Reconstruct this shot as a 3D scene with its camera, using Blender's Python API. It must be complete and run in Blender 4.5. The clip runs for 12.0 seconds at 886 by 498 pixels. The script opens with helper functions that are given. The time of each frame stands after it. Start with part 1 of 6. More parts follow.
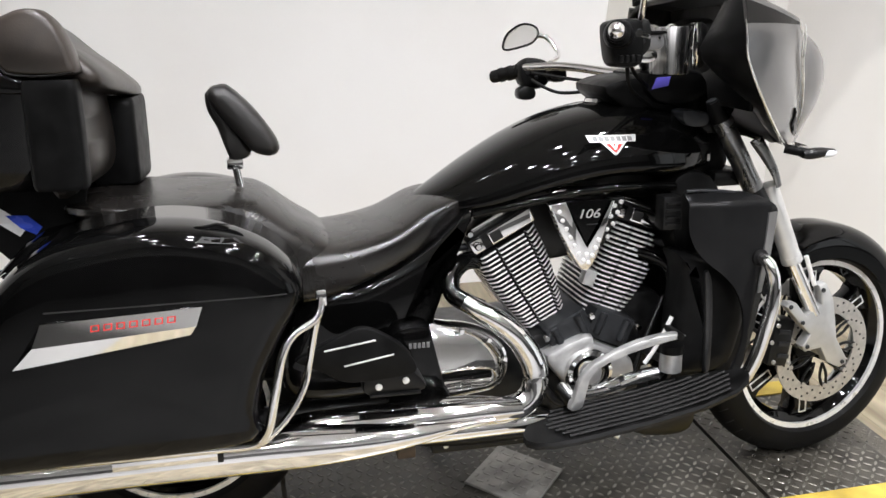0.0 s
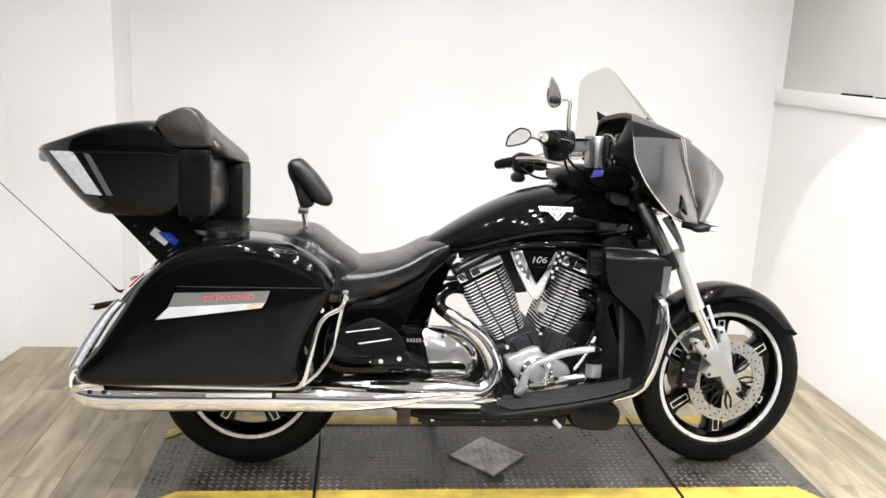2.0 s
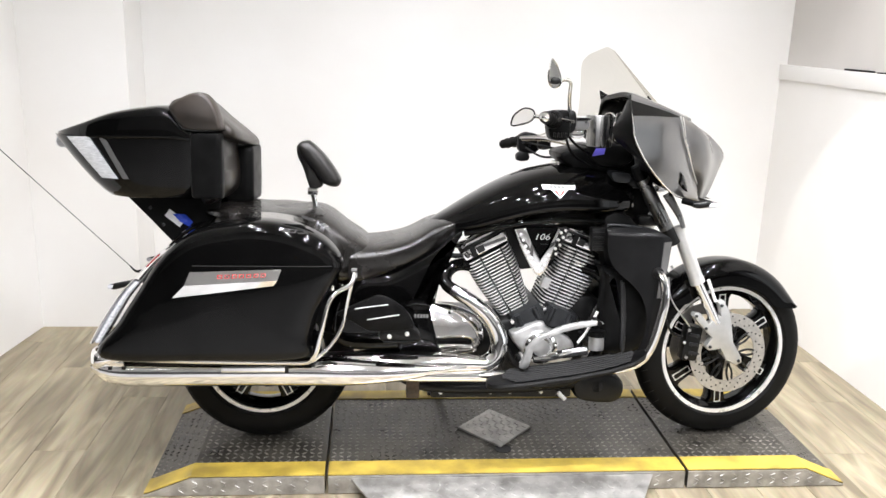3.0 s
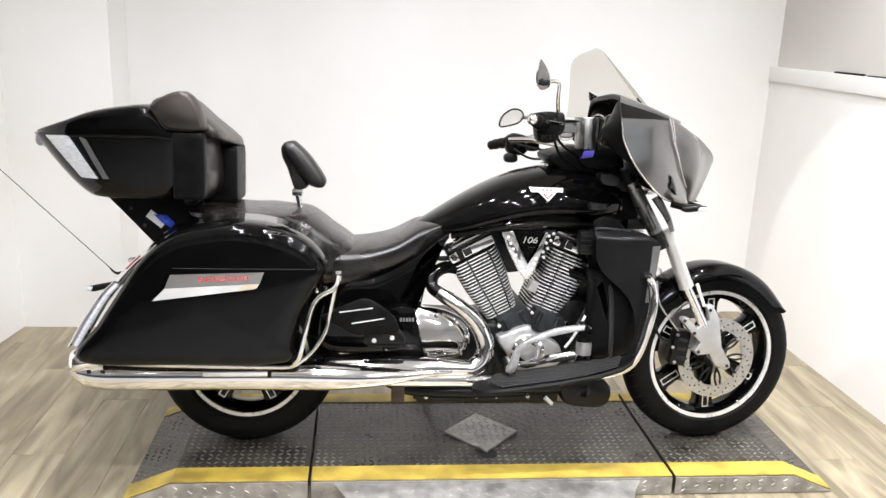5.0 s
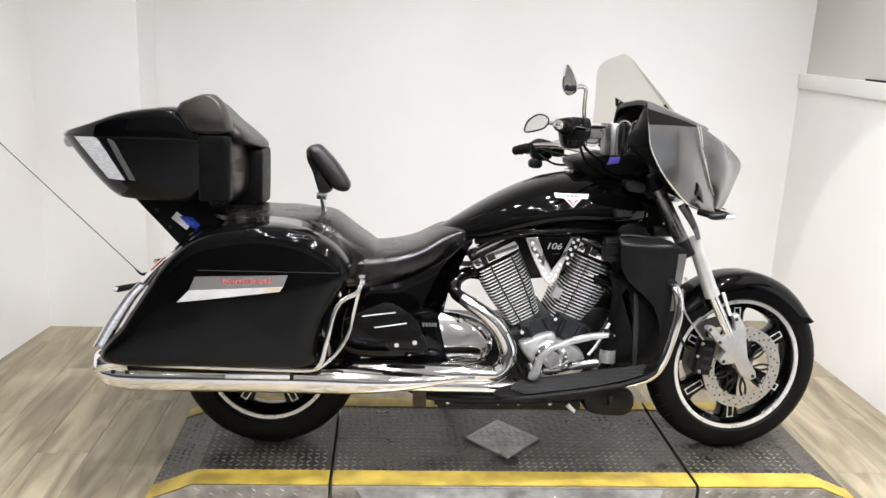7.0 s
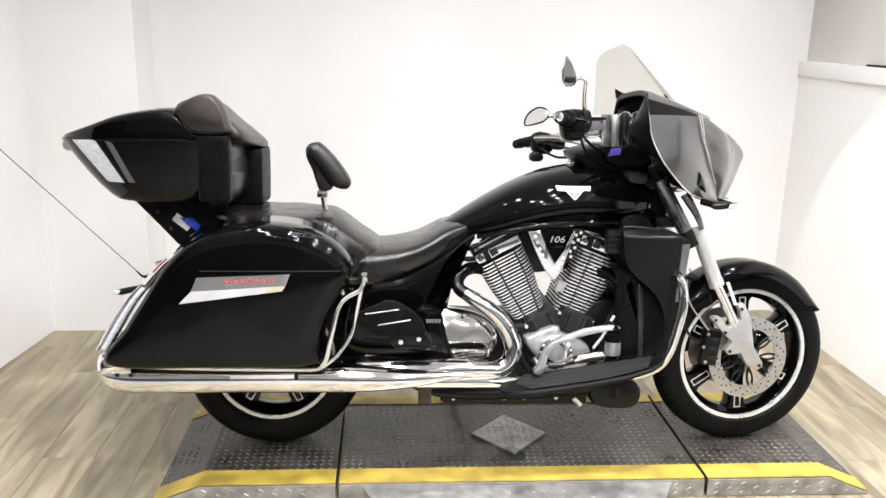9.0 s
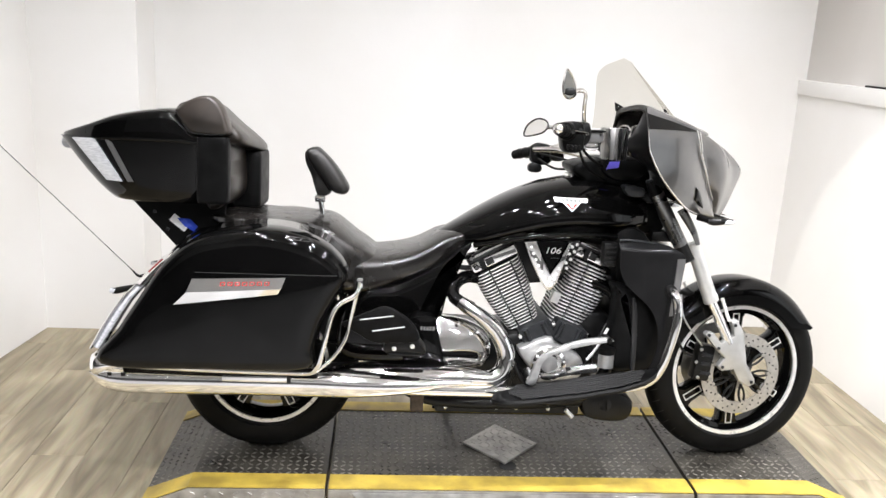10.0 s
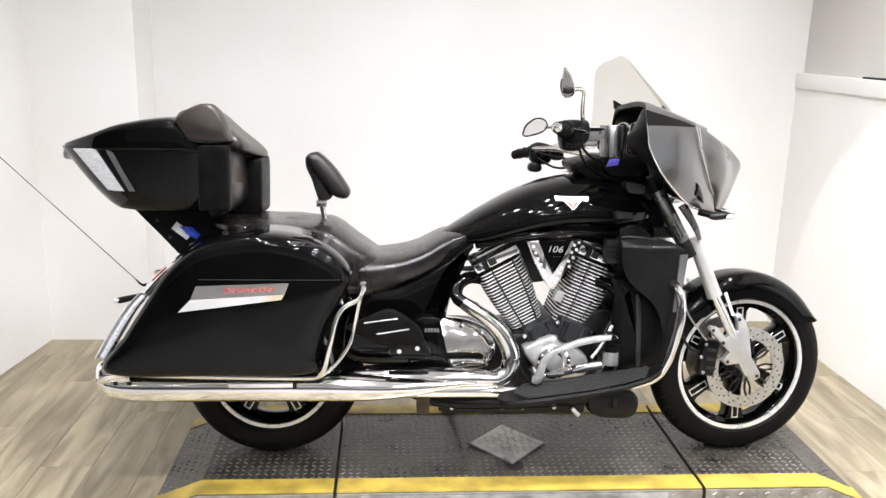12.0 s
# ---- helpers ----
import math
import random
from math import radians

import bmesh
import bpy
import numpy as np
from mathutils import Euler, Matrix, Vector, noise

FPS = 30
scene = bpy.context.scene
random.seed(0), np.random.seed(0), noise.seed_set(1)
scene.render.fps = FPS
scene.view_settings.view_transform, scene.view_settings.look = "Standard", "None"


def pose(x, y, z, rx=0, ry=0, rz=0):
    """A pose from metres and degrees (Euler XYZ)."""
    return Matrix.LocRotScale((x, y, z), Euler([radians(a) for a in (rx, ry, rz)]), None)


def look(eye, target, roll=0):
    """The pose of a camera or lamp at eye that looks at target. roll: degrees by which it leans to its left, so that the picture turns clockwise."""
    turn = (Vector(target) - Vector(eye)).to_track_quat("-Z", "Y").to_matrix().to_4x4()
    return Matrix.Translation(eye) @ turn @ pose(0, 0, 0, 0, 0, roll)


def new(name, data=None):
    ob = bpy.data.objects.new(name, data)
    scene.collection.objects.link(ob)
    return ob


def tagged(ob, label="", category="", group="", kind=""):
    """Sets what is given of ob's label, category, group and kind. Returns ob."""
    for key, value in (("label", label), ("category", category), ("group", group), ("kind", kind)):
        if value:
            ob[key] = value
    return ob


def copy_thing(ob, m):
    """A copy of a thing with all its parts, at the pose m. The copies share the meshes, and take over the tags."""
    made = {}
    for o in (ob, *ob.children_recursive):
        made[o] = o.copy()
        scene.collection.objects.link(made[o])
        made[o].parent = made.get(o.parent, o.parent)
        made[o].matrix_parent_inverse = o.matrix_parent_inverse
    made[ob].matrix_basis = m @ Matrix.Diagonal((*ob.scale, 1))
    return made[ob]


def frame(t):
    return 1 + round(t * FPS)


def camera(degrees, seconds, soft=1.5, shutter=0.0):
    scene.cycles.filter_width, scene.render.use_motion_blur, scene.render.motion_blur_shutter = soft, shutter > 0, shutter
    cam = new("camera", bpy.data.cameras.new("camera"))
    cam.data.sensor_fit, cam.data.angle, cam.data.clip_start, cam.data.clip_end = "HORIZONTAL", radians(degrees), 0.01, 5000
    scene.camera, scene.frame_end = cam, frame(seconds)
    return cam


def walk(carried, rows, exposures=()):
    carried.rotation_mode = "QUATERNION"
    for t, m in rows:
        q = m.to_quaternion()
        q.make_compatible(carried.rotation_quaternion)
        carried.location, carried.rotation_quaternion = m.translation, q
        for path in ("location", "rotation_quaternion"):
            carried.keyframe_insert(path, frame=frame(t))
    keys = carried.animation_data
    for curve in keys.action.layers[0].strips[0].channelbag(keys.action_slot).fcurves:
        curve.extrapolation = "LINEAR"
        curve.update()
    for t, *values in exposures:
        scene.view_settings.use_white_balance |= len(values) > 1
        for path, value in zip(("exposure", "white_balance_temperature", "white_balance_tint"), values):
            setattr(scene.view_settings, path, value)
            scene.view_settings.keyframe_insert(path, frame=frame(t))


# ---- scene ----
cam = camera(55.6, 12.0)
EXPOSURES = [(0, -0.56, 6500, 10), (0.5, -0.5, 6500, 10), (1.0, -0.43, 6500, 10), (1.5, -0.3, 6500, 10), (2.0, -0.22, 6500, 10), (2.5, -0.13, 6500, 10), (5.0, -0.2, 6500, 10), (5.5, -0.25, 6500, 10), (6.5, -0.41, 6500, 10), (7.2, -0.39, 6500, 10), (9.0, -0.17, 6500, 10), (12.0, -0.16, 6500, 10)]
PATH = [
    (0, (-0.623, -1.821, 1.378), (-0.205, 0.021, 0.722), 0.4),
    (0.3, (-0.618, -1.980, 1.435), (-0.259, -0.131, 0.762), 3.4),
    (0.5, (-0.604, -2.091, 1.424), (-0.282, -0.213, 0.814), 3.0),
    (0.7, (-0.575, -2.194, 1.448), (-0.327, -0.291, 0.884), 3.1),
    (1, (-0.48, -2.37, 1.449), (-0.301, -0.448, 0.926), 3.9),
    (1.2, (-0.425, -2.443, 1.495), (-0.237, -0.524, 0.967), 4.0),
    (1.5, (-0.438, -2.563, 1.465), (-0.263, -0.638, 0.953), 3.3),
    (1.7, (-0.477, -2.628, 1.505), (-0.294, -0.704, 0.993), 2.7),
    (2, (-0.489, -2.734, 1.486), (-0.287, -0.799, 1.025), 2.6),
    (2.2, (-0.487, -2.771, 1.510), (-0.278, -0.846, 1.009), 2.4),
    (2.5, (-0.496, -2.807, 1.493), (-0.297, -0.883, 0.984), 1.9),
    (3, (-0.473, -2.812, 1.503), (-0.301, -0.886, 0.992), 1.8),
    (5, (-0.458, -2.772, 1.509), (-0.262, -0.849, 0.994), 2.3),
    (5.5, (-0.457, -2.774, 1.508), (-0.286, -0.849, 0.993), 2.8),
    (6, (-0.459, -2.758, 1.51), (-0.309, -0.833, 0.989), 2.0),
    (6.5, (-0.463, -2.762, 1.505), (-0.312, -0.834, 0.997), 2.4),
    (7, (-0.463, -2.763, 1.507), (-0.319, -0.833, 1.001), 2.6),
    (9, (-0.461, -2.751, 1.501), (-0.323, -0.823, 0.987), 1.3),
    (9.5, (-0.46, -2.749, 1.499), (-0.305, -0.825, 0.974), 1.5),
    (10, (-0.462, -2.755, 1.503), (-0.315, -0.823, 1.007), 3.0),
    (10.5, (-0.464, -2.759, 1.501), (-0.326, -0.83, 0.994), 2.1),
    (11, (-0.459, -2.763, 1.502), (-0.323, -0.833, 0.995), 1.3),
    (11.5, (-0.465, -2.763, 1.502), (-0.324, -0.83, 1.01), 1.8),
    (12, (-0.463, -2.761, 1.498), (-0.321, -0.827, 1.01), 1.5),
]
walk(cam, [(t, look(eye, target, roll)) for t, eye, target, roll in PATH], EXPOSURES)

# ---- light ----
world = bpy.data.worlds.new("showroom_world")
world.use_nodes = True
scene.world = world
world.node_tree.nodes["Background"].inputs[0].default_value = (1, 0.97, 0.93, 1)
world.node_tree.nodes["Background"].inputs[1].default_value = 0.02
SPOT_WATTS, PANE_FILL_WATTS = 20.5, 15.0
SPOT_COLOR = (0.99, 0.985, 1.02)


def area_lamp(name, m, size_x, size_y, watts, color, shape="RECTANGLE", spread=180):
    d = bpy.data.lights.new(name, "AREA")
    d.shape, d.size, d.size_y, d.energy, d.color = shape, size_x, size_y, watts, color
    d.spread = radians(spread)
    ob = new(name, d)
    ob.matrix_world = m
    return ob


# ---- materials ----
def node_mat(name):
    m = bpy.data.materials.new(name)
    m.use_nodes = True
    nt = m.node_tree
    return m, nt, nt.nodes["Principled BSDF"]


def mix_noise(nt, c0, c1, scale, detail=4.0, stretch=(1, 1, 1), lo=0.35, hi=0.65, seed=0.0):
    """A colour that wanders between c0 and c1 in object space."""
    tc = nt.nodes.new("ShaderNodeTexCoord")
    mp = nt.nodes.new("ShaderNodeMapping")
    mp.inputs["Scale"].default_value = stretch
    mp.inputs["Location"].default_value = (seed, seed * 0.7, seed * 1.3)
    nz = nt.nodes.new("ShaderNodeTexNoise")
    nz.inputs["Scale"].default_value = scale
    nz.inputs["Detail"].default_value = detail
    rp = nt.nodes.new("ShaderNodeValToRGB")
    rp.color_ramp.elements[0].position, rp.color_ramp.elements[1].position = lo, hi
    rp.color_ramp.elements[0].color, rp.color_ramp.elements[1].color = (*c0, 1), (*c1, 1)
    nt.links.new(tc.outputs["Object"], mp.inputs["Vector"])
    nt.links.new(mp.outputs[0], nz.inputs["Vector"])
    nt.links.new(nz.outputs[0], rp.inputs[0])
    return rp.outputs[0], nz.outputs[0], mp.outputs[0]


def bump(nt, bs, height, strength, distance=0.002):
    b = nt.nodes.new("ShaderNodeBump")
    b.inputs["Strength"].default_value, b.inputs["Distance"].default_value = strength, distance
    nt.links.new(height, b.inputs["Height"])
    nt.links.new(b.outputs[0], bs.inputs["Normal"])


def rough_range(nt, bs, value, lo, hi):
    r = nt.nodes.new("ShaderNodeMapRange")
    r.inputs["From Min"].default_value, r.inputs["From Max"].default_value = 0.3, 0.7
    r.inputs["To Min"].default_value, r.inputs["To Max"].default_value = lo, hi
    nt.links.new(value, r.inputs["Value"])
    nt.links.new(r.outputs[0], bs.inputs["Roughness"])


def surface(name, c0, c1, scale, rough=(0.4, 0.5), metal=0.0, spec=0.5, bumps=0.0, bump_scale=None, stretch=(1, 1, 1), coat=0.0, detail=4.0, dist=0.002, coat_rough=0.03):
    m, nt, bs = node_mat(name)
    col, val, vec = mix_noise(nt, c0, c1, scale, detail, stretch)
    nt.links.new(col, bs.inputs["Base Color"])
    bs.inputs["Metallic"].default_value = metal
    bs.inputs["Specular IOR Level"].default_value = spec
    rough_range(nt, bs, val, *rough)
    if coat:
        bs.inputs["Coat Weight"].default_value = coat
        bs.inputs["Coat Roughness"].default_value = coat_rough
    if bumps:
        n2 = nt.nodes.new("ShaderNodeTexNoise")
        n2.inputs["Scale"].default_value = bump_scale or scale * 6
        n2.inputs["Detail"].default_value = 5
        nt.links.new(vec, n2.inputs["Vector"])
        bump(nt, bs, n2.outputs[0], bumps, dist)
    return m


GLOSS = surface("black_gloss_paint", (0.0012, 0.0012, 0.0012), (0.0022, 0.0022, 0.0022), 9, (0.03, 0.07), spec=0.25, bumps=0.01, bump_scale=5)
SATIN = surface("black_satin_plastic", (0.0035, 0.0035, 0.0035), (0.006, 0.006, 0.006), 30, (0.34, 0.48), spec=0.09, bumps=0.06, bump_scale=500, dist=0.0005)
SHEEN = surface("dark_metallic_paint", (0.13, 0.13, 0.131), (0.16, 0.16, 0.161), 8, (0.30, 0.36), metal=0.95, coat=1.0, coat_rough=0.12, bumps=0.02, bump_scale=700, dist=0.0004)
CHROME = surface("polished_chrome", (0.80, 0.80, 0.80), (0.88, 0.87, 0.86), 6, (0.03, 0.09), metal=1.0, bumps=0.012, bump_scale=14)
MOUNT = surface("grey_painted_alloy", (0.42, 0.42, 0.41), (0.52, 0.52, 0.505), 16, (0.3, 0.42), metal=0.45, bumps=0.03, bump_scale=300, dist=0.0005)
BRIGHT = surface("machined_aluminium", (0.80, 0.80, 0.79), (0.9, 0.9, 0.89), 40, (0.25, 0.36), metal=0.35)
ALLOY = surface("silver_painted_alloy", (0.60, 0.60, 0.59), (0.70, 0.70, 0.685), 16, (0.3, 0.42), metal=0.45, bumps=0.03, bump_scale=300, dist=0.0005)
GUNMETAL = surface("gunmetal_casting", (0.018, 0.019, 0.021), (0.034, 0.036, 0.039), 25, (0.35, 0.5), metal=0.5, bumps=0.15, bump_scale=350, dist=0.0006)
ENGINE_BLACK = surface("black_engine_enamel", (0.003, 0.003, 0.003), (0.007, 0.007, 0.007), 30, (0.28, 0.42), spec=0.3, bumps=0.1, bump_scale=300, dist=0.0005)
LEATHER = surface("black_leather", (0.0035, 0.0031, 0.0028), (0.011, 0.0096, 0.0085), 9, (0.2, 0.31), spec=0.6, bumps=0.35, bump_scale=420, dist=0.0008, coat=0.06, coat_rough=0.22)
BROWN_LEATHER = surface("brownish_black_leather", (0.007, 0.006, 0.0052), (0.034, 0.0262, 0.0208), 7, (0.30, 0.42), spec=0.45, coat=0.15, coat_rough=0.22, bumps=0.35, bump_scale=420, dist=0.0008)
DARK_LEATHER = surface("deep_black_leather", (0.006, 0.0057, 0.0054), (0.014, 0.013, 0.012), 14, (0.30, 0.42), spec=0.5, bumps=0.35, bump_scale=420, dist=0.0008)
RUBBER = surface("black_rubber", (0.0022, 0.0022, 0.0022), (0.0055, 0.0054, 0.0052), 14, (0.5, 0.7), spec=0.15, bumps=0.2, bump_scale=200, dist=0.0006)
RED = surface("red_enamel", (0.42, 0.03, 0.03), (0.55, 0.05, 0.045), 30, (0.2, 0.3))
RED_LENS = surface("red_lens", (0.35, 0.01, 0.01), (0.5, 0.02, 0.02), 60, (0.08, 0.15), coat=0.5)
WHITE_ENAMEL = surface("white_enamel", (0.7, 0.7, 0.7), (0.8, 0.8, 0.8), 30, (0.25, 0.35))
BLUE = surface("blue_film", (0.02, 0.05, 0.42), (0.04, 0.09, 0.6), 20, (0.2, 0.35))
LENS = surface("pale_reflector_lens", (0.56, 0.58, 0.62), (0.76, 0.78, 0.82), 160, (0.10, 0.22), coat=0.4, bumps=0.5, bump_scale=260, dist=0.001, stretch=(0.3, 0.3, 1.6))
TAIL_LENS = surface("grey_reflector_lens", (0.42, 0.43, 0.455), (0.62, 0.635, 0.665), 160, (0.1, 0.2), coat=0.4, bumps=0.5, bump_scale=260, dist=0.001, stretch=(0.3, 0.3, 1.6))
DISC = surface("brake_disc_steel", (0.5, 0.49, 0.47), (0.62, 0.6, 0.57), 60, (0.3, 0.42), metal=0.8)
# upright light and dark streaks in the colour stand in for the cup's reflections
STEEL_CUP = surface("steel_painted_reflections", (0.10, 0.098, 0.096), (0.56, 0.555, 0.55), 62, (0.22, 0.34), metal=1.0, stretch=(1, 1, 0.02))
WALL = surface("white_wall_paint", (0.80, 0.785, 0.76), (0.86, 0.855, 0.845), 0.9, (0.55, 0.7), bumps=0.08, bump_scale=120, dist=0.001)
TAN_WALL = surface("tan_wall_paint", (0.58, 0.555, 0.525), (0.65, 0.625, 0.595), 1.1, (0.6, 0.7), bumps=0.08, bump_scale=120, dist=0.001)
CEILING = surface("white_ceiling", (0.66, 0.66, 0.65), (0.74, 0.74, 0.73), 2, (0.7, 0.8))
UNSEEN_FLOOR = surface("unseen_floor_grey", (0.27, 0.267, 0.26), (0.34, 0.336, 0.328), 3, (0.4, 0.55), bumps=0.1, bump_scale=80)
# greys of the unseen walls, picked for what paint and chrome mirror
GREY_WALL = surface("light_grey_wall_paint", (0.58, 0.574, 0.562), (0.65, 0.644, 0.632), 0.9, (0.6, 0.7))
FAR_WALL = surface("unseen_dark_wall", (0.09, 0.088, 0.086), (0.13, 0.128, 0.124), 0.8, (0.6, 0.7))
DECK = surface("worn_grey_deck_paint", (0.023, 0.021, 0.0172), (0.082, 0.075, 0.062), 11, (0.27, 0.44), metal=0.2, spec=0.5, bumps=0.2, bump_scale=90, detail=9)
LUG = surface("scuffed_tread_lug", (0.05, 0.047, 0.04), (0.30, 0.285, 0.255), 7, (0.24, 0.4), metal=0.5, spec=0.5, detail=9)
PLATE = surface("bare_tread_plate", (0.27, 0.262, 0.245), (0.50, 0.488, 0.465), 16, (0.28, 0.45), metal=0.6, bumps=0.1, bump_scale=150, detail=8)
YELLOW = surface("yellow_safety_paint", (0.33, 0.235, 0.04), (0.62, 0.455, 0.075), 9, (0.45, 0.6), bumps=0.1, bump_scale=150, detail=9)
TREAD = surface("black_ribbed_rubber", (0.003, 0.003, 0.003), (0.007, 0.007, 0.007), 30, (0.32, 0.46), spec=0.14)
FORK_GREY = surface("satin_silver_fork_paint", (0.20, 0.20, 0.20), (0.26, 0.26, 0.26), 20, (0.24, 0.32), metal=0.9)
CAST = surface("cast_aluminium", (0.42, 0.42, 0.42), (0.56, 0.56, 0.55), 30, (0.28, 0.4), metal=0.75, bumps=0.08, bump_scale=200, dist=0.0006)
COVER = surface("polished_cast_alloy", (0.58, 0.58, 0.575), (0.74, 0.74, 0.73), 30, (0.10, 0.2), metal=1.0, bumps=0.05, bump_scale=200, dist=0.0006)
CHARCOAL = surface("charcoal_satin_paint", (0.0075, 0.0075, 0.0078), (0.0115, 0.0115, 0.0119), 8, (0.16, 0.24), spec=0.16, bumps=0.02, bump_scale=600, dist=0.0004)
GREY_SATIN = surface("dark_grey_satin_paint", (0.018, 0.018, 0.0184), (0.027, 0.027, 0.0274), 8, (0.28, 0.38), spec=0.4, bumps=0.02, bump_scale=600, dist=0.0004)
BAND = surface("mid_grey_satin_paint", (0.11, 0.11, 0.11), (0.15, 0.15, 0.15), 10, (0.28, 0.36), metal=0.1)
JOINT = surface("plank_joint", (0.20, 0.16, 0.105), (0.27, 0.22, 0.15), 5, (0.6, 0.8))
MIRROR = surface("mirror_glass", (0.86, 0.86, 0.85), (0.88, 0.88, 0.87), 4, (0.01, 0.02), metal=1.0)
SLOT = surface("dark_gap", (0.006, 0.006, 0.006), (0.012, 0.012, 0.012), 20, (0.6, 0.8))


def plank_mat():
    m, nt, bs = node_mat("wood_look_vinyl")
    oi = nt.nodes.new("ShaderNodeObjectInfo")
    tc = nt.nodes.new("ShaderNodeTexCoord")
    mp = nt.nodes.new("ShaderNodeMapping")
    mp.inputs["Scale"].default_value = (6.5, 0.8, 1)
    off = nt.nodes.new("ShaderNodeVectorMath")
    off.operation = "MULTIPLY_ADD"
    cmb = nt.nodes.new("ShaderNodeCombineXYZ")
    for i in range(3):
        nt.links.new(oi.outputs["Random"], cmb.inputs[i])
    off.inputs[1].default_value = (37, 53, 11)
    nt.links.new(cmb.outputs[0], off.inputs[0])
    nt.links.new(tc.outputs["Object"], off.inputs[2])
    nt.links.new(off.outputs[0], mp.inputs["Vector"])
    n1 = nt.nodes.new("ShaderNodeTexNoise")
    n1.inputs["Scale"].default_value, n1.inputs["Detail"].default_value, n1.inputs["Distortion"].default_value = 1.7, 8, 1.6
    n2 = nt.nodes.new("ShaderNodeTexNoise")
    n2.inputs["Scale"].default_value, n2.inputs["Detail"].default_value = 14, 3
    nt.links.new(mp.outputs[0], n1.inputs["Vector"])
    nt.links.new(mp.outputs[0], n2.inputs["Vector"])
    r1 = nt.nodes.new("ShaderNodeValToRGB")
    e = r1.color_ramp.elements
    e[0].position, e[0].color = 0.32, (0.185, 0.15, 0.097, 1)
    e[1].position, e[1].color = 0.68, (0.44, 0.379, 0.262, 1)
    mid = e.new(0.5)
    mid.color = (0.305, 0.258, 0.174, 1)
    mx = nt.nodes.new("ShaderNodeMix")
    mx.data_type, mx.blend_type = "RGBA", "MULTIPLY"
    mx.inputs["Factor"].default_value = 0.25
    r2 = nt.nodes.new("ShaderNodeMapRange")
    r2.inputs["To Min"].default_value, r2.inputs["To Max"].default_value = 0.9, 1.08
    nt.links.new(oi.outputs["Random"], r2.inputs["Value"])
    nt.links.new(n1.outputs[0], r1.inputs[0])
    nt.links.new(r1.outputs[0], mx.inputs["A"])
    nt.links.new(n2.outputs["Color"], mx.inputs["B"])
    hs = nt.nodes.new("ShaderNodeHueSaturation")
    nt.links.new(mx.outputs["Result"], hs.inputs["Color"])
    nt.links.new(r2.outputs[0], hs.inputs["Value"])
    nt.links.new(hs.outputs[0], bs.inputs["Base Color"])
    rough_range(nt, bs, n1.outputs[0], 0.38, 0.55)
    bump(nt, bs, n1.outputs[0], 0.15, 0.001)
    return m


PLANK = plank_mat()


def screen_mat(name, tint):
    """A thin tinted sheet: lets light through, with a little gloss."""
    m, nt, bs = node_mat(name)
    col, val, vec = mix_noise(nt, tint, tuple(c * 0.95 for c in tint), 5)
    tr = nt.nodes.new("ShaderNodeBsdfTransparent")
    gl = nt.nodes.new("ShaderNodeBsdfGlossy")
    gl.inputs["Roughness"].default_value = 0.04
    mx = nt.nodes.new("ShaderNodeMixShader")
    mx.inputs[0].default_value = 0.05
    nt.links.new(col, tr.inputs["Color"])
    nt.links.new(tr.outputs[0], mx.inputs[1])
    nt.links.new(gl.outputs[0], mx.inputs[2])
    nt.links.new(mx.outputs[0], nt.nodes["Material Output"].inputs["Surface"])
    return m


SCREEN_GLASS = screen_mat("smoke_tinted_screen", (0.79, 0.775, 0.73))


def glow_mat(name, color, strength):
    m, nt, bs = node_mat(name)
    bs.inputs["Base Color"].default_value = (*color, 1)
    bs.inputs["Emission Color"].default_value = (*color, 1)
    bs.inputs["Emission Strength"].default_value = strength
    return m


# ---- shaping helpers ----
def part(name, bm, material, parent=None, label="", smooth=True, crease=40):
    bmesh.ops.remove_doubles(bm, verts=bm.verts, dist=1e-5)
    bmesh.ops.recalc_face_normals(bm, faces=bm.faces)
    for f in bm.faces:
        f.smooth = smooth
    if smooth:
        for e in bm.edges:
            if len(e.link_faces) == 2 and e.calc_face_angle(0) > radians(crease):
                e.smooth = False
    me = bpy.data.meshes.new(name)
    bm.to_mesh(me)
    bm.free()
    mats = material if isinstance(material, (list, tuple)) else [material]
    for m in mats:
        me.materials.append(m)
    ob = new(name, me)
    if parent:
        ob.parent = parent
    if label:
        ob["label"] = label
    return ob


def spline(pts, n, closed=False):
    """n points along a Catmull-Rom curve through pts, evenly by chord."""
    p = [Vector(q) for q in pts]
    k = len(p)
    out = []
    spans = k if closed else k - 1
    dense = []
    for i in range(spans):
        a, b, c, d = (p[(i - 1) % k], p[i], p[(i + 1) % k], p[(i + 2) % k]) if closed else (p[max(i - 1, 0)], p[i], p[i + 1], p[min(i + 2, k - 1)])
        for j in range(12):
            t = j / 12
            dense.append(0.5 * ((2 * b) + (c - a) * t + (2 * a - 5 * b + 4 * c - d) * t * t + (3 * b - a - 3 * c + d) * t ** 3))
    dense.append(p[0].copy() if closed else p[-1].copy())
    acc = [0.0]
    for u, v in zip(dense, dense[1:]):
        acc.append(acc[-1] + (v - u).length)
    m = n if closed else n - 1
    j = 0
    for i in range(n):
        s = acc[-1] * i / m
        while j < len(acc) - 2 and acc[j + 1] < s:
            j += 1
        f = (s - acc[j]) / max(acc[j + 1] - acc[j], 1e-9)
        out.append(dense[j].lerp(dense[j + 1], min(max(f, 0), 1)))
    return out


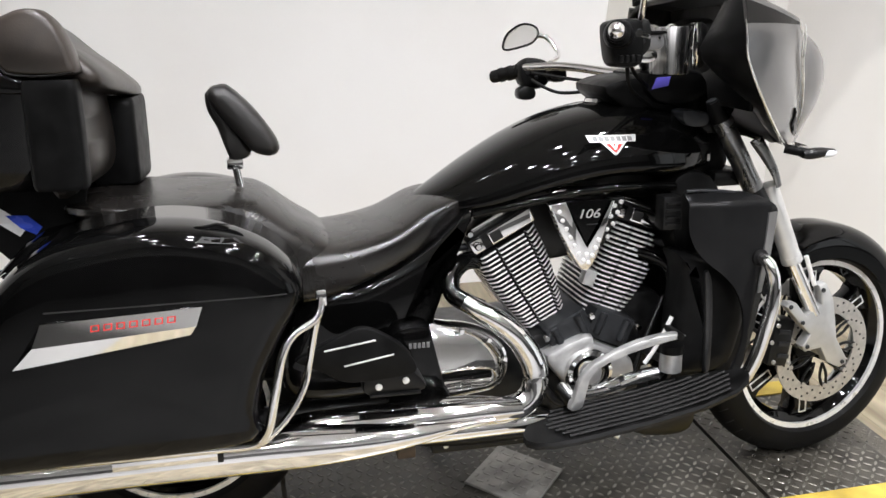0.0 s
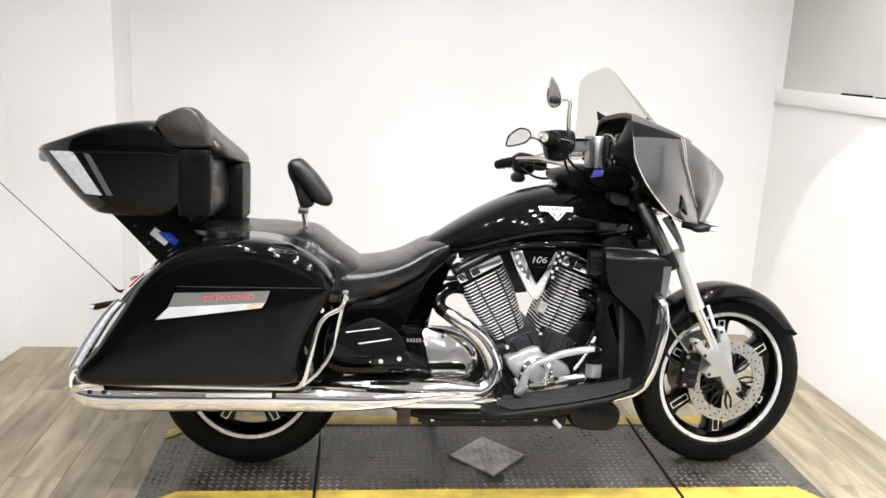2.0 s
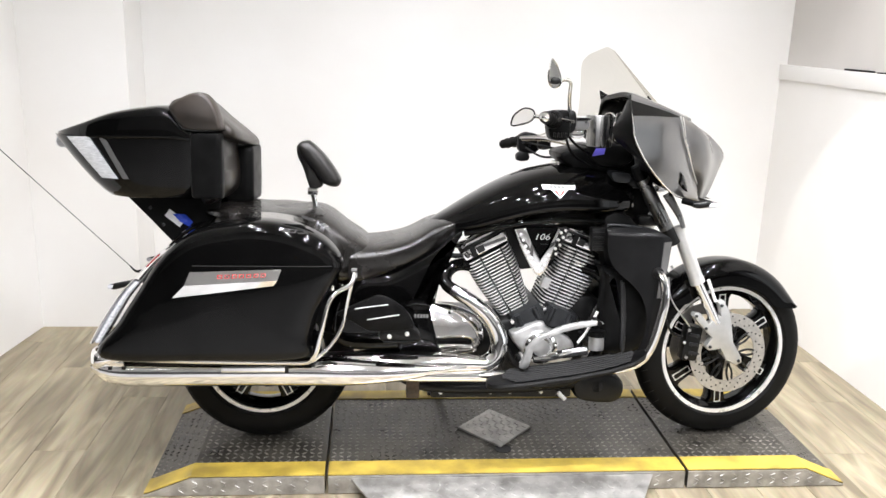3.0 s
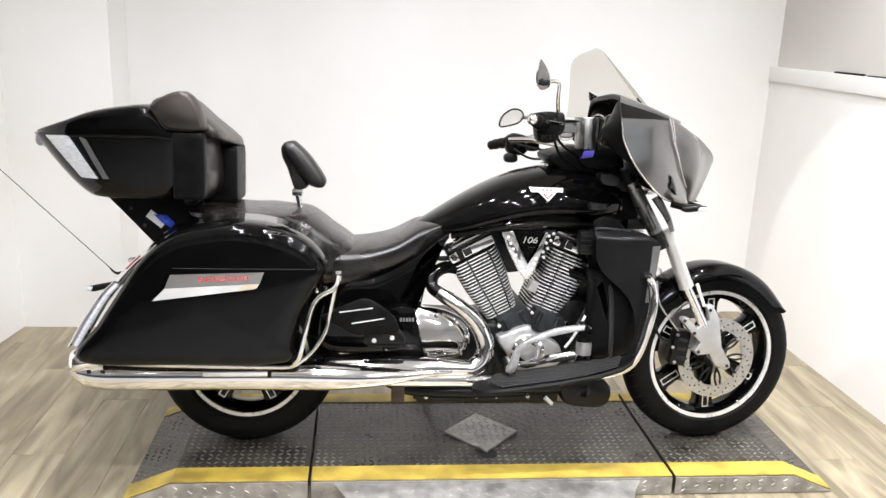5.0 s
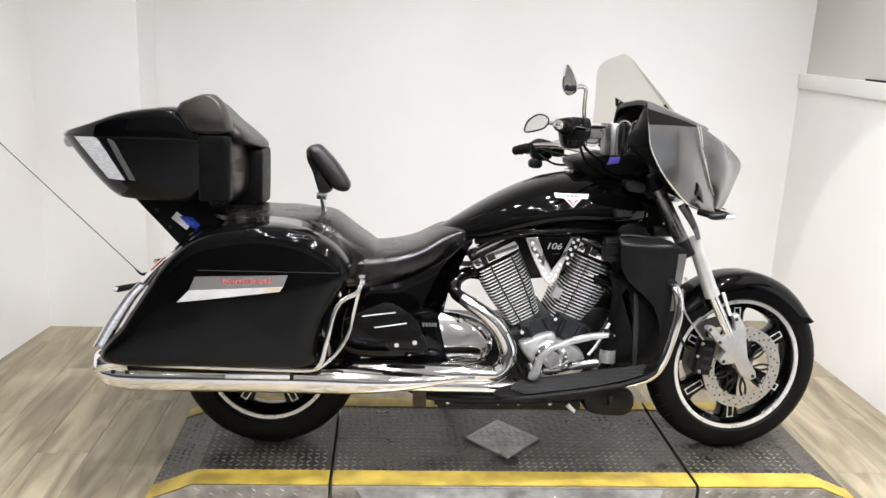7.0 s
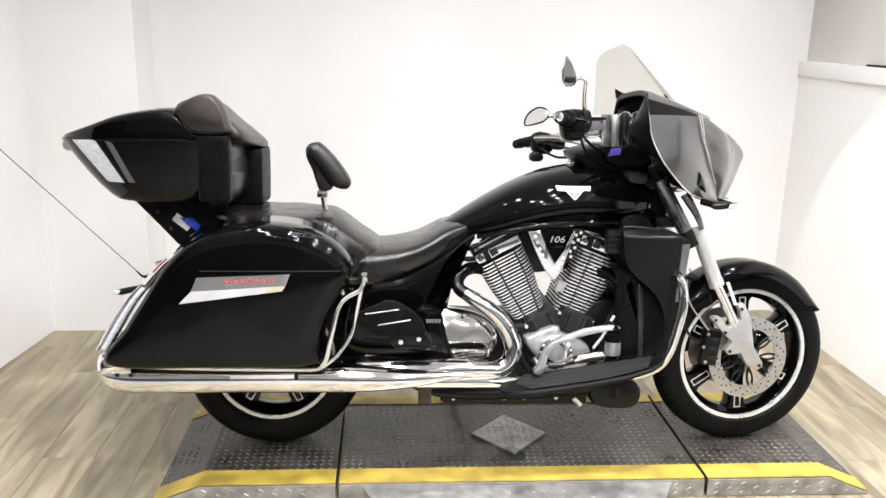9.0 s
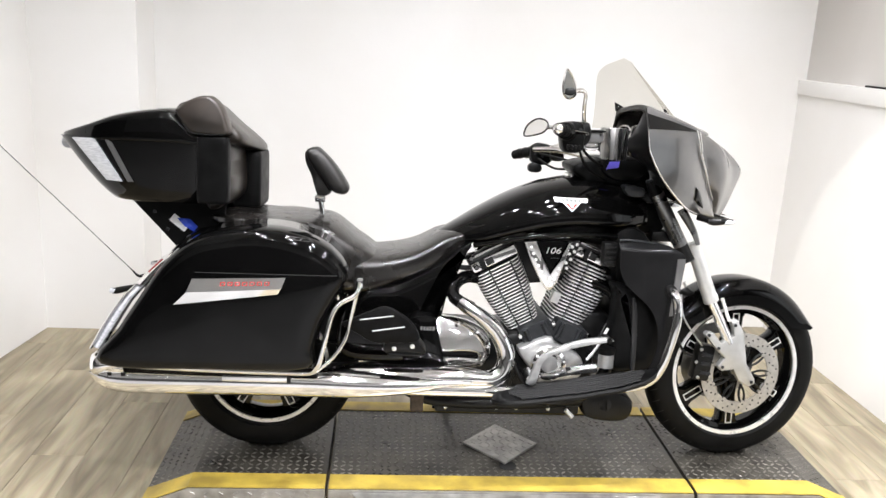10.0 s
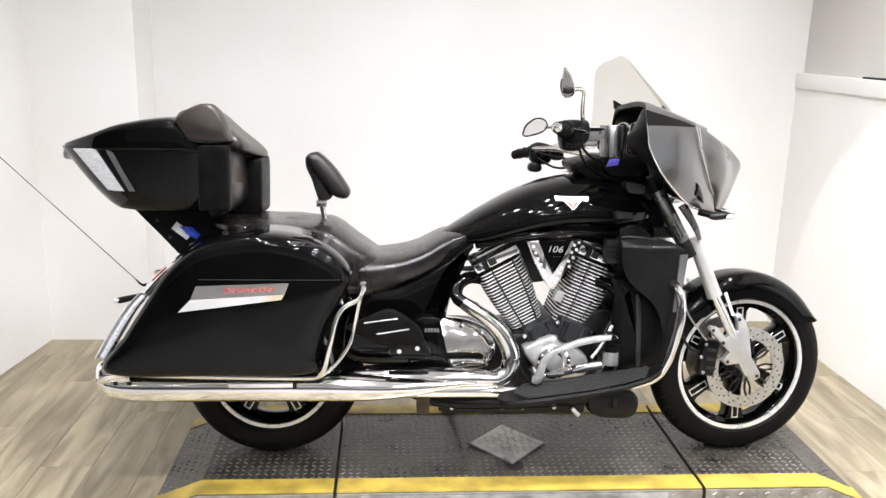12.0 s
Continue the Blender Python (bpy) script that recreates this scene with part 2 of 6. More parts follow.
def skin(bm, rings, closed=True, caps=True, mat=0):
    """Quads between rings of equal length."""
    rows = [[bm.verts.new(q) for q in r] for r in rings]
    n = len(rows[0])
    for r0, r1 in zip(rows, rows[1:]):
        for i in range(n if closed else n - 1):
            f = bm.faces.new((r0[i], r0[(i + 1) % n], r1[(i + 1) % n], r1[i]))
            f.material_index = mat
    if caps and closed:
        bm.faces.new(rows[0]).material_index = mat
        bm.faces.new(rows[-1]).material_index = mat
    return rows


def tube(bm, pts, r, seg=12, n=None, flat=1.0, mat=0):
    """A swept round bar; r is one radius or a list along pts."""
    n = n or max(2, len(pts) * 4) if len(pts) > 2 else 2
    path = spline(pts, n) if len(pts) > 2 else [Vector(q) for q in pts]
    rs = r if isinstance(r, (list, tuple)) else [r, r]
    rings = []
    up = Vector((0, 0, 1))
    for i, c in enumerate(path):
        d = (path[min(i + 1, n - 1)] - path[max(i - 1, 0)]).normalized()
        side = d.cross(up)
        side = Vector((0, 1, 0)) if side.length < 1e-3 else side.normalized()
        if rings and side.dot(prev) < 0:
            side = -side
        prev = side
        nrm = side.cross(d).normalized()
        u = i / (n - 1) * (len(rs) - 1)
        k = min(int(u), len(rs) - 2)
        rad = rs[k] + (rs[k + 1] - rs[k]) * (u - k)
        rings.append([c + side * (rad * flat * math.cos(a)) + nrm * (rad * math.sin(a)) for a in (2 * math.pi * j / seg for j in range(seg))])
    skin(bm, rings, mat=mat)
    return bm


def oval_loft(bm, sections, seg=28, power=2.4, mid=0.4, n=None, y0=0.0, lower=None):
    """A body along x: sections (x, half width, top, bottom)."""
    sec = [Vector((a, b, c, d)) for a, b, c, d in sections]
    if n:
        xs = np.linspace(sec[0][0], sec[-1][0], n)
        known = [s[0] for s in sec]
        order = np.argsort(known)
        fine = []
        for x in xs:
            row = [x]
            for k in (1, 2, 3):
                row.append(smooth_value([known[o] for o in order], [sec[o][k] for o in order], x))
            fine.append(row)
        sec = fine
    rings = []
    low = lower or power
    for x, w, zt, zb in sec:
        zm = zb + (zt - zb) * mid
        ring = []
        for j in range(seg):
            a = 2 * math.pi * j / seg
            ca, sa = math.cos(a), math.sin(a)
            p = power if sa >= 0 else low
            yy = w * math.copysign(abs(ca) ** (2 / p), ca)
            zz = zm + (zt - zm if sa >= 0 else zm - zb) * math.copysign(abs(sa) ** (2 / p), sa)
            ring.append((x, y0 + yy, zz))
        rings.append(ring)
    skin(bm, rings)
    return bm


def smooth_value(xs, ys, x):
    """Cubic (Catmull-Rom, non-uniform) interpolation."""
    i = max(0, min(len(xs) - 2, int(np.searchsorted(xs, x)) - 1))
    h = xs[i + 1] - xs[i]
    t = (x - xs[i]) / h
    m0 = (ys[i + 1] - ys[i - 1]) / (xs[i + 1] - xs[i - 1]) if i > 0 else (ys[i + 1] - ys[i]) / h
    m1 = (ys[i + 2] - ys[i]) / (xs[i + 2] - xs[i]) if i + 2 < len(xs) else (ys[i + 1] - ys[i]) / h
    return (2 * t ** 3 - 3 * t * t + 1) * ys[i] + (t ** 3 - 2 * t * t + t) * h * m0 + (-2 * t ** 3 + 3 * t * t) * ys[i + 1] + (t ** 3 - t * t) * h * m1


def pillow(bm, outline, levels, n=48, round_it=True):
    """A body across y from a side outline (x, z): levels are (y, inset)."""
    pts = spline([(x, 0, z) for x, z in outline], n, True) if round_it else [Vector((x, 0, z)) for x, z in outline]
    area = sum(a.x * b.z - b.x * a.z for a, b in zip(pts, pts[1:] + pts[:1]))
    sgn = 1 if area > 0 else -1
    normals = []
    for i, q in enumerate(pts):
        d = pts[(i + 1) % len(pts)] - pts[i - 1]
        normals.append(Vector((d.z, 0, -d.x)).normalized() * sgn)
    cen = sum(pts, Vector()) / len(pts)
    rings = []
    for y, inset in levels:
        ring = []
        for q, nn in zip(pts, normals):
            lim = min(inset, 0.8 * (q - cen).length)
            v = q - nn * lim * 0.5 - (q - cen).normalized() * lim * 0.5
            ring.append((v.x, y, v.z))
        rings.append(ring)
    skin(bm, rings)
    return bm


def dome(bm, outline, levels, n=84):
    """Like pillow(), but each level (y, k) is the outline scaled by k about its middle."""
    pts = spline([(x, 0, z) for x, z in outline], n, True)
    cen = sum(pts, Vector()) / n
    skin(bm, [[(cen.x + (q.x - cen.x) * k, y, cen.z + (q.z - cen.z) * k) for q in pts] for y, k in levels])
    return bm


def rounded(y0, y1, r):
    """Levels for pillow(): a plate from y0 to y1 with rounded rims."""
    s = 1 if y1 > y0 else -1
    return [(y0, r), (y0 + s * r * 0.3, r * 0.3), (y0 + s * r, 0), (y1 - s * r, 0), (y1 - s * r * 0.3, r * 0.3), (y1, r)]


def slab(bm, x0, x1, y0, y1, z0, z1, bevel=0.0, mat=0, m=None):
    vs = [bm.verts.new((x, y, z)) for x in (x0, x1) for y in (y0, y1) for z in (z0, z1)]
    fs = [bm.faces.new([vs[i] for i in q]) for q in ((0, 1, 3, 2), (4, 6, 7, 5), (0, 4, 5, 1), (2, 3, 7, 6), (0, 2, 6, 4), (1, 5, 7, 3))]
    for f in fs:
        f.material_index = mat
    if bevel:
        es = list({e for f in fs for e in f.edges})
        res = bmesh.ops.bevel(bm, geom=es, offset=bevel, segments=2, affect="EDGES", profile=0.6)
        vs = [v for v in vs if v.is_valid] + res["verts"]
    if m:
        bmesh.ops.transform(bm, matrix=m, verts=list({v for v in vs if v.is_valid}))
    return bm


def disc_ring(bm, r0, r1, y0, y1, seg=48, c=(0, 0), mat=0):
    """A flat ring about the y axis."""
    rings = []
    for r, y in ((r0, y0), (r1, y0), (r1, y1), (r0, y1), (r0, y0)):
        rings.append([(c[0] + r * math.cos(2 * math.pi * j / seg), y, c[1] + r * math.sin(2 * math.pi * j / seg)) for j in range(seg)])
    skin(bm, rings, caps=False, mat=mat)
    return bm


def spun(bm, profile, seg=64, c=(0, 0), mat=0):
    """A closed (y, r) profile turned about the y axis."""
    prof = list(profile) + [profile[0]]
    rings = [[(c[0] + r * math.cos(2 * math.pi * j / seg), y, c[1] + r * math.sin(2 * math.pi * j / seg)) for j in range(seg)] for y, r in prof]
    skin(bm, rings, caps=False, mat=mat)
    return bm


def rod(bm, a, b, r, seg=16, mat=0):
    return tube(bm, [a, b], r, seg=seg, n=2, mat=mat)


B = bmesh.new

# ---- the room ----
BACK_Y, PIER_Y, RIGHT_X, DECK_Z = 1.58, 1.28, 1.69, 0.065


def wall_box(name, x0, x1, y0, y1, z0, z1, mat, label, m=None):
    bm = B()
    slab(bm, x0, x1, y0, y1, z0, z1, m=m)
    return tagged(part(name, bm, mat, smooth=False), label, "wall", kind="structure")


floor = B()
slab(floor, -5.2, 5.2, -6.2, BACK_Y + 0.1, -0.12, -0.006)
floor = tagged(part("floor", floor, JOINT, smooth=False), "pale brown wood-look plank floor of the showroom", "floor", kind="structure")
# grey floor out of view, added so chrome mirrors a neutral tone
FLOOR_Y = -1.45
front_floor = B()
slab(front_floor, -5.2, 5.2, -6.2, FLOOR_Y, -0.006, 0.0)
tagged(part("front_floor", front_floor, UNSEEN_FLOOR, smooth=False), "unseen neutral grey floor in front of the bay, added for reflections", "floor", kind="structure")
wall_box("wall_back", -3.2, RIGHT_X + 1.2, BACK_Y, BACK_Y + 0.12, -0.006, 3.2, WALL, "plain white painted wall behind the motorcycle")
wall_box("wall_left", -0.12, 0, -1.9, 0.0, -0.006, 3.2, WALL, "plain white painted side wall of the photo bay",
         pose(-2.09, PIER_Y + 0.01, 0, 0, 0, -7))
wall_box("wall_right_low", RIGHT_X, RIGHT_X + 0.14, -0.5, BACK_Y, -0.006, 1.29, WALL, "white painted low side wall of the photo bay")
wall_box("wall_right_high", RIGHT_X + 0.03, RIGHT_X + 0.14, -1.4, BACK_Y, 1.366, 3.2, TAN_WALL, "tan painted upper side wall set back above a ledge")
wall_box("wall_pier", -2.3, -1.606, PIER_Y, BACK_Y - 0.002, -0.004, 3.2, WALL, "white boxed-out pier of wall beside the corner")
ledge = B()
slab(ledge, RIGHT_X - 0.012, RIGHT_X + 0.138, -0.51, BACK_Y - 0.002, 1.29, 1.365, bevel=0.004)
tagged(part("ledge_trim", ledge, WALL), "white painted ledge band along the side wall", "trim", kind="structure")
ceiling = B()
slab(ceiling, -5.2, 5.2, -6.2, BACK_Y + 0.1, 3.2, 3.3)
tagged(part("ceiling", ceiling, CEILING, smooth=False), "white showroom ceiling with spotlights", "ceiling", kind="structure")
# unseen closing walls; the dim room is put into their dark colour
wall_box("wall_front", -5.2, 5.2, -6.3, -6.2, 1.25, 3.2, GREY_WALL, "unseen grey far wall added behind the camera, toned for reflections")
wall_box("wall_front_low", -5.2, 5.2, -6.3, -6.19, -0.006, 1.25, FAR_WALL, "unseen dark foot of the far wall, added to darken reflections")
wall_box("wall_far_left", -5.3, -5.2, -6.2, BACK_Y + 0.1, -0.006, 3.2, FAR_WALL, "unseen dark end wall, added to darken reflections")
wall_box("wall_far_right", 5.2, 5.3, -6.2, BACK_Y + 0.1, -0.006, 3.2, FAR_WALL, "unseen dark end wall, added to darken reflections")

# ceiling spotlights, in rows over the bay
lamp_glow = glow_mat("spotlight_lens", (0.98, 0.99, 1.0), 90)


def spotlight():
    root = new("ceiling_spotlight")
    bm = B()
    tube(bm, [(0, 0, 0), (0, 0, -0.12)], 0.05, seg=20)
    part("can", bm, SATIN, root)
    bm = B()
    tube(bm, [(0, 0, -0.118), (0, 0, -0.124)], 0.042, seg=20)
    part("lens", bm, lamp_glow, root, "glowing white lens")
    return tagged(root, "small round black ceiling spotlight with glowing lens", "spotlight", "ceiling spotlights")


first_spot = spotlight()
spots = [(x, y) for y in (-4.4, -3.3, -2.2, -1.1, 0.0) for x in (-1.15, -0.45, 0.35, 1.15)]
for i, (x, y) in enumerate(spots):
    dx, dy = random.uniform(-0.12, 0.12), random.uniform(-0.12, 0.12)
    m = Matrix.Translation((x + dx, y + dy, 3.2))
    if i == 0:
        first_spot.matrix_basis = m
    else:
        copy_thing(first_spot, m)
    area_lamp("spot_light", Matrix.Translation((x + dx, y + dy, 3.06)), 0.10, 0.10, SPOT_WATTS * ((0.42 if x < -1 else 0.95) if y == 0 else 0.85 if x < -1 and y > -2 else 1.0), SPOT_COLOR, "DISK", 134)

for x, y in [(x, y) for y in (-5.6, -3.3) for x in (-3.6, -2.5, 2.7, 3.8)]:
    copy_thing(first_spot, Matrix.Translation((x + random.uniform(-0.1, 0.1), y, 3.2)))

# one narrow spotlight, whose pool of light ends in an arc on the low side wall
copy_thing(first_spot, Matrix.Translation((-1.5, 0.25, 3.2)))
pool = bpy.data.lights.new("pool_light", "SPOT")
pool.energy, pool.color, pool.spot_size, pool.spot_blend, pool.shadow_soft_size = 170, (1.0, 0.985, 0.96), radians(23.5), 0.06, 0.02
new("pool_light", pool).matrix_world = look((-1.5, 0.25, 3.05), (1.69, 0.52, 0.27))

# an added glowing pane out of view, for highlights on fairing and fork
bm = B()
slab(bm, 5.16, 5.2, -4.6, -1.6, 0.3, 2.6)
window = tagged(part("window_1", bm, glow_mat("fill_pane_glow", (0.93, 0.97, 1.0), 1.0), smooth=False), "tall glowing pane out of view, added to light the fairing", "window", kind="structure")
bm = B()
for a, b, c, d in ((-4.66, -4.6, 0.24, 2.66), (-1.6, -1.54, 0.24, 2.66), (-4.6, -1.6, 0.24, 0.3), (-4.6, -1.6, 2.6, 2.66), (-3.13, -3.07, 0.3, 2.6)):
    slab(bm, 5.12, 5.2, a, b, c, d)
part("fill_pane_frame", bm, SATIN, window, smooth=False)
area_lamp("fill_pane_light", look((5.08, -3.1, 1.45), (0, -0.8, 0.9)), 3.0, 2.2, PANE_FILL_WATTS, (0.94, 0.97, 1.0))


# ---- the lift ----
def lugs(bm, x0, x1, y0, y1, z, pitch=0.026, inside=None, size=1.0, tilt=None):
    """Raised tread lugs, each a small lens, turned in two ways by turns."""
    nx, ny = int((x1 - x0) / pitch), int((y1 - y0) / pitch)
    for i in range(nx):
        for j in range(ny):
            x, y = x0 + (i + 0.5) * pitch, y0 + (j + 0.5) * pitch
            if inside and not inside(x, y):
                continue
            a = radians(45 if (i + j) % 2 else -45)
            l, w, h = 0.0125 * size, 0.0042 * size, 0.0016
            ca, sa = math.cos(a), math.sin(a)
            zz = z + (tilt(x, y) if tilt else 0)
            ends = [bm.verts.new((x + u * ca - v * sa, y + u * sa + v * ca, zz)) for u, v in ((l, 0), (0.2 * l, w), (-0.2 * l, w), (-l, 0), (-0.2 * l, -w), (0.2 * l, -w))]
            top = [bm.verts.new((x + u * ca, y + u * sa, zz + h)) for u in (0.55 * l, -0.55 * l)]
            bm.faces.new((ends[0], ends[1], top[0]))
            bm.faces.new((ends[1], ends[2], top[1], top[0]))
            bm.faces.new((ends[2], ends[3], top[1]))
            bm.faces.new((ends[3], ends[4], top[1]))
            bm.faces.new((ends[4], ends[5], top[0], top[1]))
            bm.faces.new((ends[5], ends[0], top[0]))
    return bm


LIFT_F, LIFT_B, STRIPE = -0.312, 0.345, 0.088
lift = new("motorcycle_lift")
tagged(lift, "low worn grey tread-plate motorcycle lift with yellow edge stripes", "lift")


def deck_section(name, xs, zs):
    """A deck plate along x whose height follows zs."""
    bm = B()
    rings = []
    for x, z in zip(xs, zs):
        rings.append([(x, LIFT_F, 0.004), (x, LIFT_F, z - 0.003), (x, LIFT_F + 0.003, z), (x, LIFT_B - 0.003, z), (x, LIFT_B, z - 0.003), (x, LIFT_B, 0.004)])
    skin(bm, rings)
    return part(name, bm, DECK, lift, crease=20)


def stripe(name, xs, zs, y0, y1):
    bm = B()
    rings = [[(x, y0, z + 0.0002), (x, y0, z + 0.0042), (x, y1, z + 0.0042), (x, y1, z + 0.0002)] for x, z in zip(xs, zs)]
    skin(bm, rings)
    return part(name, bm, YELLOW, lift, "scuffed yellow safety stripe", smooth=False)


sections = [("middle_deck", (-0.605, 0.602), (DECK_Z, DECK_Z)),
            ("rear_deck", (-1.2, -1.185, -1.05, -0.617), (0.008, 0.012, DECK_Z, DECK_Z)),
            ("front_deck", (0.614, 1.035, 1.16, 1.175), (DECK_Z, DECK_Z, 0.012, 0.008))]
for name, xs, zs in sections:
    deck_section(name, xs, zs)
    stripe("front_stripe", xs, zs, LIFT_F + 0.001, LIFT_F + STRIPE)
    stripe("back_stripe", xs, zs, LIFT_B - STRIPE * 0.85, LIFT_B - 0.001)
    bm = B()
    lugs(bm, xs[0], xs[-1], LIFT_F + STRIPE, LIFT_B - STRIPE * 0.85, 0, tilt=lambda x, y, a=xs, b=zs: float(np.interp(x, a, b)))
    tagged(part("tread_lug", bm, LUG, lift, smooth=False), kind="stuff")
    # bare skirt facing the camera side
    bm = B()
    rings = [[(x, LIFT_F - 0.006, 0.003), (x, LIFT_F - 0.006, z - 0.002), (x, LIFT_F - 0.0005, z - 0.002), (x, LIFT_F - 0.0005, 0.003)] for x, z in zip(xs, zs)]
    skin(bm, rings)
    part("skirt", bm, PLATE, lift, "bare tread plate skirt", smooth=False)
    bm = B()
    k = 0
    for i in range(int((xs[-1] - xs[0]) / 0.045)):
        x = xs[0] + 0.03 + i * 0.045
        zt = float(np.interp(x, xs, zs))
        for z in (0.018, 0.034, 0.05):
            if z < zt - 0.008:
                k += 1
                a = radians(35 if k % 2 else -35)
                tube(bm, [(x - 0.009 * math.cos(a), LIFT_F - 0.0065, z - 0.007 * math.sin(a)), (x + 0.009 * math.cos(a), LIFT_F - 0.0065, z + 0.007 * math.sin(a))], 0.0022, seg=5)
    tagged(part("skirt_lug", bm, PLATE, lift, smooth=False), kind="stuff")

# raised diamond cover plate in the middle deck
bm = B()
skin(bm, [[(-0.008 + 0.137 * a, 0.01 + 0.15 * b, z) for a, b in ((1, 0), (0, 1), (-1, 0), (0, -1))] for z in (DECK_Z + 0.001, DECK_Z + 0.009)])
bmesh.ops.bevel(bm, geom=list(bm.edges), offset=0.002, segments=1, affect="EDGES")
part("cover_plate", bm, PLATE, lift, "bare steel diamond-shaped cover plate", smooth=False)
bm = B()
lugs(bm, -0.145, 0.13, -0.14, 0.16, DECK_Z + 0.009, inside=lambda x, y: abs(x + 0.008) / 0.137 + abs(y - 0.01) / 0.15 < 0.9)
tagged(part("cover_lug", bm, PLATE, lift, smooth=False), kind="stuff")
bm = B()
spun(bm, [(0, 0.0), (0, 0.03), (0.002, 0.03), (0.002, 0)], seg=24)
bmesh.ops.transform(bm, matrix=pose(0.0, -0.145, DECK_Z + 0.0002, 90, 0, 0), verts=bm.verts)
part("lift_hole", bm, SLOT, lift, "dark hole beside the cover plate")

# drop-down tread plate step on the camera side of the lift
step = new("drop_leaf_step")
tagged(step, "bare aluminium tread plate leaf sloping down from the lift", "ramp")
bm = B()
prof = [(LIFT_F - 0.008, 0.058), (-0.40, 0.05), (-0.62, 0.008)]
rings = []
for y, z in prof:
    u = (LIFT_F - y) * 0.55
    rings.append([(-0.535 + u, y, z), (0.493 - u, y, z), (0.493 - u, y, z - 0.007), (-0.535 + u, y, z - 0.007)])
skin(bm, rings)
part("leaf", bm, PLATE, step, smooth=False)
bm = B()
lugs(bm, -0.50, 0.46, -0.61, LIFT_F - 0.015, 0, pitch=0.03, tilt=lambda x, y: float(np.interp(-y, [-p[0] for p in prof], [p[1] for p in prof])),
     inside=lambda x, y: -0.52 + (LIFT_F - y) * 0.55 < x < 0.478 - (LIFT_F - y) * 0.55)
tagged(part("leaf_lug", bm, PLATE, step, smooth=False), kind="stuff")
for x in (-0.42, -0.15, 0.12, 0.38):
    bm = B()
    rod(bm, (x - 0.05, LIFT_F - 0.012, 0.052), (x + 0.05, LIFT_F - 0.012, 0.052), 0.006, seg=8)
    part("hinge", bm, PLATE, step)

# black strip lying on the ledge
bm = B()
slab(bm, RIGHT_X + 0.004, RIGHT_X + 0.024, 0.76, 0.98, 1.365, 1.374, bevel=0.002)
tagged(part("black_strip", bm, SATIN), "thin black strip lying on the wall ledge", "strip")
bm = B()
slab(bm, RIGHT_X + 0.004, RIGHT_X + 0.024, 0.15, 0.72, 1.365, 1.371, bevel=0.002)
tagged(part("black_strip", bm, SATIN), "thin black strip lying on the wall ledge", "strip")

# ---- the motorcycle ----
bike = new("motorcycle")
tagged(bike, "gloss black touring motorcycle with saddlebags, trunk and chrome v-twin engine", "motorcycle")
bike.matrix_world = pose(0, 0, DECK_Z + 0.003, -5, 0, 0)
FRONT, REAR = (0.812, 0.317), (-0.838, 0.311)


def group(name, label="", m=None, parent=None):
    ob = new(name)
    ob.parent = parent or bike
    if label:
        ob["label"] = label
    if m:
        ob.matrix_basis = m
    return ob


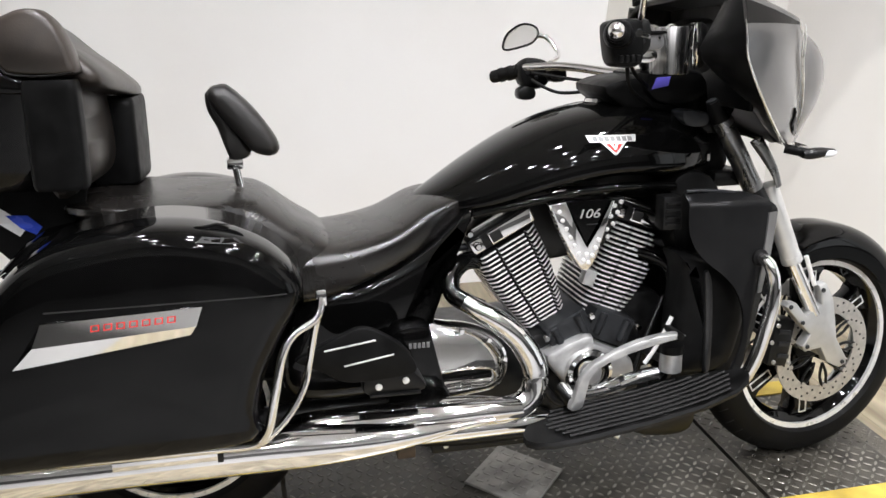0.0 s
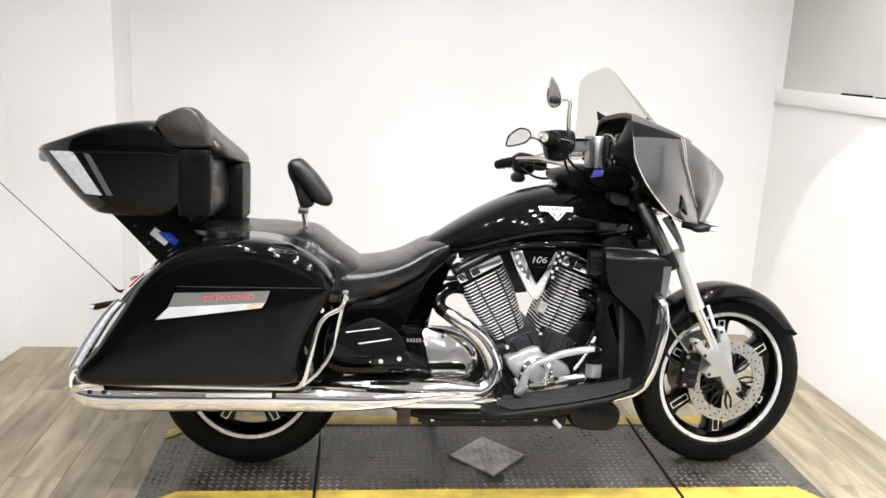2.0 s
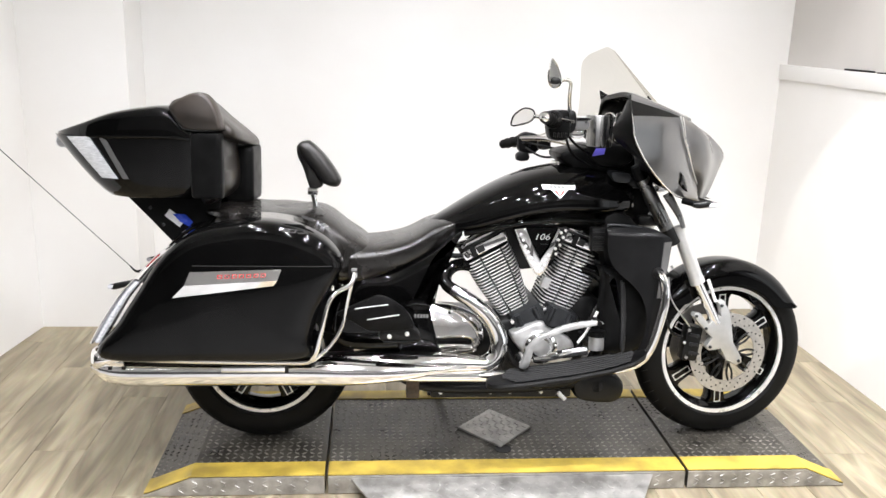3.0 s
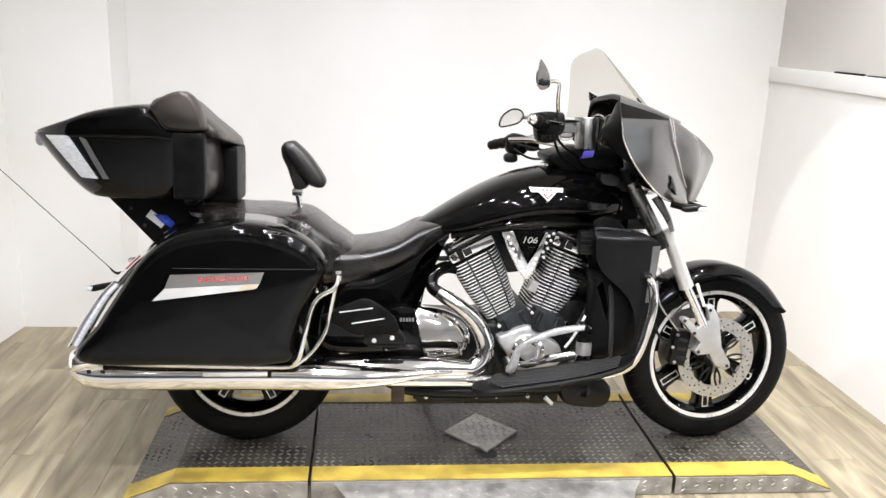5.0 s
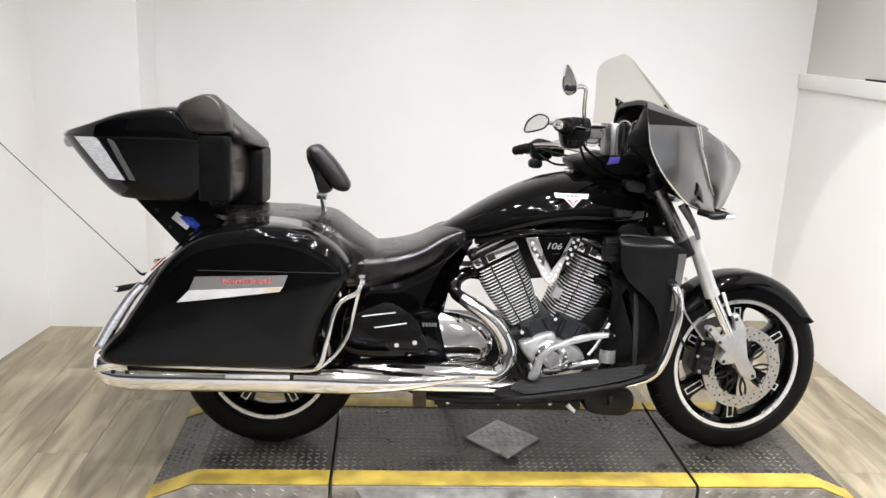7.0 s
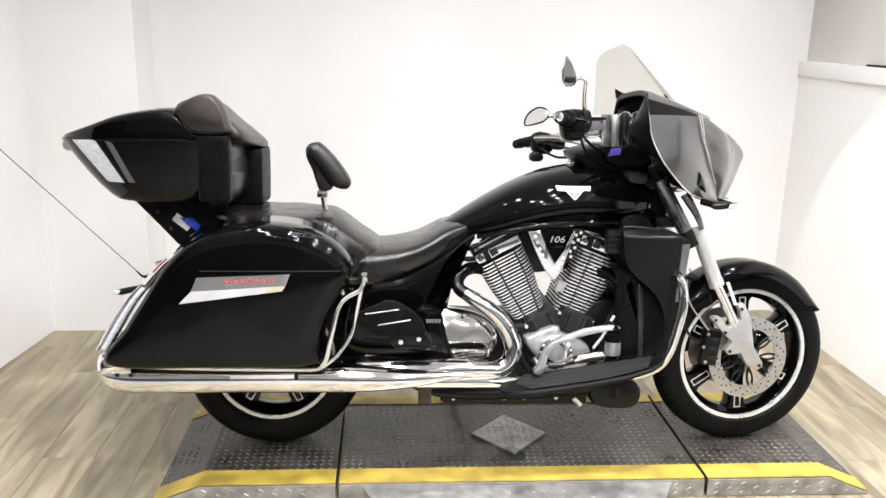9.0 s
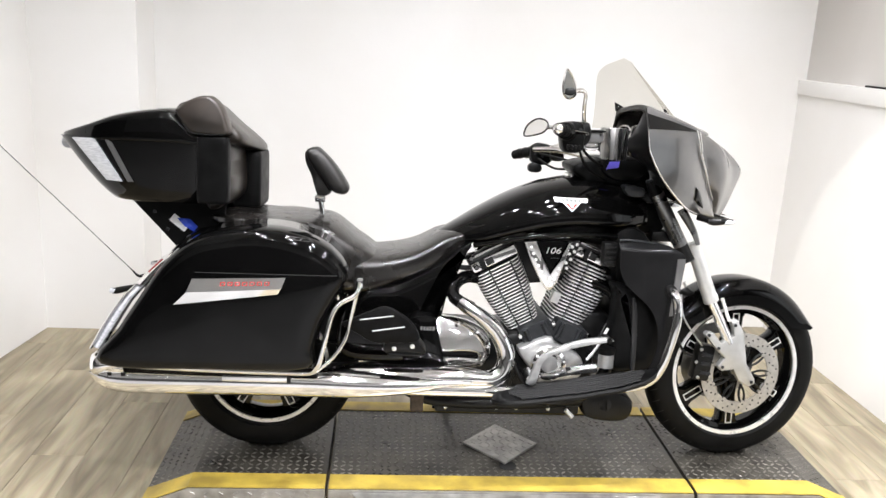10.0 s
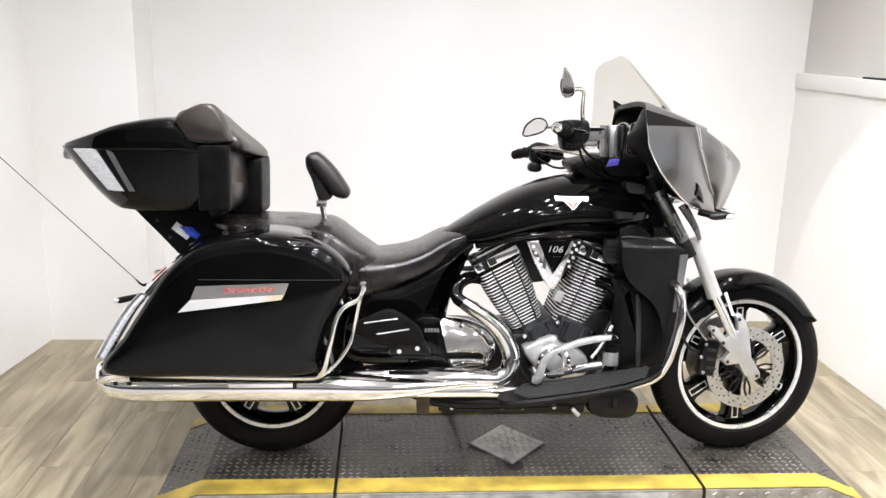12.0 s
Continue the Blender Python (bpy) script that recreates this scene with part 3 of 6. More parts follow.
def wheel(name, cx, cz, tyre_r, half, rim_r, steer, spoke0, label):
    w = group(name, label, pose(cx, 0, cz, 0, 0, steer))
    prof = []
    for j in range(22):
        a = math.pi * j / 21
        y = -half * math.cos(a) * (1.0 if j else 1.0)
        s = math.sin(a) ** 0.62
        prof.append((y, rim_r - 0.004 + (tyre_r - rim_r + 0.004) * s))
    prof += [(half * 0.8, rim_r - 0.012), (-half * 0.8, rim_r - 0.012)]
    bm = B()
    spun(bm, prof, seg=96)
    part("tyre", bm, RUBBER, w)
    bm = B()
    # tread grooves as shallow ribs
    for k in range(44):
        a = 2 * math.pi * k / 44
        for s in (-1, 1):
            p = []
            for u in (0.45, 0.65, 0.82):
                aa = a + 0.09 * u * s
                th = math.acos(min(1, u))
                r = rim_r - 0.004 + (tyre_r - rim_r + 0.004) * math.sin(th) ** 0.62 - 0.0014
                p.append((r * math.cos(aa), s * half * u, r * math.sin(aa)))
            tube(bm, p, 0.0022, seg=4, n=5)
    tagged(part("tread_groove", bm, SLOT, w), kind="stuff")
    rim = B()
    h = half * 0.72
    spun(rim, [(-h, rim_r), (-h - 0.006, rim_r - 0.004), (-h, rim_r - 0.02), (-h + 0.012, rim_r - 0.03), (-h * 0.4, rim_r - 0.045), (h * 0.4, rim_r - 0.045),
               (h - 0.012, rim_r - 0.03), (h, rim_r - 0.02), (h + 0.006, rim_r - 0.004), (h, rim_r)], seg=96)
    rim = part("rim", rim, GLOSS, w, "gloss black cast rim")
    for s in (-1, 1):
        bm = B()
        disc_ring(bm, rim_r - 0.024, rim_r + 0.001, s * (h + 0.0065), s * (h - 0.002), seg=96)
        part("rim_band", bm, BRIGHT, w, "bright machined rim edge")
    bm = B()
    spun(bm, [(-0.05, 0.0), (-0.05, 0.03), (-0.035, 0.045), (0.035, 0.045), (0.05, 0.03), (0.05, 0.0)], seg=32)
    part("hub", bm, ENGINE_BLACK, w)
    sp_out = rim_r - 0.03
    for k in range(6):
        m = pose(0, 0, 0, 0, -(spoke0 + 60 * k), 0)
        bm = B()
        pillow(bm, [(0.035, 0.028), (0.10, 0.022), (sp_out - 0.03, 0.03), (sp_out, 0.05), (sp_out + 0.012, 0.05), (sp_out + 0.012, -0.05), (sp_out, -0.05), (sp_out - 0.03, -0.03), (0.10, -0.022), (0.035, -0.028)],
               [(-0.028, 0.006), (-0.024, 0.0), (0.024, 0.0), (0.028, 0.006)], round_it=False)
        sp = part("spoke", bm, GLOSS, w)
        sp.matrix_basis = m
        for s in (-1, 1):
            bm = B()
            for x0, x1, z0, z1 in ((sp_out - 0.085, sp_out - 0.015, 0.009, 0.0125), (sp_out - 0.085, sp_out - 0.015, -0.0125, -0.009), (sp_out - 0.018, sp_out - 0.0148, -0.0092, 0.0092), (sp_out - 0.0852, sp_out - 0.082, -0.0092, 0.0092)):
                slab(bm, x0, x1, s * 0.0275, s * 0.0300, z0, z1)
            part("slot_edge", bm, BRIGHT, sp, "bright machined slot edge", smooth=False)
    return w


front_wheel = wheel("front_wheel", *FRONT, 0.322, 0.064, 0.2505, 6, -88.5, "black cast front wheel with bright rim edge")
rear_wheel = wheel("rear_wheel", *REAR, 0.311, 0.09, 0.224, 0, -62, "black cast rear wheel with bright rim edge")


# brake discs on the front wheel
def brake_disc(parent, y, r0, r1, label):
    bm = B()
    disc_ring(bm, r0, r1, y - 0.0025, y + 0.0025, seg=72)
    d = part("brake_disc", bm, DISC, parent, label)
    bm = B()
    s = -1 if y < 0 else 1
    for k in range(36):
        for q, (rr, sh) in enumerate(((0.25, 0), (0.5, 0.33), (0.76, 0.66))):
            a = 2 * math.pi * (k + sh) / 36
            r = r0 + (r1 - r0) * rr
            c = (r * math.cos(a), r * math.sin(a))
            if (k + q) % 2 == 0:
                spun(bm, [(y + s * 0.0024, 0), (y + s * 0.0024, 0.0034), (y + s * 0.003, 0.0034), (y + s * 0.003, 0)], seg=8, c=c)
    tagged(part("disc_hole", bm, SLOT, d), kind="stuff")
    for k in range(9):
        a = 2 * math.pi * k / 9
        bm = B()
        for da in (-0.14, 0.14):
            tube(bm, [(0.04 * math.cos(a), y, 0.04 * math.sin(a)), (0.075 * math.cos(a + da), y, 0.075 * math.sin(a + da)), ((r0 + 0.004) * math.cos(a + da * 0.4), y, (r0 + 0.004) * math.sin(a + da * 0.4))], 0.004, seg=6, n=6)
        part("carrier_arm", bm, ENGINE_BLACK, d)
        bm = B()
        spun(bm, [(y - 0.005, 0), (y - 0.005, 0.0065), (y + 0.005, 0.0065), (y + 0.005, 0)], seg=14, c=((r0 + 0.002) * math.cos(a), (r0 + 0.002) * math.sin(a)))
        part("bobbin", bm, DISC, d)
    return d


brake_disc(front_wheel, -0.083, 0.104, 0.147, "perforated steel brake disc")
brake_disc(front_wheel, 0.083, 0.104, 0.147, "perforated steel brake disc")


# fenders
def fender(name, cx, cz, r, half, a0, a1, skirt, steer, mat, label, fall=0.0):
    bm = B()
    rings = []
    steps = 28
    for i in range(steps + 1):
        t = i / steps
        a = radians(a0 + (a1 - a0) * t)
        tip = min(1, min(t, 1 - t) / 0.13)
        sk = skirt * (0.25 + 0.75 * math.sin(tip * math.pi / 2))
        rr = r + 0.012 * math.sin(t * math.pi) - fall * t
        ring = []
        for q in range(17):
            u = -1 + q / 8
            bow = 1 - abs(u) ** 3.2
            y = half * math.copysign(min(1, abs(u) * 1.35) ** 0.8, u) if u else 0
            rad = rr - sk * abs(u) ** 3.2
            ring.append((rad, y))
        inner = [(rad - 0.006 if abs(y) < half * 0.9 else rad + 0.001, y * 0.94) for rad, y in reversed(ring)]
        rings.append([(cx + rad * math.cos(a), y, cz + rad * math.sin(a)) for rad, y in ring + inner])
    skin(bm, rings)
    if steer:
        c = Matrix.Translation((cx, 0, cz))
        bmesh.ops.transform(bm, matrix=c @ pose(0, 0, 0, 0, 0, steer) @ c.inverted(), verts=bm.verts)
    return part(name, bm, mat, bike, label)


fender("front_fender", FRONT[0] + 0.010, FRONT[1] + 0.002, 0.338, 0.085, 146, 33, 0.085, 6, GLOSS, "gloss black front fender", 0.028)
fender("rear_fender", REAR[0], REAR[1] + 0.06, 0.36, 0.13, 190, 40, 0.12, 0, GLOSS, "gloss black rear fender")

# fuel tank
tank_sections = [(-0.285, 0.04, 0.772, 0.755), (-0.22, 0.105, 0.812, 0.75), (-0.129, 0.152, 0.870, 0.757), (-0.032, 0.185, 0.923, 0.785), (0.065, 0.207, 0.963, 0.81),
                 (0.163, 0.217, 0.986, 0.822), (0.242, 0.213, 0.991, 0.82), (0.33, 0.19, 0.983, 0.818), (0.42, 0.14, 0.955, 0.83)]
bm = B()
oval_loft(bm, tank_sections, seg=40, power=2.25, lower=2.8, mid=0.22, n=40)
tank_tree = bm.copy()
tank = part("fuel_tank", bm, GLOSS, bike, "gloss black teardrop fuel tank", crease=60)

# seats
bm = B()
oval_loft(bm, [(-0.150, 0.06, 0.784, 0.766), (-0.165, 0.10, 0.794, 0.752), (-0.20, 0.135, 0.797, 0.728), (-0.26, 0.165, 0.786, 0.688), (-0.34, 0.188, 0.744, 0.648), (-0.42, 0.2, 0.723, 0.618), (-0.50, 0.2, 0.717, 0.586), (-0.545, 0.195, 0.715, 0.576)],
          seg=52, power=2.5, lower=6, mid=0.66, n=40)
part("rider_seat", bm, LEATHER, bike, "black leather rider seat with worn sheen", crease=60)
bm = B()
oval_loft(bm, [(-0.468, 0.13, 0.71, 0.65), (-0.50, 0.172, 0.735, 0.60), (-0.55, 0.197, 0.768, 0.575), (-0.60, 0.205, 0.807, 0.585), (-0.64, 0.207, 0.825, 0.655), (-0.72, 0.207, 0.827, 0.74), (-0.85, 0.21, 0.829, 0.78), (-0.95, 0.20, 0.834, 0.79), (-1.01, 0.15, 0.831, 0.80)],
          seg=52, power=2.5, lower=5, mid=0.72, n=40)
part("passenger_seat", bm, LEATHER, bike, "black leather passenger seat stepped above the rider seat", crease=60)

# rider backrest
bm = B()
pillow(bm, [(-0.712, 1.044), (-0.695, 1.050), (-0.672, 1.047), (-0.622, 0.998), (-0.579, 0.935), (-0.576, 0.910), (-0.596, 0.900), (-0.630, 0.911), (-0.659, 0.946), (-0.693, 0.987), (-0.715, 1.023)],
       [(-0.115, 0.022), (-0.108, 0.008), (-0.09, 0.0), (-0.03, 0.0), (0.0, 0.008), (0.01, 0.022)], n=48)
pad = part("backrest", bm, DARK_LEATHER, bike, "black leather rider backrest pad on a chrome post")
bm = B()
pillow(bm, [(-0.734, 1.036), (-0.726, 1.043), (-0.709, 1.048), (-0.695, 1.037), (-0.680, 0.985), (-0.657, 0.9325), (-0.645, 0.910), (-0.660, 0.896), (-0.689, 0.897), (-0.702, 0.927), (-0.714, 0.965), (-0.731, 1.002)],
       [(-0.08, 0.012), (-0.074, 0.003), (-0.06, 0.0), (-0.0, 0.0), (0.015, 0.004), (0.02, 0.012)], n=48)
bmesh.ops.translate(bm, verts=bm.verts, vec=(0.012, 0, -0.004))
part("pad_shell", bm, DARK_LEATHER, pad, "black padded back of the rest")
bm = B()
tube(bm, [(-0.672, -0.03, 0.935), (-0.675, -0.03, 0.90), (-0.668, -0.03, 0.862), (-0.660, -0.03, 0.812)], 0.009, seg=10)
part("post", bm, CHROME, pad)
bm = B()
slab(bm, -0.688, -0.652, -0.055, -0.005, 0.868, 0.892, bevel=0.005)
part("clamp", bm, CHROME, pad)


# saddlebags, both sides
BAG = [(-1.275, 0.412), (-1.217, 0.525), (-1.16, 0.615), (-1.09, 0.72), (-1.0, 0.796), (-0.878, 0.826), (-0.786, 0.832), (-0.689, 0.815), (-0.612, 0.778), (-0.562, 0.725), (-0.558, 0.685),
       (-0.588, 0.63), (-0.628, 0.55), (-0.650, 0.47), (-0.668, 0.41), (-0.95, 0.402)]


def saddlebag(s, name, label):
    bm = B()
    dome(bm, BAG, [(s * y, k) for y, k in ((0.235, 0.94), (0.245, 1.0), (0.38, 1.0), (0.415, 0.997), (0.436, 0.988), (0.450, 0.973), (0.460, 0.952), (0.4665, 0.922), (0.470, 0.87), (0.4715, 0.79), (0.4725, 0.68), (0.4735, 0.5), (0.4745, 0.3), (0.475, 0.1), (0.475, 0.01))])
    tree = bm.copy()
    ob = part(name, bm, GLOSS, bike, label, crease=70)
    return ob, tree


right_bag, bag_tree = saddlebag(-1, "saddlebag", "gloss black hard saddlebag with chrome badge")
left_bag, left_tree = saddlebag(1, "saddlebag", "gloss black hard saddlebag")
left_bag.location.z = -0.035


from mathutils.bvhtree import BVHTree


def on_side(bm_tree, s=-1):
    """Finds how far out a body's side lies at (x, z)."""
    tree = BVHTree.FromBMesh(bm_tree)

    def depth(x, z, lift_off=0.0):
        hit = tree.ray_cast(Vector((x, s * 2.0, z)), Vector((0, -s, 0)))
        return (hit[0].y if hit[0] else 0.0) + s * lift_off
    return depth


def decal(name, polys, depth, thick, mat, parent, label="", s=-1, cuts=6):
    """Thin raised plates laid on a curved side: polys are 4-cornered in (x, z)."""
    bm = B()
    for p in polys:
        a, b, c, d = [Vector((q[0], 0, q[1])) for q in p]
        outer, inner = [], []
        for i in range(cuts + 1):
            u = i / cuts
            lo, hi = a.lerp(b, u), d.lerp(c, u)
            row = [lo.lerp(hi, v / 2) for v in range(3)]
            outer.append([(q.x, depth(q.x, q.z, thick), q.z) for q in row])
            inner.append([(q.x, depth(q.x, q.z, -0.001), q.z) for q in row])
        rings = [o + i[::-1] for o, i in zip(outer, inner)]
        skin(bm, rings)
    return part(name, bm, mat, parent, label)


bag_side = on_side(bag_tree)
bm = B()
rings = []
for i in range(13):
    u = i / 12
    rows_ = [((-1.050, 0.605), (-0.7565, 0.644), 0.002), ((-1.0495, 0.606), (-0.756, 0.6445), 0.005), ((-1.0129, 0.644), (-0.745, 0.661), 0.010), ((-0.9970, 0.6835), (-0.7328, 0.6938), 0.005), ((-0.9964, 0.6843), (-0.7323, 0.6944), 0.002)]
    row = [(a[0] + (b[0] - a[0]) * u, a[1] + (b[1] - a[1]) * u, h) for a, b, h in rows_]
    rings.append([(x, bag_side(x, z, h), z) for x, z, h in row] + [(x, bag_side(x, z, -0.001), z) for x, z, h in row[::-1]])
skin(bm, rings)
badge = part("badge", bm, CHROME, right_bag, "chrome badge plate with red outlined blocks", crease=12)
for k in range(7):
    x0, z0 = -0.918 + k * 0.0208, 0.6655 + 0.0008 * k
    block = [[(x0, z0), (x0 + 0.0026, z0), (x0 + 0.0038, z0 + 0.0115), (x0 + 0.0012, z0 + 0.0115)], [(x0 + 0.0118, z0 + 0.0004), (x0 + 0.0144, z0 + 0.0004), (x0 + 0.0156, z0 + 0.0119), (x0 + 0.013, z0 + 0.0119)],
             [(x0 + 0.0026, z0), (x0 + 0.0118, z0 + 0.0004), (x0 + 0.012, z0 + 0.0024), (x0 + 0.0028, z0 + 0.002)], [(x0 + 0.0036, z0 + 0.0095), (x0 + 0.0128, z0 + 0.0099), (x0 + 0.013, z0 + 0.0119), (x0 + 0.0038, z0 + 0.0115)]]
    decal("badge_block", block, lambda x, z, h=0.0: bag_side(x, z, 0.010 - (z - 0.655) * 0.13 + h), 0.0008, RED, badge, "red outlined block", cuts=1)
decal("lid_seam", [[(-0.99, 0.7005), (-0.586, 0.701), (-0.586, 0.7035), (-0.99, 0.703)]], bag_side, 0.0006, SLOT, right_bag, "dark lid seam", cuts=20)
decal("latch", [[(-0.735, 0.806), (-0.655, 0.795), (-0.648, 0.808), (-0.715, 0.820)]], bag_side, 0.002, SLOT, right_bag, "black latch recess", cuts=4)

# chrome-edged lens strips down the back of the bags
TAIL_OUT = [(-1.317, 0.446), (-1.274, 0.524), (-1.222, 0.600), (-1.185, 0.640), (-1.150, 0.680), (-1.108, 0.722), (-1.072, 0.748)]
TAIL_IN = [(-1.278, 0.445), (-1.239, 0.508), (-1.190, 0.590), (-1.150, 0.640), (-1.118, 0.680), (-1.082, 0.716), (-1.043, 0.746)]


def tail_strip(bag, s, t0, t1, k0, k1, mat, name, label, proud=0.0):
    """A stretch of ribbed strip between the two edge lines."""
    out, inn = spline([(x, 0, z) for x, z in TAIL_OUT], 49), spline([(x, 0, z) for x, z in TAIL_IN], 49)
    bm, rings = B(), []
    for i in range(t0, t1 + 1):
        ring = []
        for k, dy in ((0, 0.03), (0, 0), (0.25, -0.006), (0.5, -0.008), (0.75, -0.006), (1, 0), (1, 0.03)):
            u = k0 + (k1 - k0) * k
            q = out[i].lerp(inn[i], u)
            ring.append((q.x, s * (0.385 + 0.033 * u + proud - dy), q.z))
        rings.append(ring)
    skin(bm, rings)
    return part(name, bm, mat, bag, label)


for s, bag in ((-1, right_bag), (1, left_bag)):
    tail_strip(bag, s, 1, 29, 0.28, 0.80, TAIL_LENS, "tail_strip", "pale ribbed reflector strip")
    tail_strip(bag, s, 0, 30, 0.0, 0.25, CHROME, "tail_trim", "chrome outer edge", 0.004)
    tail_strip(bag, s, 0, 48, 0.82, 1.0, FORK_GREY, "tail_trim", "satin inner edge", 0.003)
    tail_strip(bag, s, 30, 48, 0.0, 0.8, CHROME, "tail_cap", "chrome upper lamp housing")
    tail_strip(bag, s, 36, 43, 0.12, 0.30, RED_LENS, "tail_lens", "thin red lens", 0.004)


# trunk
def trunk_ring(z, n=56, grow=0.0):
    t = (z - 0.865) / (1.066 - 0.865)
    rear = -1.30 - 0.185 * max(t, 0) ** 0.75
    front = -0.955
    w = 0.225 + 0.055 * t ** 0.5 if t > 0 else 0.225
    cx = -1.12
    ring = []
    for j in range(n):
        a = 2 * math.pi * j / n
        ca, sa = math.cos(a), math.sin(a)
        if ca >= 0:
            x = cx + (front - cx + grow) * ca ** (2 / 6)
            p = 6
        else:
            x = cx - (cx - rear + grow) * (-ca) ** (2 / 2.3)
            p = 2.6
        y = (w + grow) * math.copysign(abs(sa) ** (2 / (p if ca >= 0 else 4)), sa)
        ring.append((x, y, z))
    return ring


trunk = B()
skin(trunk, [trunk_ring(0.866, grow=-0.02)] + [trunk_ring(z) for z in (0.872, 0.89, 0.92, 0.96, 1.0, 1.04, 1.062)] + [trunk_ring(1.063, grow=-0.006)])
trunk_tree = trunk.copy()
trunk = part("trunk", trunk, GLOSS, bike, "gloss black top trunk with pale side lamps", crease=50)
bm = B()
oval_loft(bm, [(-1.490, 0.06, 1.064, 1.052), (-1.468, 0.135, 1.070, 1.052), (-1.42, 0.204, 1.082, 1.052), (-1.345, 0.256, 1.105, 1.052), (-1.25, 0.281, 1.138, 1.052), (-1.13, 0.287, 1.158, 1.052), (-1.08, 0.286, 1.157, 1.052), (-1.055, 0.284, 1.14, 1.052), (-1.03, 0.283, 1.10, 1.052), (-0.985, 0.278, 1.083, 1.052)],
          seg=64, power=7, lower=10, mid=0.35, n=34)
part("lid", bm, GLOSS, trunk, "gloss black wedge-shaped lid", crease=60)
for s in (-1, 1):
    near_plan = [(-1.045, -0.282, 0), (-1.0, -0.287, 0), (-0.958, -0.287, 0), (-0.945, -0.28, 0), (-0.943, -0.255, 0), (-0.946, -0.236, 0), (-0.96, -0.23, 0), (-1.0, -0.228, 0), (-1.045, -0.235, 0)]
    plan = spline(near_plan if s < 0 else [(-1.04, s * 0.284, 0), (-1.0, s * 0.287, 0), (-0.965, s * 0.280, 0), (-0.945, s * 0.25, 0), (-0.935, s * 0.20, 0), (-0.93, s * 0.06, 0), (-0.94, s * 0.035, 0), (-1.0, s * 0.03, 0), (-1.04, s * 0.05, 0)], 40, True)
    plan = [Vector((-0.985 + (q.x + 0.985) * (0.92 if s < 0 else 0.9) + (0.037 if s < 0 else 0.054), q.y, 0)) for q in plan]
    cen = sum(plan, Vector()) / 40
    bm = B()
    skin(bm, [[(cen.x + (q.x - cen.x) * k, cen.y + (q.y - cen.y) * k, z) for q in plan] for z, k in (((0.878, 0.86), (0.881, 0.94), (0.89, 0.98), (0.95, 1.0), (1.06, 0.99), (1.072, 0.965), (1.078, 0.9)) if s < 0 else ((0.832, 0.86), (0.836, 0.94), (0.846, 0.98), (0.91, 1.0), (1.003, 0.99), (1.016, 0.965), (1.022, 0.9)))])
    part("speaker_pod", bm, SATIN, trunk, "satin black speaker pod")
bm = B()
pillow(bm, [(-1.0, 1.09), (-0.945, 1.08), (-0.925, 0.98), (-0.93, 0.885), (-0.99, 0.865)], [(-0.228, 0.012), (-0.215, 0), (0.03, 0), (0.045, 0.01)], n=36)
part("back_cushion", bm, BROWN_LEATHER, trunk, "black leather passenger back cushion")
bm = B()
pillow(bm, [(-1.05, 1.140), (-1.04, 1.168), (-1.015, 1.180), (-0.985, 1.166), (-0.936, 1.122), (-0.872, 1.069), (-0.846, 1.043), (-0.842, 1.023), (-0.86, 1.014), (-0.93, 1.022), (-0.96, 1.05), (-0.985, 1.072), (-1.03, 1.078), (-1.062, 1.092)],
       [(-0.232, 0.02), (-0.226, 0.008), (-0.21, 0.0), (-0.1, 0.0), (0.10, 0.0), (0.17, 0.003), (0.195, 0.012), (0.20, 0.03)], n=72)
for v in bm.verts:
    v.co.x -= 0.04
    v.co.z += 0.11 * (0.2 - v.co.y) * min(1, max(0, (v.co.x + 1.06) / 0.12))
roll = part("top_cushion", bm, BROWN_LEATHER, trunk, "worn black leather cushion sloping over the lid")
bm = B()
pillow(bm, [(-1.066, 1.150), (-1.058, 1.162), (-1.031, 1.182), (-0.990, 1.199), (-0.958, 1.196), (-0.930, 1.163), (-0.910, 1.105), (-0.912, 1.088), (-0.96, 1.084), (-1.012, 1.088), (-1.03, 1.098)],
       [(-0.289, 0.010), (-0.286, 0.004), (-0.28, 0.0), (-0.235, 0.0), (-0.20, 0.006), (-0.17, 0.016)], n=72)
part("cushion_end", bm, BROWN_LEATHER, roll, "worn brownish leather cushion end")
bm = B()
tube(bm, [(-1.064, -0.284, 1.148), (-1.03, -0.2865, 1.098), (-1.01, -0.287, 1.088), (-0.96, -0.287, 1.085), (-0.914, -0.285, 1.090)], 0.0022, seg=6, n=24)
part("piping", bm, RUBBER, roll)

YAW = Matrix.Translation((-1.15, 0, 0)) @ pose(0, 0, 0, 0, 0, -4) @ Matrix.Translation((1.15, 0, 0))
trunk.matrix_basis = YAW
trunk_side = on_side(trunk_tree)
trunk_far = on_side(trunk_tree, 1)
for s, f in ((-1, trunk_side), (1, trunk_far)):
    decal("side_lamp", [[(-1.296, 0.932), (-1.240, 0.93), (-1.318, 1.060), (-1.398, 1.058)]], f, 0.006, LENS, trunk, "pale ribbed side lamp lens", s=s, cuts=8)
    decal("lamp_edge", [[(-1.224, 0.931), (-1.205, 0.931), (-1.262, 1.05), (-1.285, 1.060)]], f, 0.004, BAND, trunk, "grey lamp surround", s=s, cuts=8)
bm = B()
tube(bm, [(-1.465, -0.11, 1.035), (-1.486, -0.05, 1.032), (-1.49, 0, 1.031), (-1.486, 0.05, 1.032), (-1.465, 0.11, 1.035)], 0.019, seg=10)
part("rear_reflector", bm, LENS, trunk, "clear rear reflector")

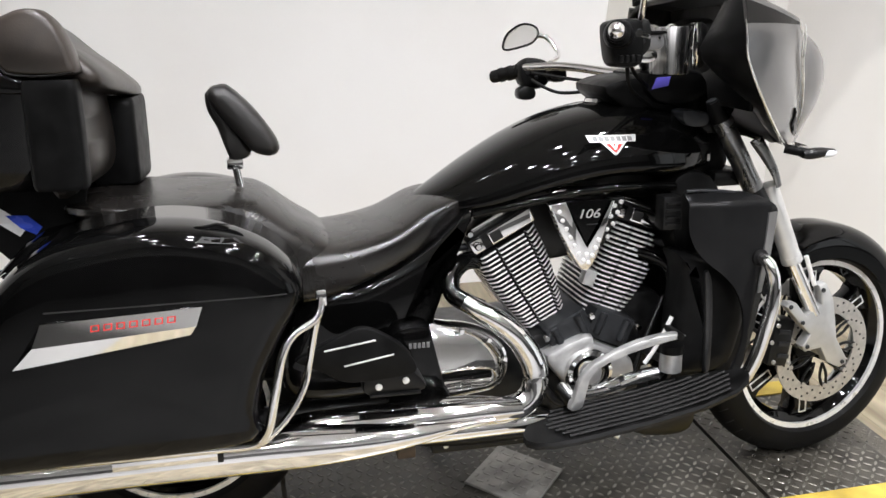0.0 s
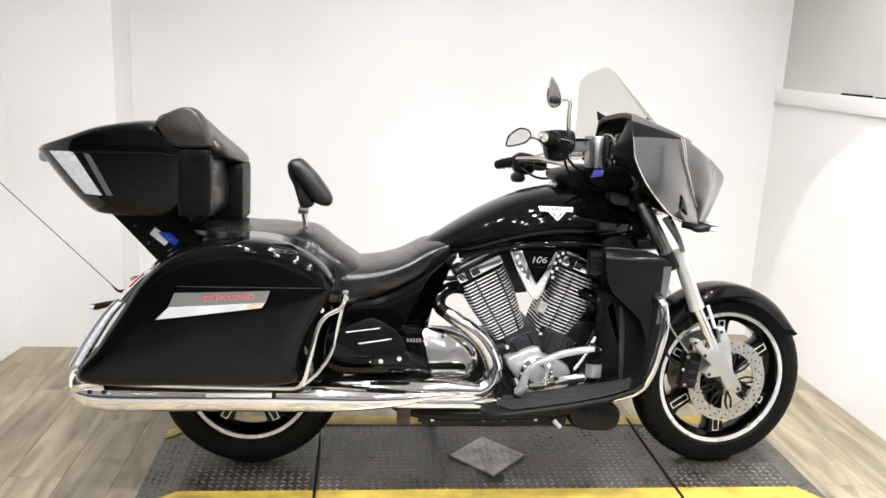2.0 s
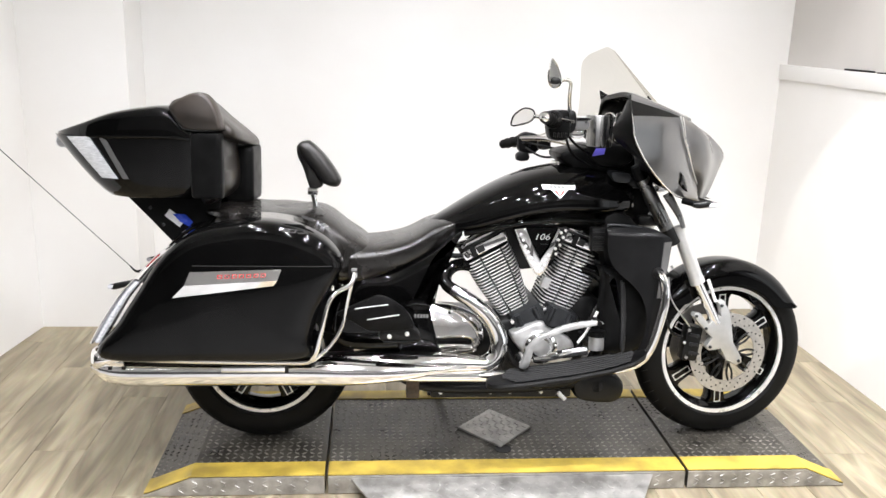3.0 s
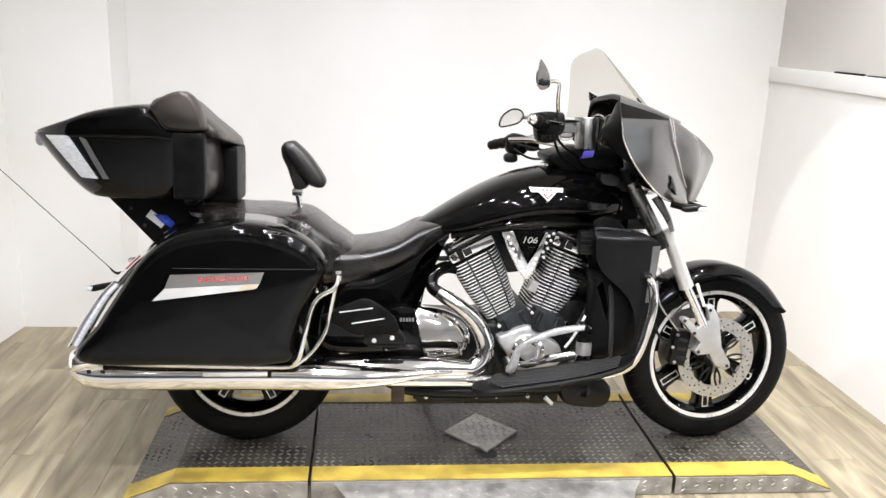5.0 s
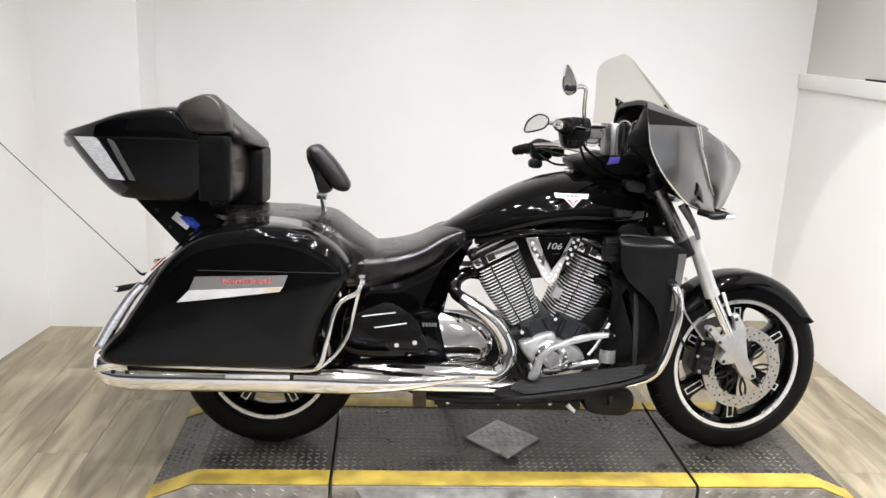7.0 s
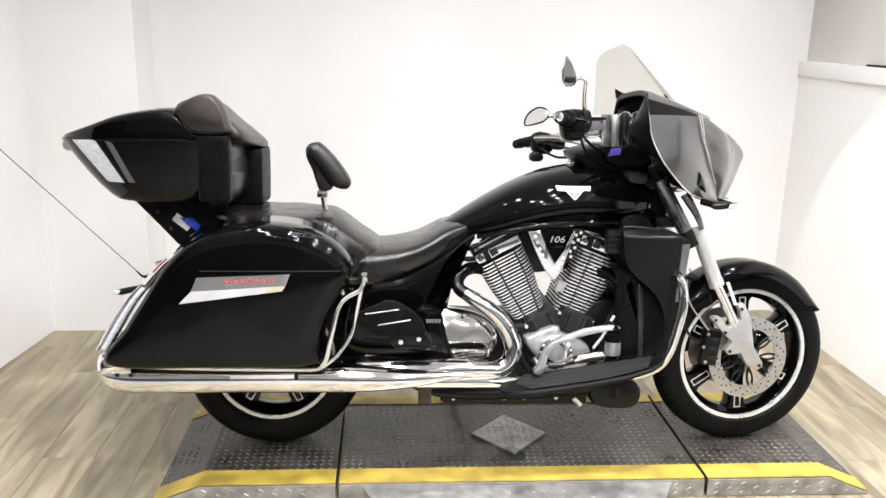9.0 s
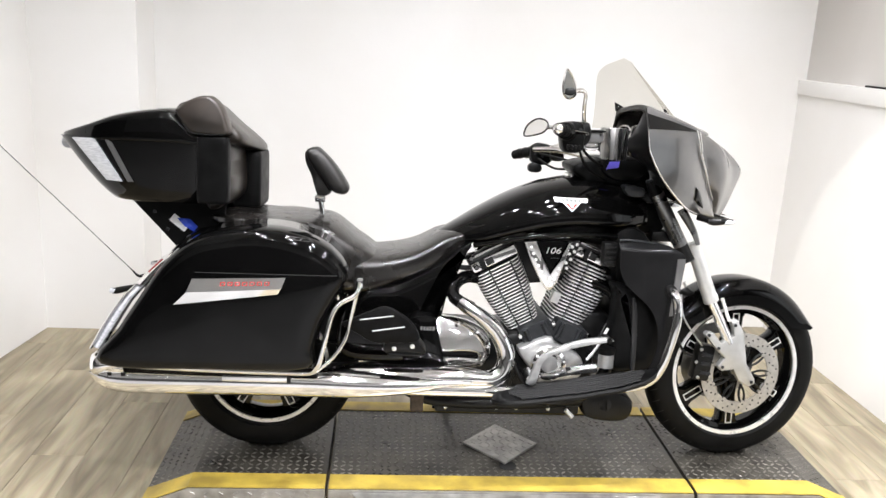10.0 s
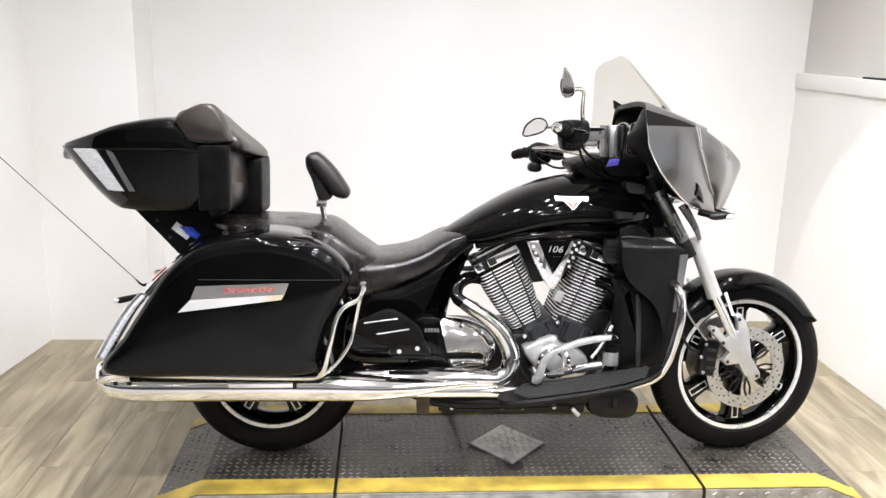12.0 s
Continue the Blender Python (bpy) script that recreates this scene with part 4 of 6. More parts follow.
# trunk bracket plates
for s in (-1, 1):
    bm = B()
    pillow(bm, [(-1.26, 0.872), (-1.175, 0.782), (-1.10, 0.70), (-1.05, 0.715), (-1.02, 0.745), (-0.965, 0.83), (-0.955, 0.872)], rounded(s * 0.142, s * 0.152, 0.002), round_it=False)
    br = part("trunk_bracket", bm, SATIN, bike, "black steel trunk bracket", smooth=False)
    for bx, bz in ((-1.145, 0.775), (-1.03, 0.765), (-1.0, 0.82), (-1.185, 0.83)):
        bm = B()
        spun(bm, [(s * 0.152, 0), (s * 0.152, 0.006), (s * 0.155, 0.0055), (s * 0.1565, 0.003), (s * 0.1565, 0)], seg=10, c=(bx, bz))
        part("bolt", bm, GUNMETAL, br)
    bm = B()
    slab(bm, -0.03, 0.03, s * 0.1525, s * 0.1545, -0.014, 0.014, bevel=0.0009, m=pose(-1.108, 0, 0.797, 0, 38, 0))
    part("pale_label", bm, WHITE_ENAMEL, br)
    bm = B()
    pillow(bm, [(-1.115, 0.812), (-1.075, 0.81), (-1.05, 0.785), (-1.062, 0.77), (-1.09, 0.785)], [(s * 0.1525, 0), (s * 0.155, 0)], round_it=False)
    part("blue_label", bm, BLUE, br, "blue label", smooth=False)

# ---- frame, panels and lower body ----
def plate(name, outline, y0, y1, r, mat, label="", parent=None, round_it=True, n=40, crease=40):
    bm = B()
    pillow(bm, outline, rounded(y0, y1, r), n=n, round_it=round_it)
    return part(name, bm, mat, parent or bike, label, crease=crease)


def bar(name, pts, r, mat, label="", parent=None, seg=12, n=None, flat=1.0):
    bm = B()
    tube(bm, pts, r, seg=seg, n=n, flat=flat)
    return part(name, bm, mat, parent or bike, label, crease=60)


def bolt(parent, x, y, z, r=0.006, mat=None, s=-1, h=0.004):
    bm = B()
    spun(bm, [(y, 0), (y, r), (y + s * h * 0.6, r), (y + s * h, r * 0.7), (y + s * h, 0)], seg=10, c=(x, z))
    return part("bolt", bm, mat or BRIGHT, parent)


SIDE = [(-0.545, 0.60), (-0.42, 0.63), (-0.28, 0.69), (-0.175, 0.765), (-0.168, 0.745), (-0.222, 0.685), (-0.252, 0.61), (-0.282, 0.515), (-0.285, 0.41), (-0.305, 0.36), (-0.56, 0.36), (-0.60, 0.45)]
for s in (-1, 1):
    bm = B()
    pillow(bm, SIDE, [(s * 0.05, 0.01), (s * 0.06, 0), (s * 0.15, 0), (s * 0.172, 0.006), (s * 0.184, 0.022), (s * 0.188, 0.05)], n=64)
    part("side_panel", bm, GLOSS, bike, "gloss black side panel under the seat", crease=70)
bar("frame_spar", [(-0.17, -0.1, 0.765), (-0.215, -0.13, 0.70), (-0.243, -0.14, 0.62), (-0.265, -0.14, 0.53), (-0.27, -0.12, 0.42)], 0.016, GLOSS, "gloss black frame spar")
bar("frame_spar", [(-0.17, 0.1, 0.765), (-0.215, 0.13, 0.70), (-0.243, 0.14, 0.62), (-0.265, 0.14, 0.53), (-0.27, 0.12, 0.42)], 0.016, GLOSS, "gloss black frame spar")
bar("spar_trim", [(-0.182, -0.117, 0.757), (-0.217, -0.144, 0.70), (-0.240, -0.154, 0.62), (-0.258, -0.155, 0.535)], 0.0045, CHROME, "thin chrome spar trim", seg=8)
bm = B()
oval_loft(bm, [(-0.20, 0.05, 0.78, 0.735), (-0.05, 0.075, 0.83, 0.752), (0.1, 0.09, 0.85, 0.765), (0.26, 0.09, 0.86, 0.755), (0.40, 0.07, 0.90, 0.74), (0.46, 0.05, 0.98, 0.78)], seg=20, power=3, mid=0.5, n=18)
part("backbone", bm, ENGINE_BLACK, bike, "black frame backbone under the tank")
for s in (-1, 1):
    bar("tank_rail", [(-0.155, s * 0.13, 0.752), (-0.05, s * 0.165, 0.778), (0.08, s * 0.185, 0.803), (0.2, s * 0.19, 0.81), (0.31, s * 0.18, 0.803)], 0.010, GLOSS, "gloss black rail under the tank")
    bar("down_tube", [(0.40, s * 0.06, 0.86), (0.40, s * 0.1, 0.7), (0.38, s * 0.12, 0.5), (0.34, s * 0.12, 0.3), (0.25, s * 0.12, 0.22)], 0.018, ENGINE_BLACK, "black frame down tube")
    bar("lower_rail", [(0.27, s * 0.12, 0.22), (0.0, s * 0.13, 0.205), (-0.3, s * 0.12, 0.215), (-0.42, s * 0.1, 0.3)], 0.019, ENGINE_BLACK, "black lower frame rail")
bar("swingarm", [(-0.35, -0.14, 0.33), (-0.55, -0.135, 0.315), (-0.80, -0.125, 0.312)], [0.03, 0.026, 0.022], ENGINE_BLACK, "black swingarm")
bar("swingarm", [(-0.35, 0.14, 0.33), (-0.55, 0.135, 0.315), (-0.80, 0.125, 0.312)], [0.03, 0.026, 0.022], ENGINE_BLACK, "black swingarm")
bm = B()
rod(bm, (REAR[0], -0.15, REAR[1]), (REAR[0], 0.15, REAR[1]), 0.012)
part("rear_axle", bm, BRIGHT, bike)
# toothed drive belt
bm = B()
for a, b in (((-0.83, 0.212), (-0.33, 0.262)), ((-0.83, 0.41), (-0.33, 0.38))):
    slab(bm, 0, math.hypot(b[0] - a[0], b[1] - a[1]), -0.115, -0.092, -0.003, 0.003, m=pose(a[0], 0, a[1], 0, -math.degrees(math.atan2(b[1] - a[1], b[0] - a[0])), 0))
belt = part("drive_belt", bm, RUBBER, bike, "black toothed drive belt", smooth=False)
bm = B()
for i in range(34):
    t = (i + 0.5) / 34
    slab(bm, -0.004, 0.004, -0.115, -0.092, 0.0, 0.005, m=pose(-0.83 + 0.5 * t, 0, 0.2155 + 0.05 * t, 0, -5.7, 0))
tagged(part("belt_teeth", bm, RUBBER, belt, smooth=False), kind="stuff")

# side stand on the far side
bar("side_stand", [(-0.10, 0.13, 0.22), (-0.16, 0.24, 0.12), (-0.20, 0.315, 0.04)], [0.014, 0.012, 0.012], ENGINE_BLACK, "black side stand")
bm = B()
slab(bm, -0.24, -0.17, 0.295, 0.345, 0.0285, 0.040, bevel=0.003, m=pose(0, 0, 0, 5, 0, 0) @ Matrix.Translation((0, 0, -0.029)))
part("stand_foot", bm, ENGINE_BLACK, bike)

# undercarriage
bm = B()
slab(bm, -0.26, 0.24, -0.13, 0.13, 0.168, 0.235, bevel=0.012)
part("belly_pan", bm, ENGINE_BLACK, bike, "black engine belly")
for x in (-0.225, -0.05, 0.02, 0.13):
    bolt(bike, x, -0.131, 0.19, 0.007)
bm = B()
pillow(bm, [(0.25, 0.25), (0.36, 0.26), (0.42, 0.23), (0.425, 0.18), (0.39, 0.15), (0.30, 0.152), (0.25, 0.18)], rounded(-0.15, 0.15, 0.025), n=32)
part("oil_filter_cover", bm, ENGINE_BLACK, bike, "black rounded oil cooler shroud")
bm = B()
spun(bm, [(-0.14, 0), (-0.14, 0.026), (-0.15, 0.022), (-0.15, 0)], seg=20, c=(0.325, 0.215))
part("drain_cap", bm, GUNMETAL, bike)
bm = B()
slab(bm, -0.345, -0.30, -0.14, -0.09, 0.172, 0.24, bevel=0.006)
part("stand_bracket", bm, surface("rusty_bracket", (0.05, 0.035, 0.025), (0.12, 0.085, 0.06), 40, (0.5, 0.7)), bike, "brownish worn bracket under the frame")
bar("bracket_stub", [(0.19, -0.14, 0.19), (0.215, -0.14, 0.165)], 0.008, BRIGHT)

# ---- engine ----
engine = group("engine", "large chrome and black air-cooled v-twin engine")


def cylinder(base, top, left, right, seams, fins, name, label, turn):
    """Finned barrel from base to top (x, z): half widths to each side, from the lowest fin up."""
    a, b = Vector((base[0], 0, base[1])), Vector((top[0], 0, top[1]))
    ax = (b - a).normalized()
    length = (b - a).length
    g = group(name, label, pose(base[0], 0, base[1], 0, math.degrees(math.atan2(ax.x, ax.z)), 0), engine)
    bm = B()
    slab(bm, -left[0] * 0.8, right[0] * 0.8, -0.088, 0.088, -0.03, length + 0.015, bevel=0.01)
    part("barrel", bm, ENGINE_BLACK, g)
    pitch = length / (fins - 1)
    for i in range(fins):
        t = i / (fins - 1)
        hl = float(np.interp(t, np.linspace(0, 1, len(left)), left))
        hr = float(np.interp(t, np.linspace(0, 1, len(right)), right))
        d = 0.105 + 0.022 * math.sin(min(1, 0.15 + t) * math.pi * 0.62)
        n1, n2 = seams[0] * hl, seams[1] * hr
        face = [(-hl, -d * 0.6), (-hl * 0.96, -d * 0.86), (-hl * 0.78, -d), (n1 - 0.004, -d), (n1 - 0.002, -d + 0.016), (n1 + 0.003, -d + 0.016), (n1 + 0.004, -d),
                (n2 - 0.004, -d), (n2 - 0.003, -d + 0.016), (n2 + 0.002, -d + 0.016), (n2 + 0.004, -d), *[(hr * p, -d * q) for p, q in turn],
                (hr, d * 0.6), (hr * 0.8, d * 0.95), (-hl * 0.8, d * 0.95), (-hl, d * 0.6)]
        bm = B()
        z = i * pitch
        th = pitch * 0.2
        lo = [bm.verts.new((x, y, z - th)) for x, y in face]
        hi = [bm.verts.new((x, y, z + th)) for x, y in face]
        k = len(face)
        bm.faces.new(lo).material_index = 0
        bm.faces.new(hi).material_index = 0
        for j in range(k):
            f = bm.faces.new((lo[j], lo[(j + 1) % k], hi[(j + 1) % k], hi[j]))
            f.material_index = 0 if j in (4, 8) else 1
        part("fin", bm, [ENGINE_BLACK, BRIGHT], g, smooth=False)
    return g, length


rear_cyl, len_r = cylinder((0.033, 0.488), (-0.069, 0.680), (0.060, 0.072, 0.082, 0.087, 0.088), (0.056, 0.067, 0.076, 0.082, 0.083), (-0.36, 0.55), 20, "rear_cylinder", "black finned rear cylinder with bright fin edges", ((0.7, 0.97), (0.9, 0.84), (1, 0.55)))
front_cyl, len_f = cylinder((0.1735, 0.480), (0.2545, 0.690), (0.062, 0.062, 0.063, 0.064, 0.065), (0.060, 0.076, 0.090, 0.099, 0.096, 0.068), (-0.3, 0.42), 20, "front_cylinder", "black finned front cylinder with bright fin edges", ((0.58, 0.985), (0.72, 0.90), (0.86, 0.72), (0.95, 0.50), (1, 0.2)))


def rocker(g, length, w, label):
    bm = B()
    slab(bm, -w / 2, w / 2, -0.112, 0.112, length + 0.008, length + 0.05, bevel=0.008)
    part("rocker_cover", bm, ENGINE_BLACK, g, label)
    for u0, u1 in ((-0.48, -0.30), (-0.20, 0.47)):
        bm = B()
        slab(bm, w * u0, w * u1, -0.122, -0.108, length + 0.014, length + 0.046, bevel=0.004)
        part("rocker_plate", bm, CHROME, g, "chrome rocker plate")
    bm = B()
    slab(bm, -w * 0.42, w * 0.42, -0.09, 0.09, length + 0.049, length + 0.064, bevel=0.006)
    part("rocker_top", bm, CHROME, g, "chrome rocker cap")
    bolt(g, -w * 0.39, -0.122, length + 0.03, 0.009, CHROME, h=0.008)
    bm = B()
    slab(bm, -w * 0.18, -w * 0.02, -0.1235, -0.118, length + 0.018, length + 0.042, bevel=0.002)
    part("plate_hole", bm, SLOT, g, "dark square recess")


rocker(rear_cyl, len_r, 0.17, "black rocker cover")
rocker(front_cyl, len_f, 0.155, "black rocker cover")
bm = B()
slab(bm, -0.03, 0.03, -0.13, -0.10, 0.03, 0.07, bevel=0.006)
ob = part("plug_cap", bm, ALLOY, engine, "pale spark plug cover")
ob.matrix_basis = pose(0.115, 0, 0.535, 0, 20, 0) @ Matrix.Diagonal((0.5, 1, 1, 1))

# v-shaped cover between the cylinders
VEE = [(0.004, 0.778), (0.042, 0.784), (0.068, 0.724), (0.095, 0.675), (0.122, 0.720), (0.150, 0.784), (0.160, 0.782), (0.140, 0.715), (0.121, 0.655), (0.109, 0.632), (0.095, 0.619), (0.080, 0.628), (0.058, 0.660), (0.030, 0.714)]
vee = plate("vee_cover", VEE, -0.196, -0.150, 0.005, CHROME, "studded chrome v-shaped cover", engine, round_it=False)
for x, z in ((0.026, 0.762), (0.034, 0.742), (0.043, 0.722), (0.053, 0.702), (0.064, 0.682), (0.075, 0.662), (0.086, 0.646), (0.099, 0.640), (0.108, 0.656), (0.115, 0.674), (0.122, 0.692), (0.094, 0.660)):
    bolt(vee, x, -0.196, z, 0.0052, BRIGHT, h=0.004)
flank = plate("vee_flank", [(0.150, 0.784), (0.190, 0.784), (0.168, 0.722), (0.140, 0.672), (0.128, 0.68)], -0.180, -0.150, 0.004, ENGINE_BLACK, "black bolted flank of the cover", engine, round_it=False)
for x, z in ((0.180, 0.774), (0.164, 0.766), (0.172, 0.750), (0.156, 0.742), (0.162, 0.724), (0.147, 0.712), (0.150, 0.694)):
    bolt(flank, x, -0.180, z, 0.0056, BRIGHT, h=0.005)
plate("vee_insert", [(0.044, 0.782), (0.150, 0.782), (0.095, 0.680)], -0.190, -0.16, 0.003, GLOSS, "gloss black insert with displacement number", engine, round_it=False)


def lettering(text, m, size, mat, parent, label):
    cu = bpy.data.curves.new("lettering", "FONT")
    cu.body, cu.size, cu.extrude, cu.align_x, cu.align_y, cu.shear = text, size, 0.0008, "CENTER", "CENTER", 0.25
    tmp = new("lettering_tmp", cu)
    me = bpy.data.meshes.new_from_object(tmp.evaluated_get(bpy.context.evaluated_depsgraph_get()))
    bpy.data.objects.remove(tmp)
    me.materials.append(mat)
    ob = new("number_lettering", me)
    ob.parent, ob.matrix_basis = parent, m
    ob["label"] = label
    return ob


lettering("106", pose(0.097, -0.192, 0.752, 90, 0, 0) @ Matrix.Diagonal((1.25, 1, 1, 1)), 0.029, MOUNT, engine, "grey displacement number")
bm = B()
slab(bm, 0.094, 0.121, -0.192, -0.1895, 0.7270, 0.7290)
part("number_underline", bm, GUNMETAL, engine, smooth=False)
plate("head_brace", [(0.03, 0.79), (0.145, 0.79), (0.15, 0.806), (0.03, 0.806)], -0.17, -0.11, 0.004, CHROME, "chrome brace under the tank", engine)

# cases
plate("engine_core", [(-0.01, 0.625), (0.0, 0.77), (0.2, 0.78), (0.22, 0.65), (0.14, 0.625)], -0.06, 0.06, 0.01, ENGINE_BLACK, "black core between the cylinders", engine)
plate("crankcase", [(-0.30, 0.44), (-0.10, 0.45), (0.02, 0.46), (0.12, 0.47), (0.22, 0.49), (0.27, 0.42), (0.27, 0.30), (0.20, 0.235), (-0.2, 0.235), (-0.32, 0.30)], -0.14, 0.15, 0.02, ENGINE_BLACK, "black crankcase", engine)
for base, tilt, w in (((0.068, 0.472), -27, 0.11), ((0.178, 0.472), 22, 0.11)):
    bm = B()
    slab(bm, -w / 2, w / 2, -0.165, 0.12, -0.045, 0.028, bevel=0.008)
    ob = part("cylinder_base", bm, GUNMETAL, engine, "dark gunmetal ribbed cylinder base")
    ob.matrix_basis = pose(base[0], 0, base[1], 0, tilt, 0)
    for u in (-0.3, 0.28):
        bm = B()
        tube(bm, [(w * u, -0.167, -0.03), (w * u, -0.167, 0.022)], 0.009, seg=10)
        part("rib", bm, GUNMETAL, ob)
for x, z in ((0.122, 0.50), (0.012, 0.455), (0.243, 0.462)):
    bolt(engine, x, -0.166, z, 0.009, CHROME, h=0.008)

plate("cam_cover", [(0.005, 0.405), (0.022, 0.428), (0.108, 0.462), (0.128, 0.44), (0.17, 0.42), (0.22, 0.39), (0.225, 0.33), (0.16, 0.285), (0.09, 0.285), (0.062, 0.33)], -0.192, -0.13, 0.014, CAST, "polished alloy engine side cover", engine)
bm = B()
spun(bm, [(-0.19, 0.0), (-0.205, 0.03), (-0.21, 0.046), (-0.205, 0.056), (-0.19, 0.06), (-0.16, 0.06), (-0.16, 0.0)], seg=40, c=(0.108, 0.372))
part("round_cover", bm, CHROME, engine, "round alloy cover with ring")
bm = B()
spun(bm, [(-0.2055, 0.0), (-0.2055, 0.029), (-0.2015, 0.029), (-0.2015, 0.0)], seg=30, c=(0.108, 0.372))
part("cover_centre", bm, CAST, engine)
for k in range(8):
    a = 2 * math.pi * k / 8 + 0.2
    bolt(engine, 0.108 + 0.05 * math.cos(a), -0.207, 0.372 + 0.05 * math.sin(a), 0.0045, BRIGHT)

primary = plate("primary_cover", [(-0.295, 0.505), (-0.22, 0.512), (-0.14, 0.49), (-0.092, 0.45), (-0.085, 0.40), (-0.11, 0.36), (-0.17, 0.345), (-0.295, 0.345)], -0.195, -0.12, 0.02, CHROME, "polished chrome primary cover", engine, n=56)
for v in primary.data.vertices:
    if v.co.y < -0.17:
        v.co.y += 0.22 * (v.co.z - 0.40)
plate("primary_recess", [(-0.285, 0.402), (-0.17, 0.408), (-0.13, 0.398), (-0.135, 0.375), (-0.17, 0.366), (-0.285, 0.366)], -0.1985, -0.185, 0.003, GLOSS, "black recess in the primary cover", engine)
bar("recess_rim", [(-0.288, -0.197, 0.405), (-0.17, -0.199, 0.411), (-0.124, -0.199, 0.40), (-0.130, -0.199, 0.372), (-0.17, -0.199, 0.362), (-0.288, -0.197, 0.362)], 0.003, CHROME, parent=engine, seg=6, n=36)
for x, z in ((-0.20, 0.50), (-0.135, 0.474), (-0.098, 0.425), (-0.118, 0.365)):
    bolt(engine, x, -0.193, z, 0.007, CHROME, h=0.006)
plate("pivot_cover", [(-0.36, 0.52), (-0.285, 0.53), (-0.270, 0.49), (-0.258, 0.44), (-0.244, 0.385), (-0.238, 0.352), (-0.36, 0.345), (-0.38, 0.42)], -0.226, -0.12, 0.008, GLOSS, "gloss black pivot cover with pale marking", engine)
for k in range(5):
    bm = B()
    slab(bm, -0.326 + 0.0098 * k, -0.3195 + 0.0098 * k, -0.2282, -0.2255, 0.483, 0.495)
    part("marking_bar", bm, BAND, engine, smooth=False)

# intake side clutter behind the engine
for k, (p, r) in enumerate((([(-0.24, -0.05, 0.735), (-0.19, -0.06, 0.70), (-0.13, -0.06, 0.705)], 0.008), ([(-0.235, -0.08, 0.675), (-0.18, -0.09, 0.668), (-0.135, -0.09, 0.675)], 0.009),
                            ([(0.30, -0.10, 0.66), (0.36, -0.13, 0.62), (0.375, -0.13, 0.50), (0.36, -0.12, 0.42)], 0.012), ([(0.33, -0.12, 0.52), (0.27, -0.15, 0.42), (0.24, -0.16, 0.34)], 0.006),
                            ([(-0.005, -0.15, 0.36), (0.03, -0.165, 0.30), (0.08, -0.16, 0.27)], 0.010), ([(0.0, -0.155, 0.33), (-0.01, -0.15, 0.28), (0.04, -0.15, 0.25)], 0.007))):
    bar("engine_hose", p, r, ENGINE_BLACK if k != 1 else GUNMETAL, parent=engine, seg=8)
for x, z in ((-0.16, 0.705), (-0.145, 0.68), (-0.01, 0.325), (0.015, 0.285), (0.285, 0.60)):
    bolt(engine, x, -0.115, z, 0.009, CHROME, h=0.01)

# ---- exhaust ----
bar("header_pipe", [(-0.12, -0.08, 0.632), (-0.175, -0.13, 0.645), (-0.215, -0.17, 0.628), (-0.222, -0.20, 0.595), (-0.195, -0.215, 0.575), (-0.16, -0.225, 0.56)], 0.021, GLOSS, "black rear header pipe", seg=16)
bar("heat_shield", [(-0.198, -0.218, 0.577), (-0.17, -0.233, 0.560), (-0.125, -0.245, 0.532), (-0.075, -0.25, 0.482), (-0.047, -0.255, 0.42), (-0.055, -0.26, 0.362), (-0.10, -0.265, 0.335), (-0.18, -0.27, 0.335), (-0.30, -0.275, 0.34)], [0.0215, 0.026, 0.029, 0.03, 0.032, 0.034, 0.036], CHROME, "blued chrome header heat shield", seg=20, n=48)
bar("front_header", [(0.24, -0.1, 0.64), (0.33, -0.14, 0.60), (0.345, -0.17, 0.48), (0.30, -0.19, 0.34), (0.2, -0.22, 0.262), (0.0, -0.25, 0.27)], 0.021, GLOSS, "dark front header pipe", seg=14, n=40)
bar("lower_pipe", [(0.06, -0.26, 0.283), (-0.06, -0.27, 0.296), (-0.25, -0.28, 0.302), (-0.42, -0.29, 0.308), (-0.60, -0.30, 0.318)], [0.02, 0.021, 0.022, 0.026], CHROME, "chrome lower exhaust pipe", seg=16, n=30)
bm = B()
oval_loft(bm, [(-0.09, 0.028, 0.364, 0.322), (-0.20, 0.040, 0.378, 0.318), (-0.35, 0.045, 0.381, 0.310), (-0.50, 0.045, 0.381, 0.305), (-0.575, 0.040, 0.377, 0.308), (-0.61, 0.030, 0.362, 0.315), (-0.625, 0.012, 0.345, 0.325)], seg=32, power=2.5, mid=0.5, n=34, y0=-0.285)
part("collector_shield", bm, CHROME, bike, "chrome collector shield")
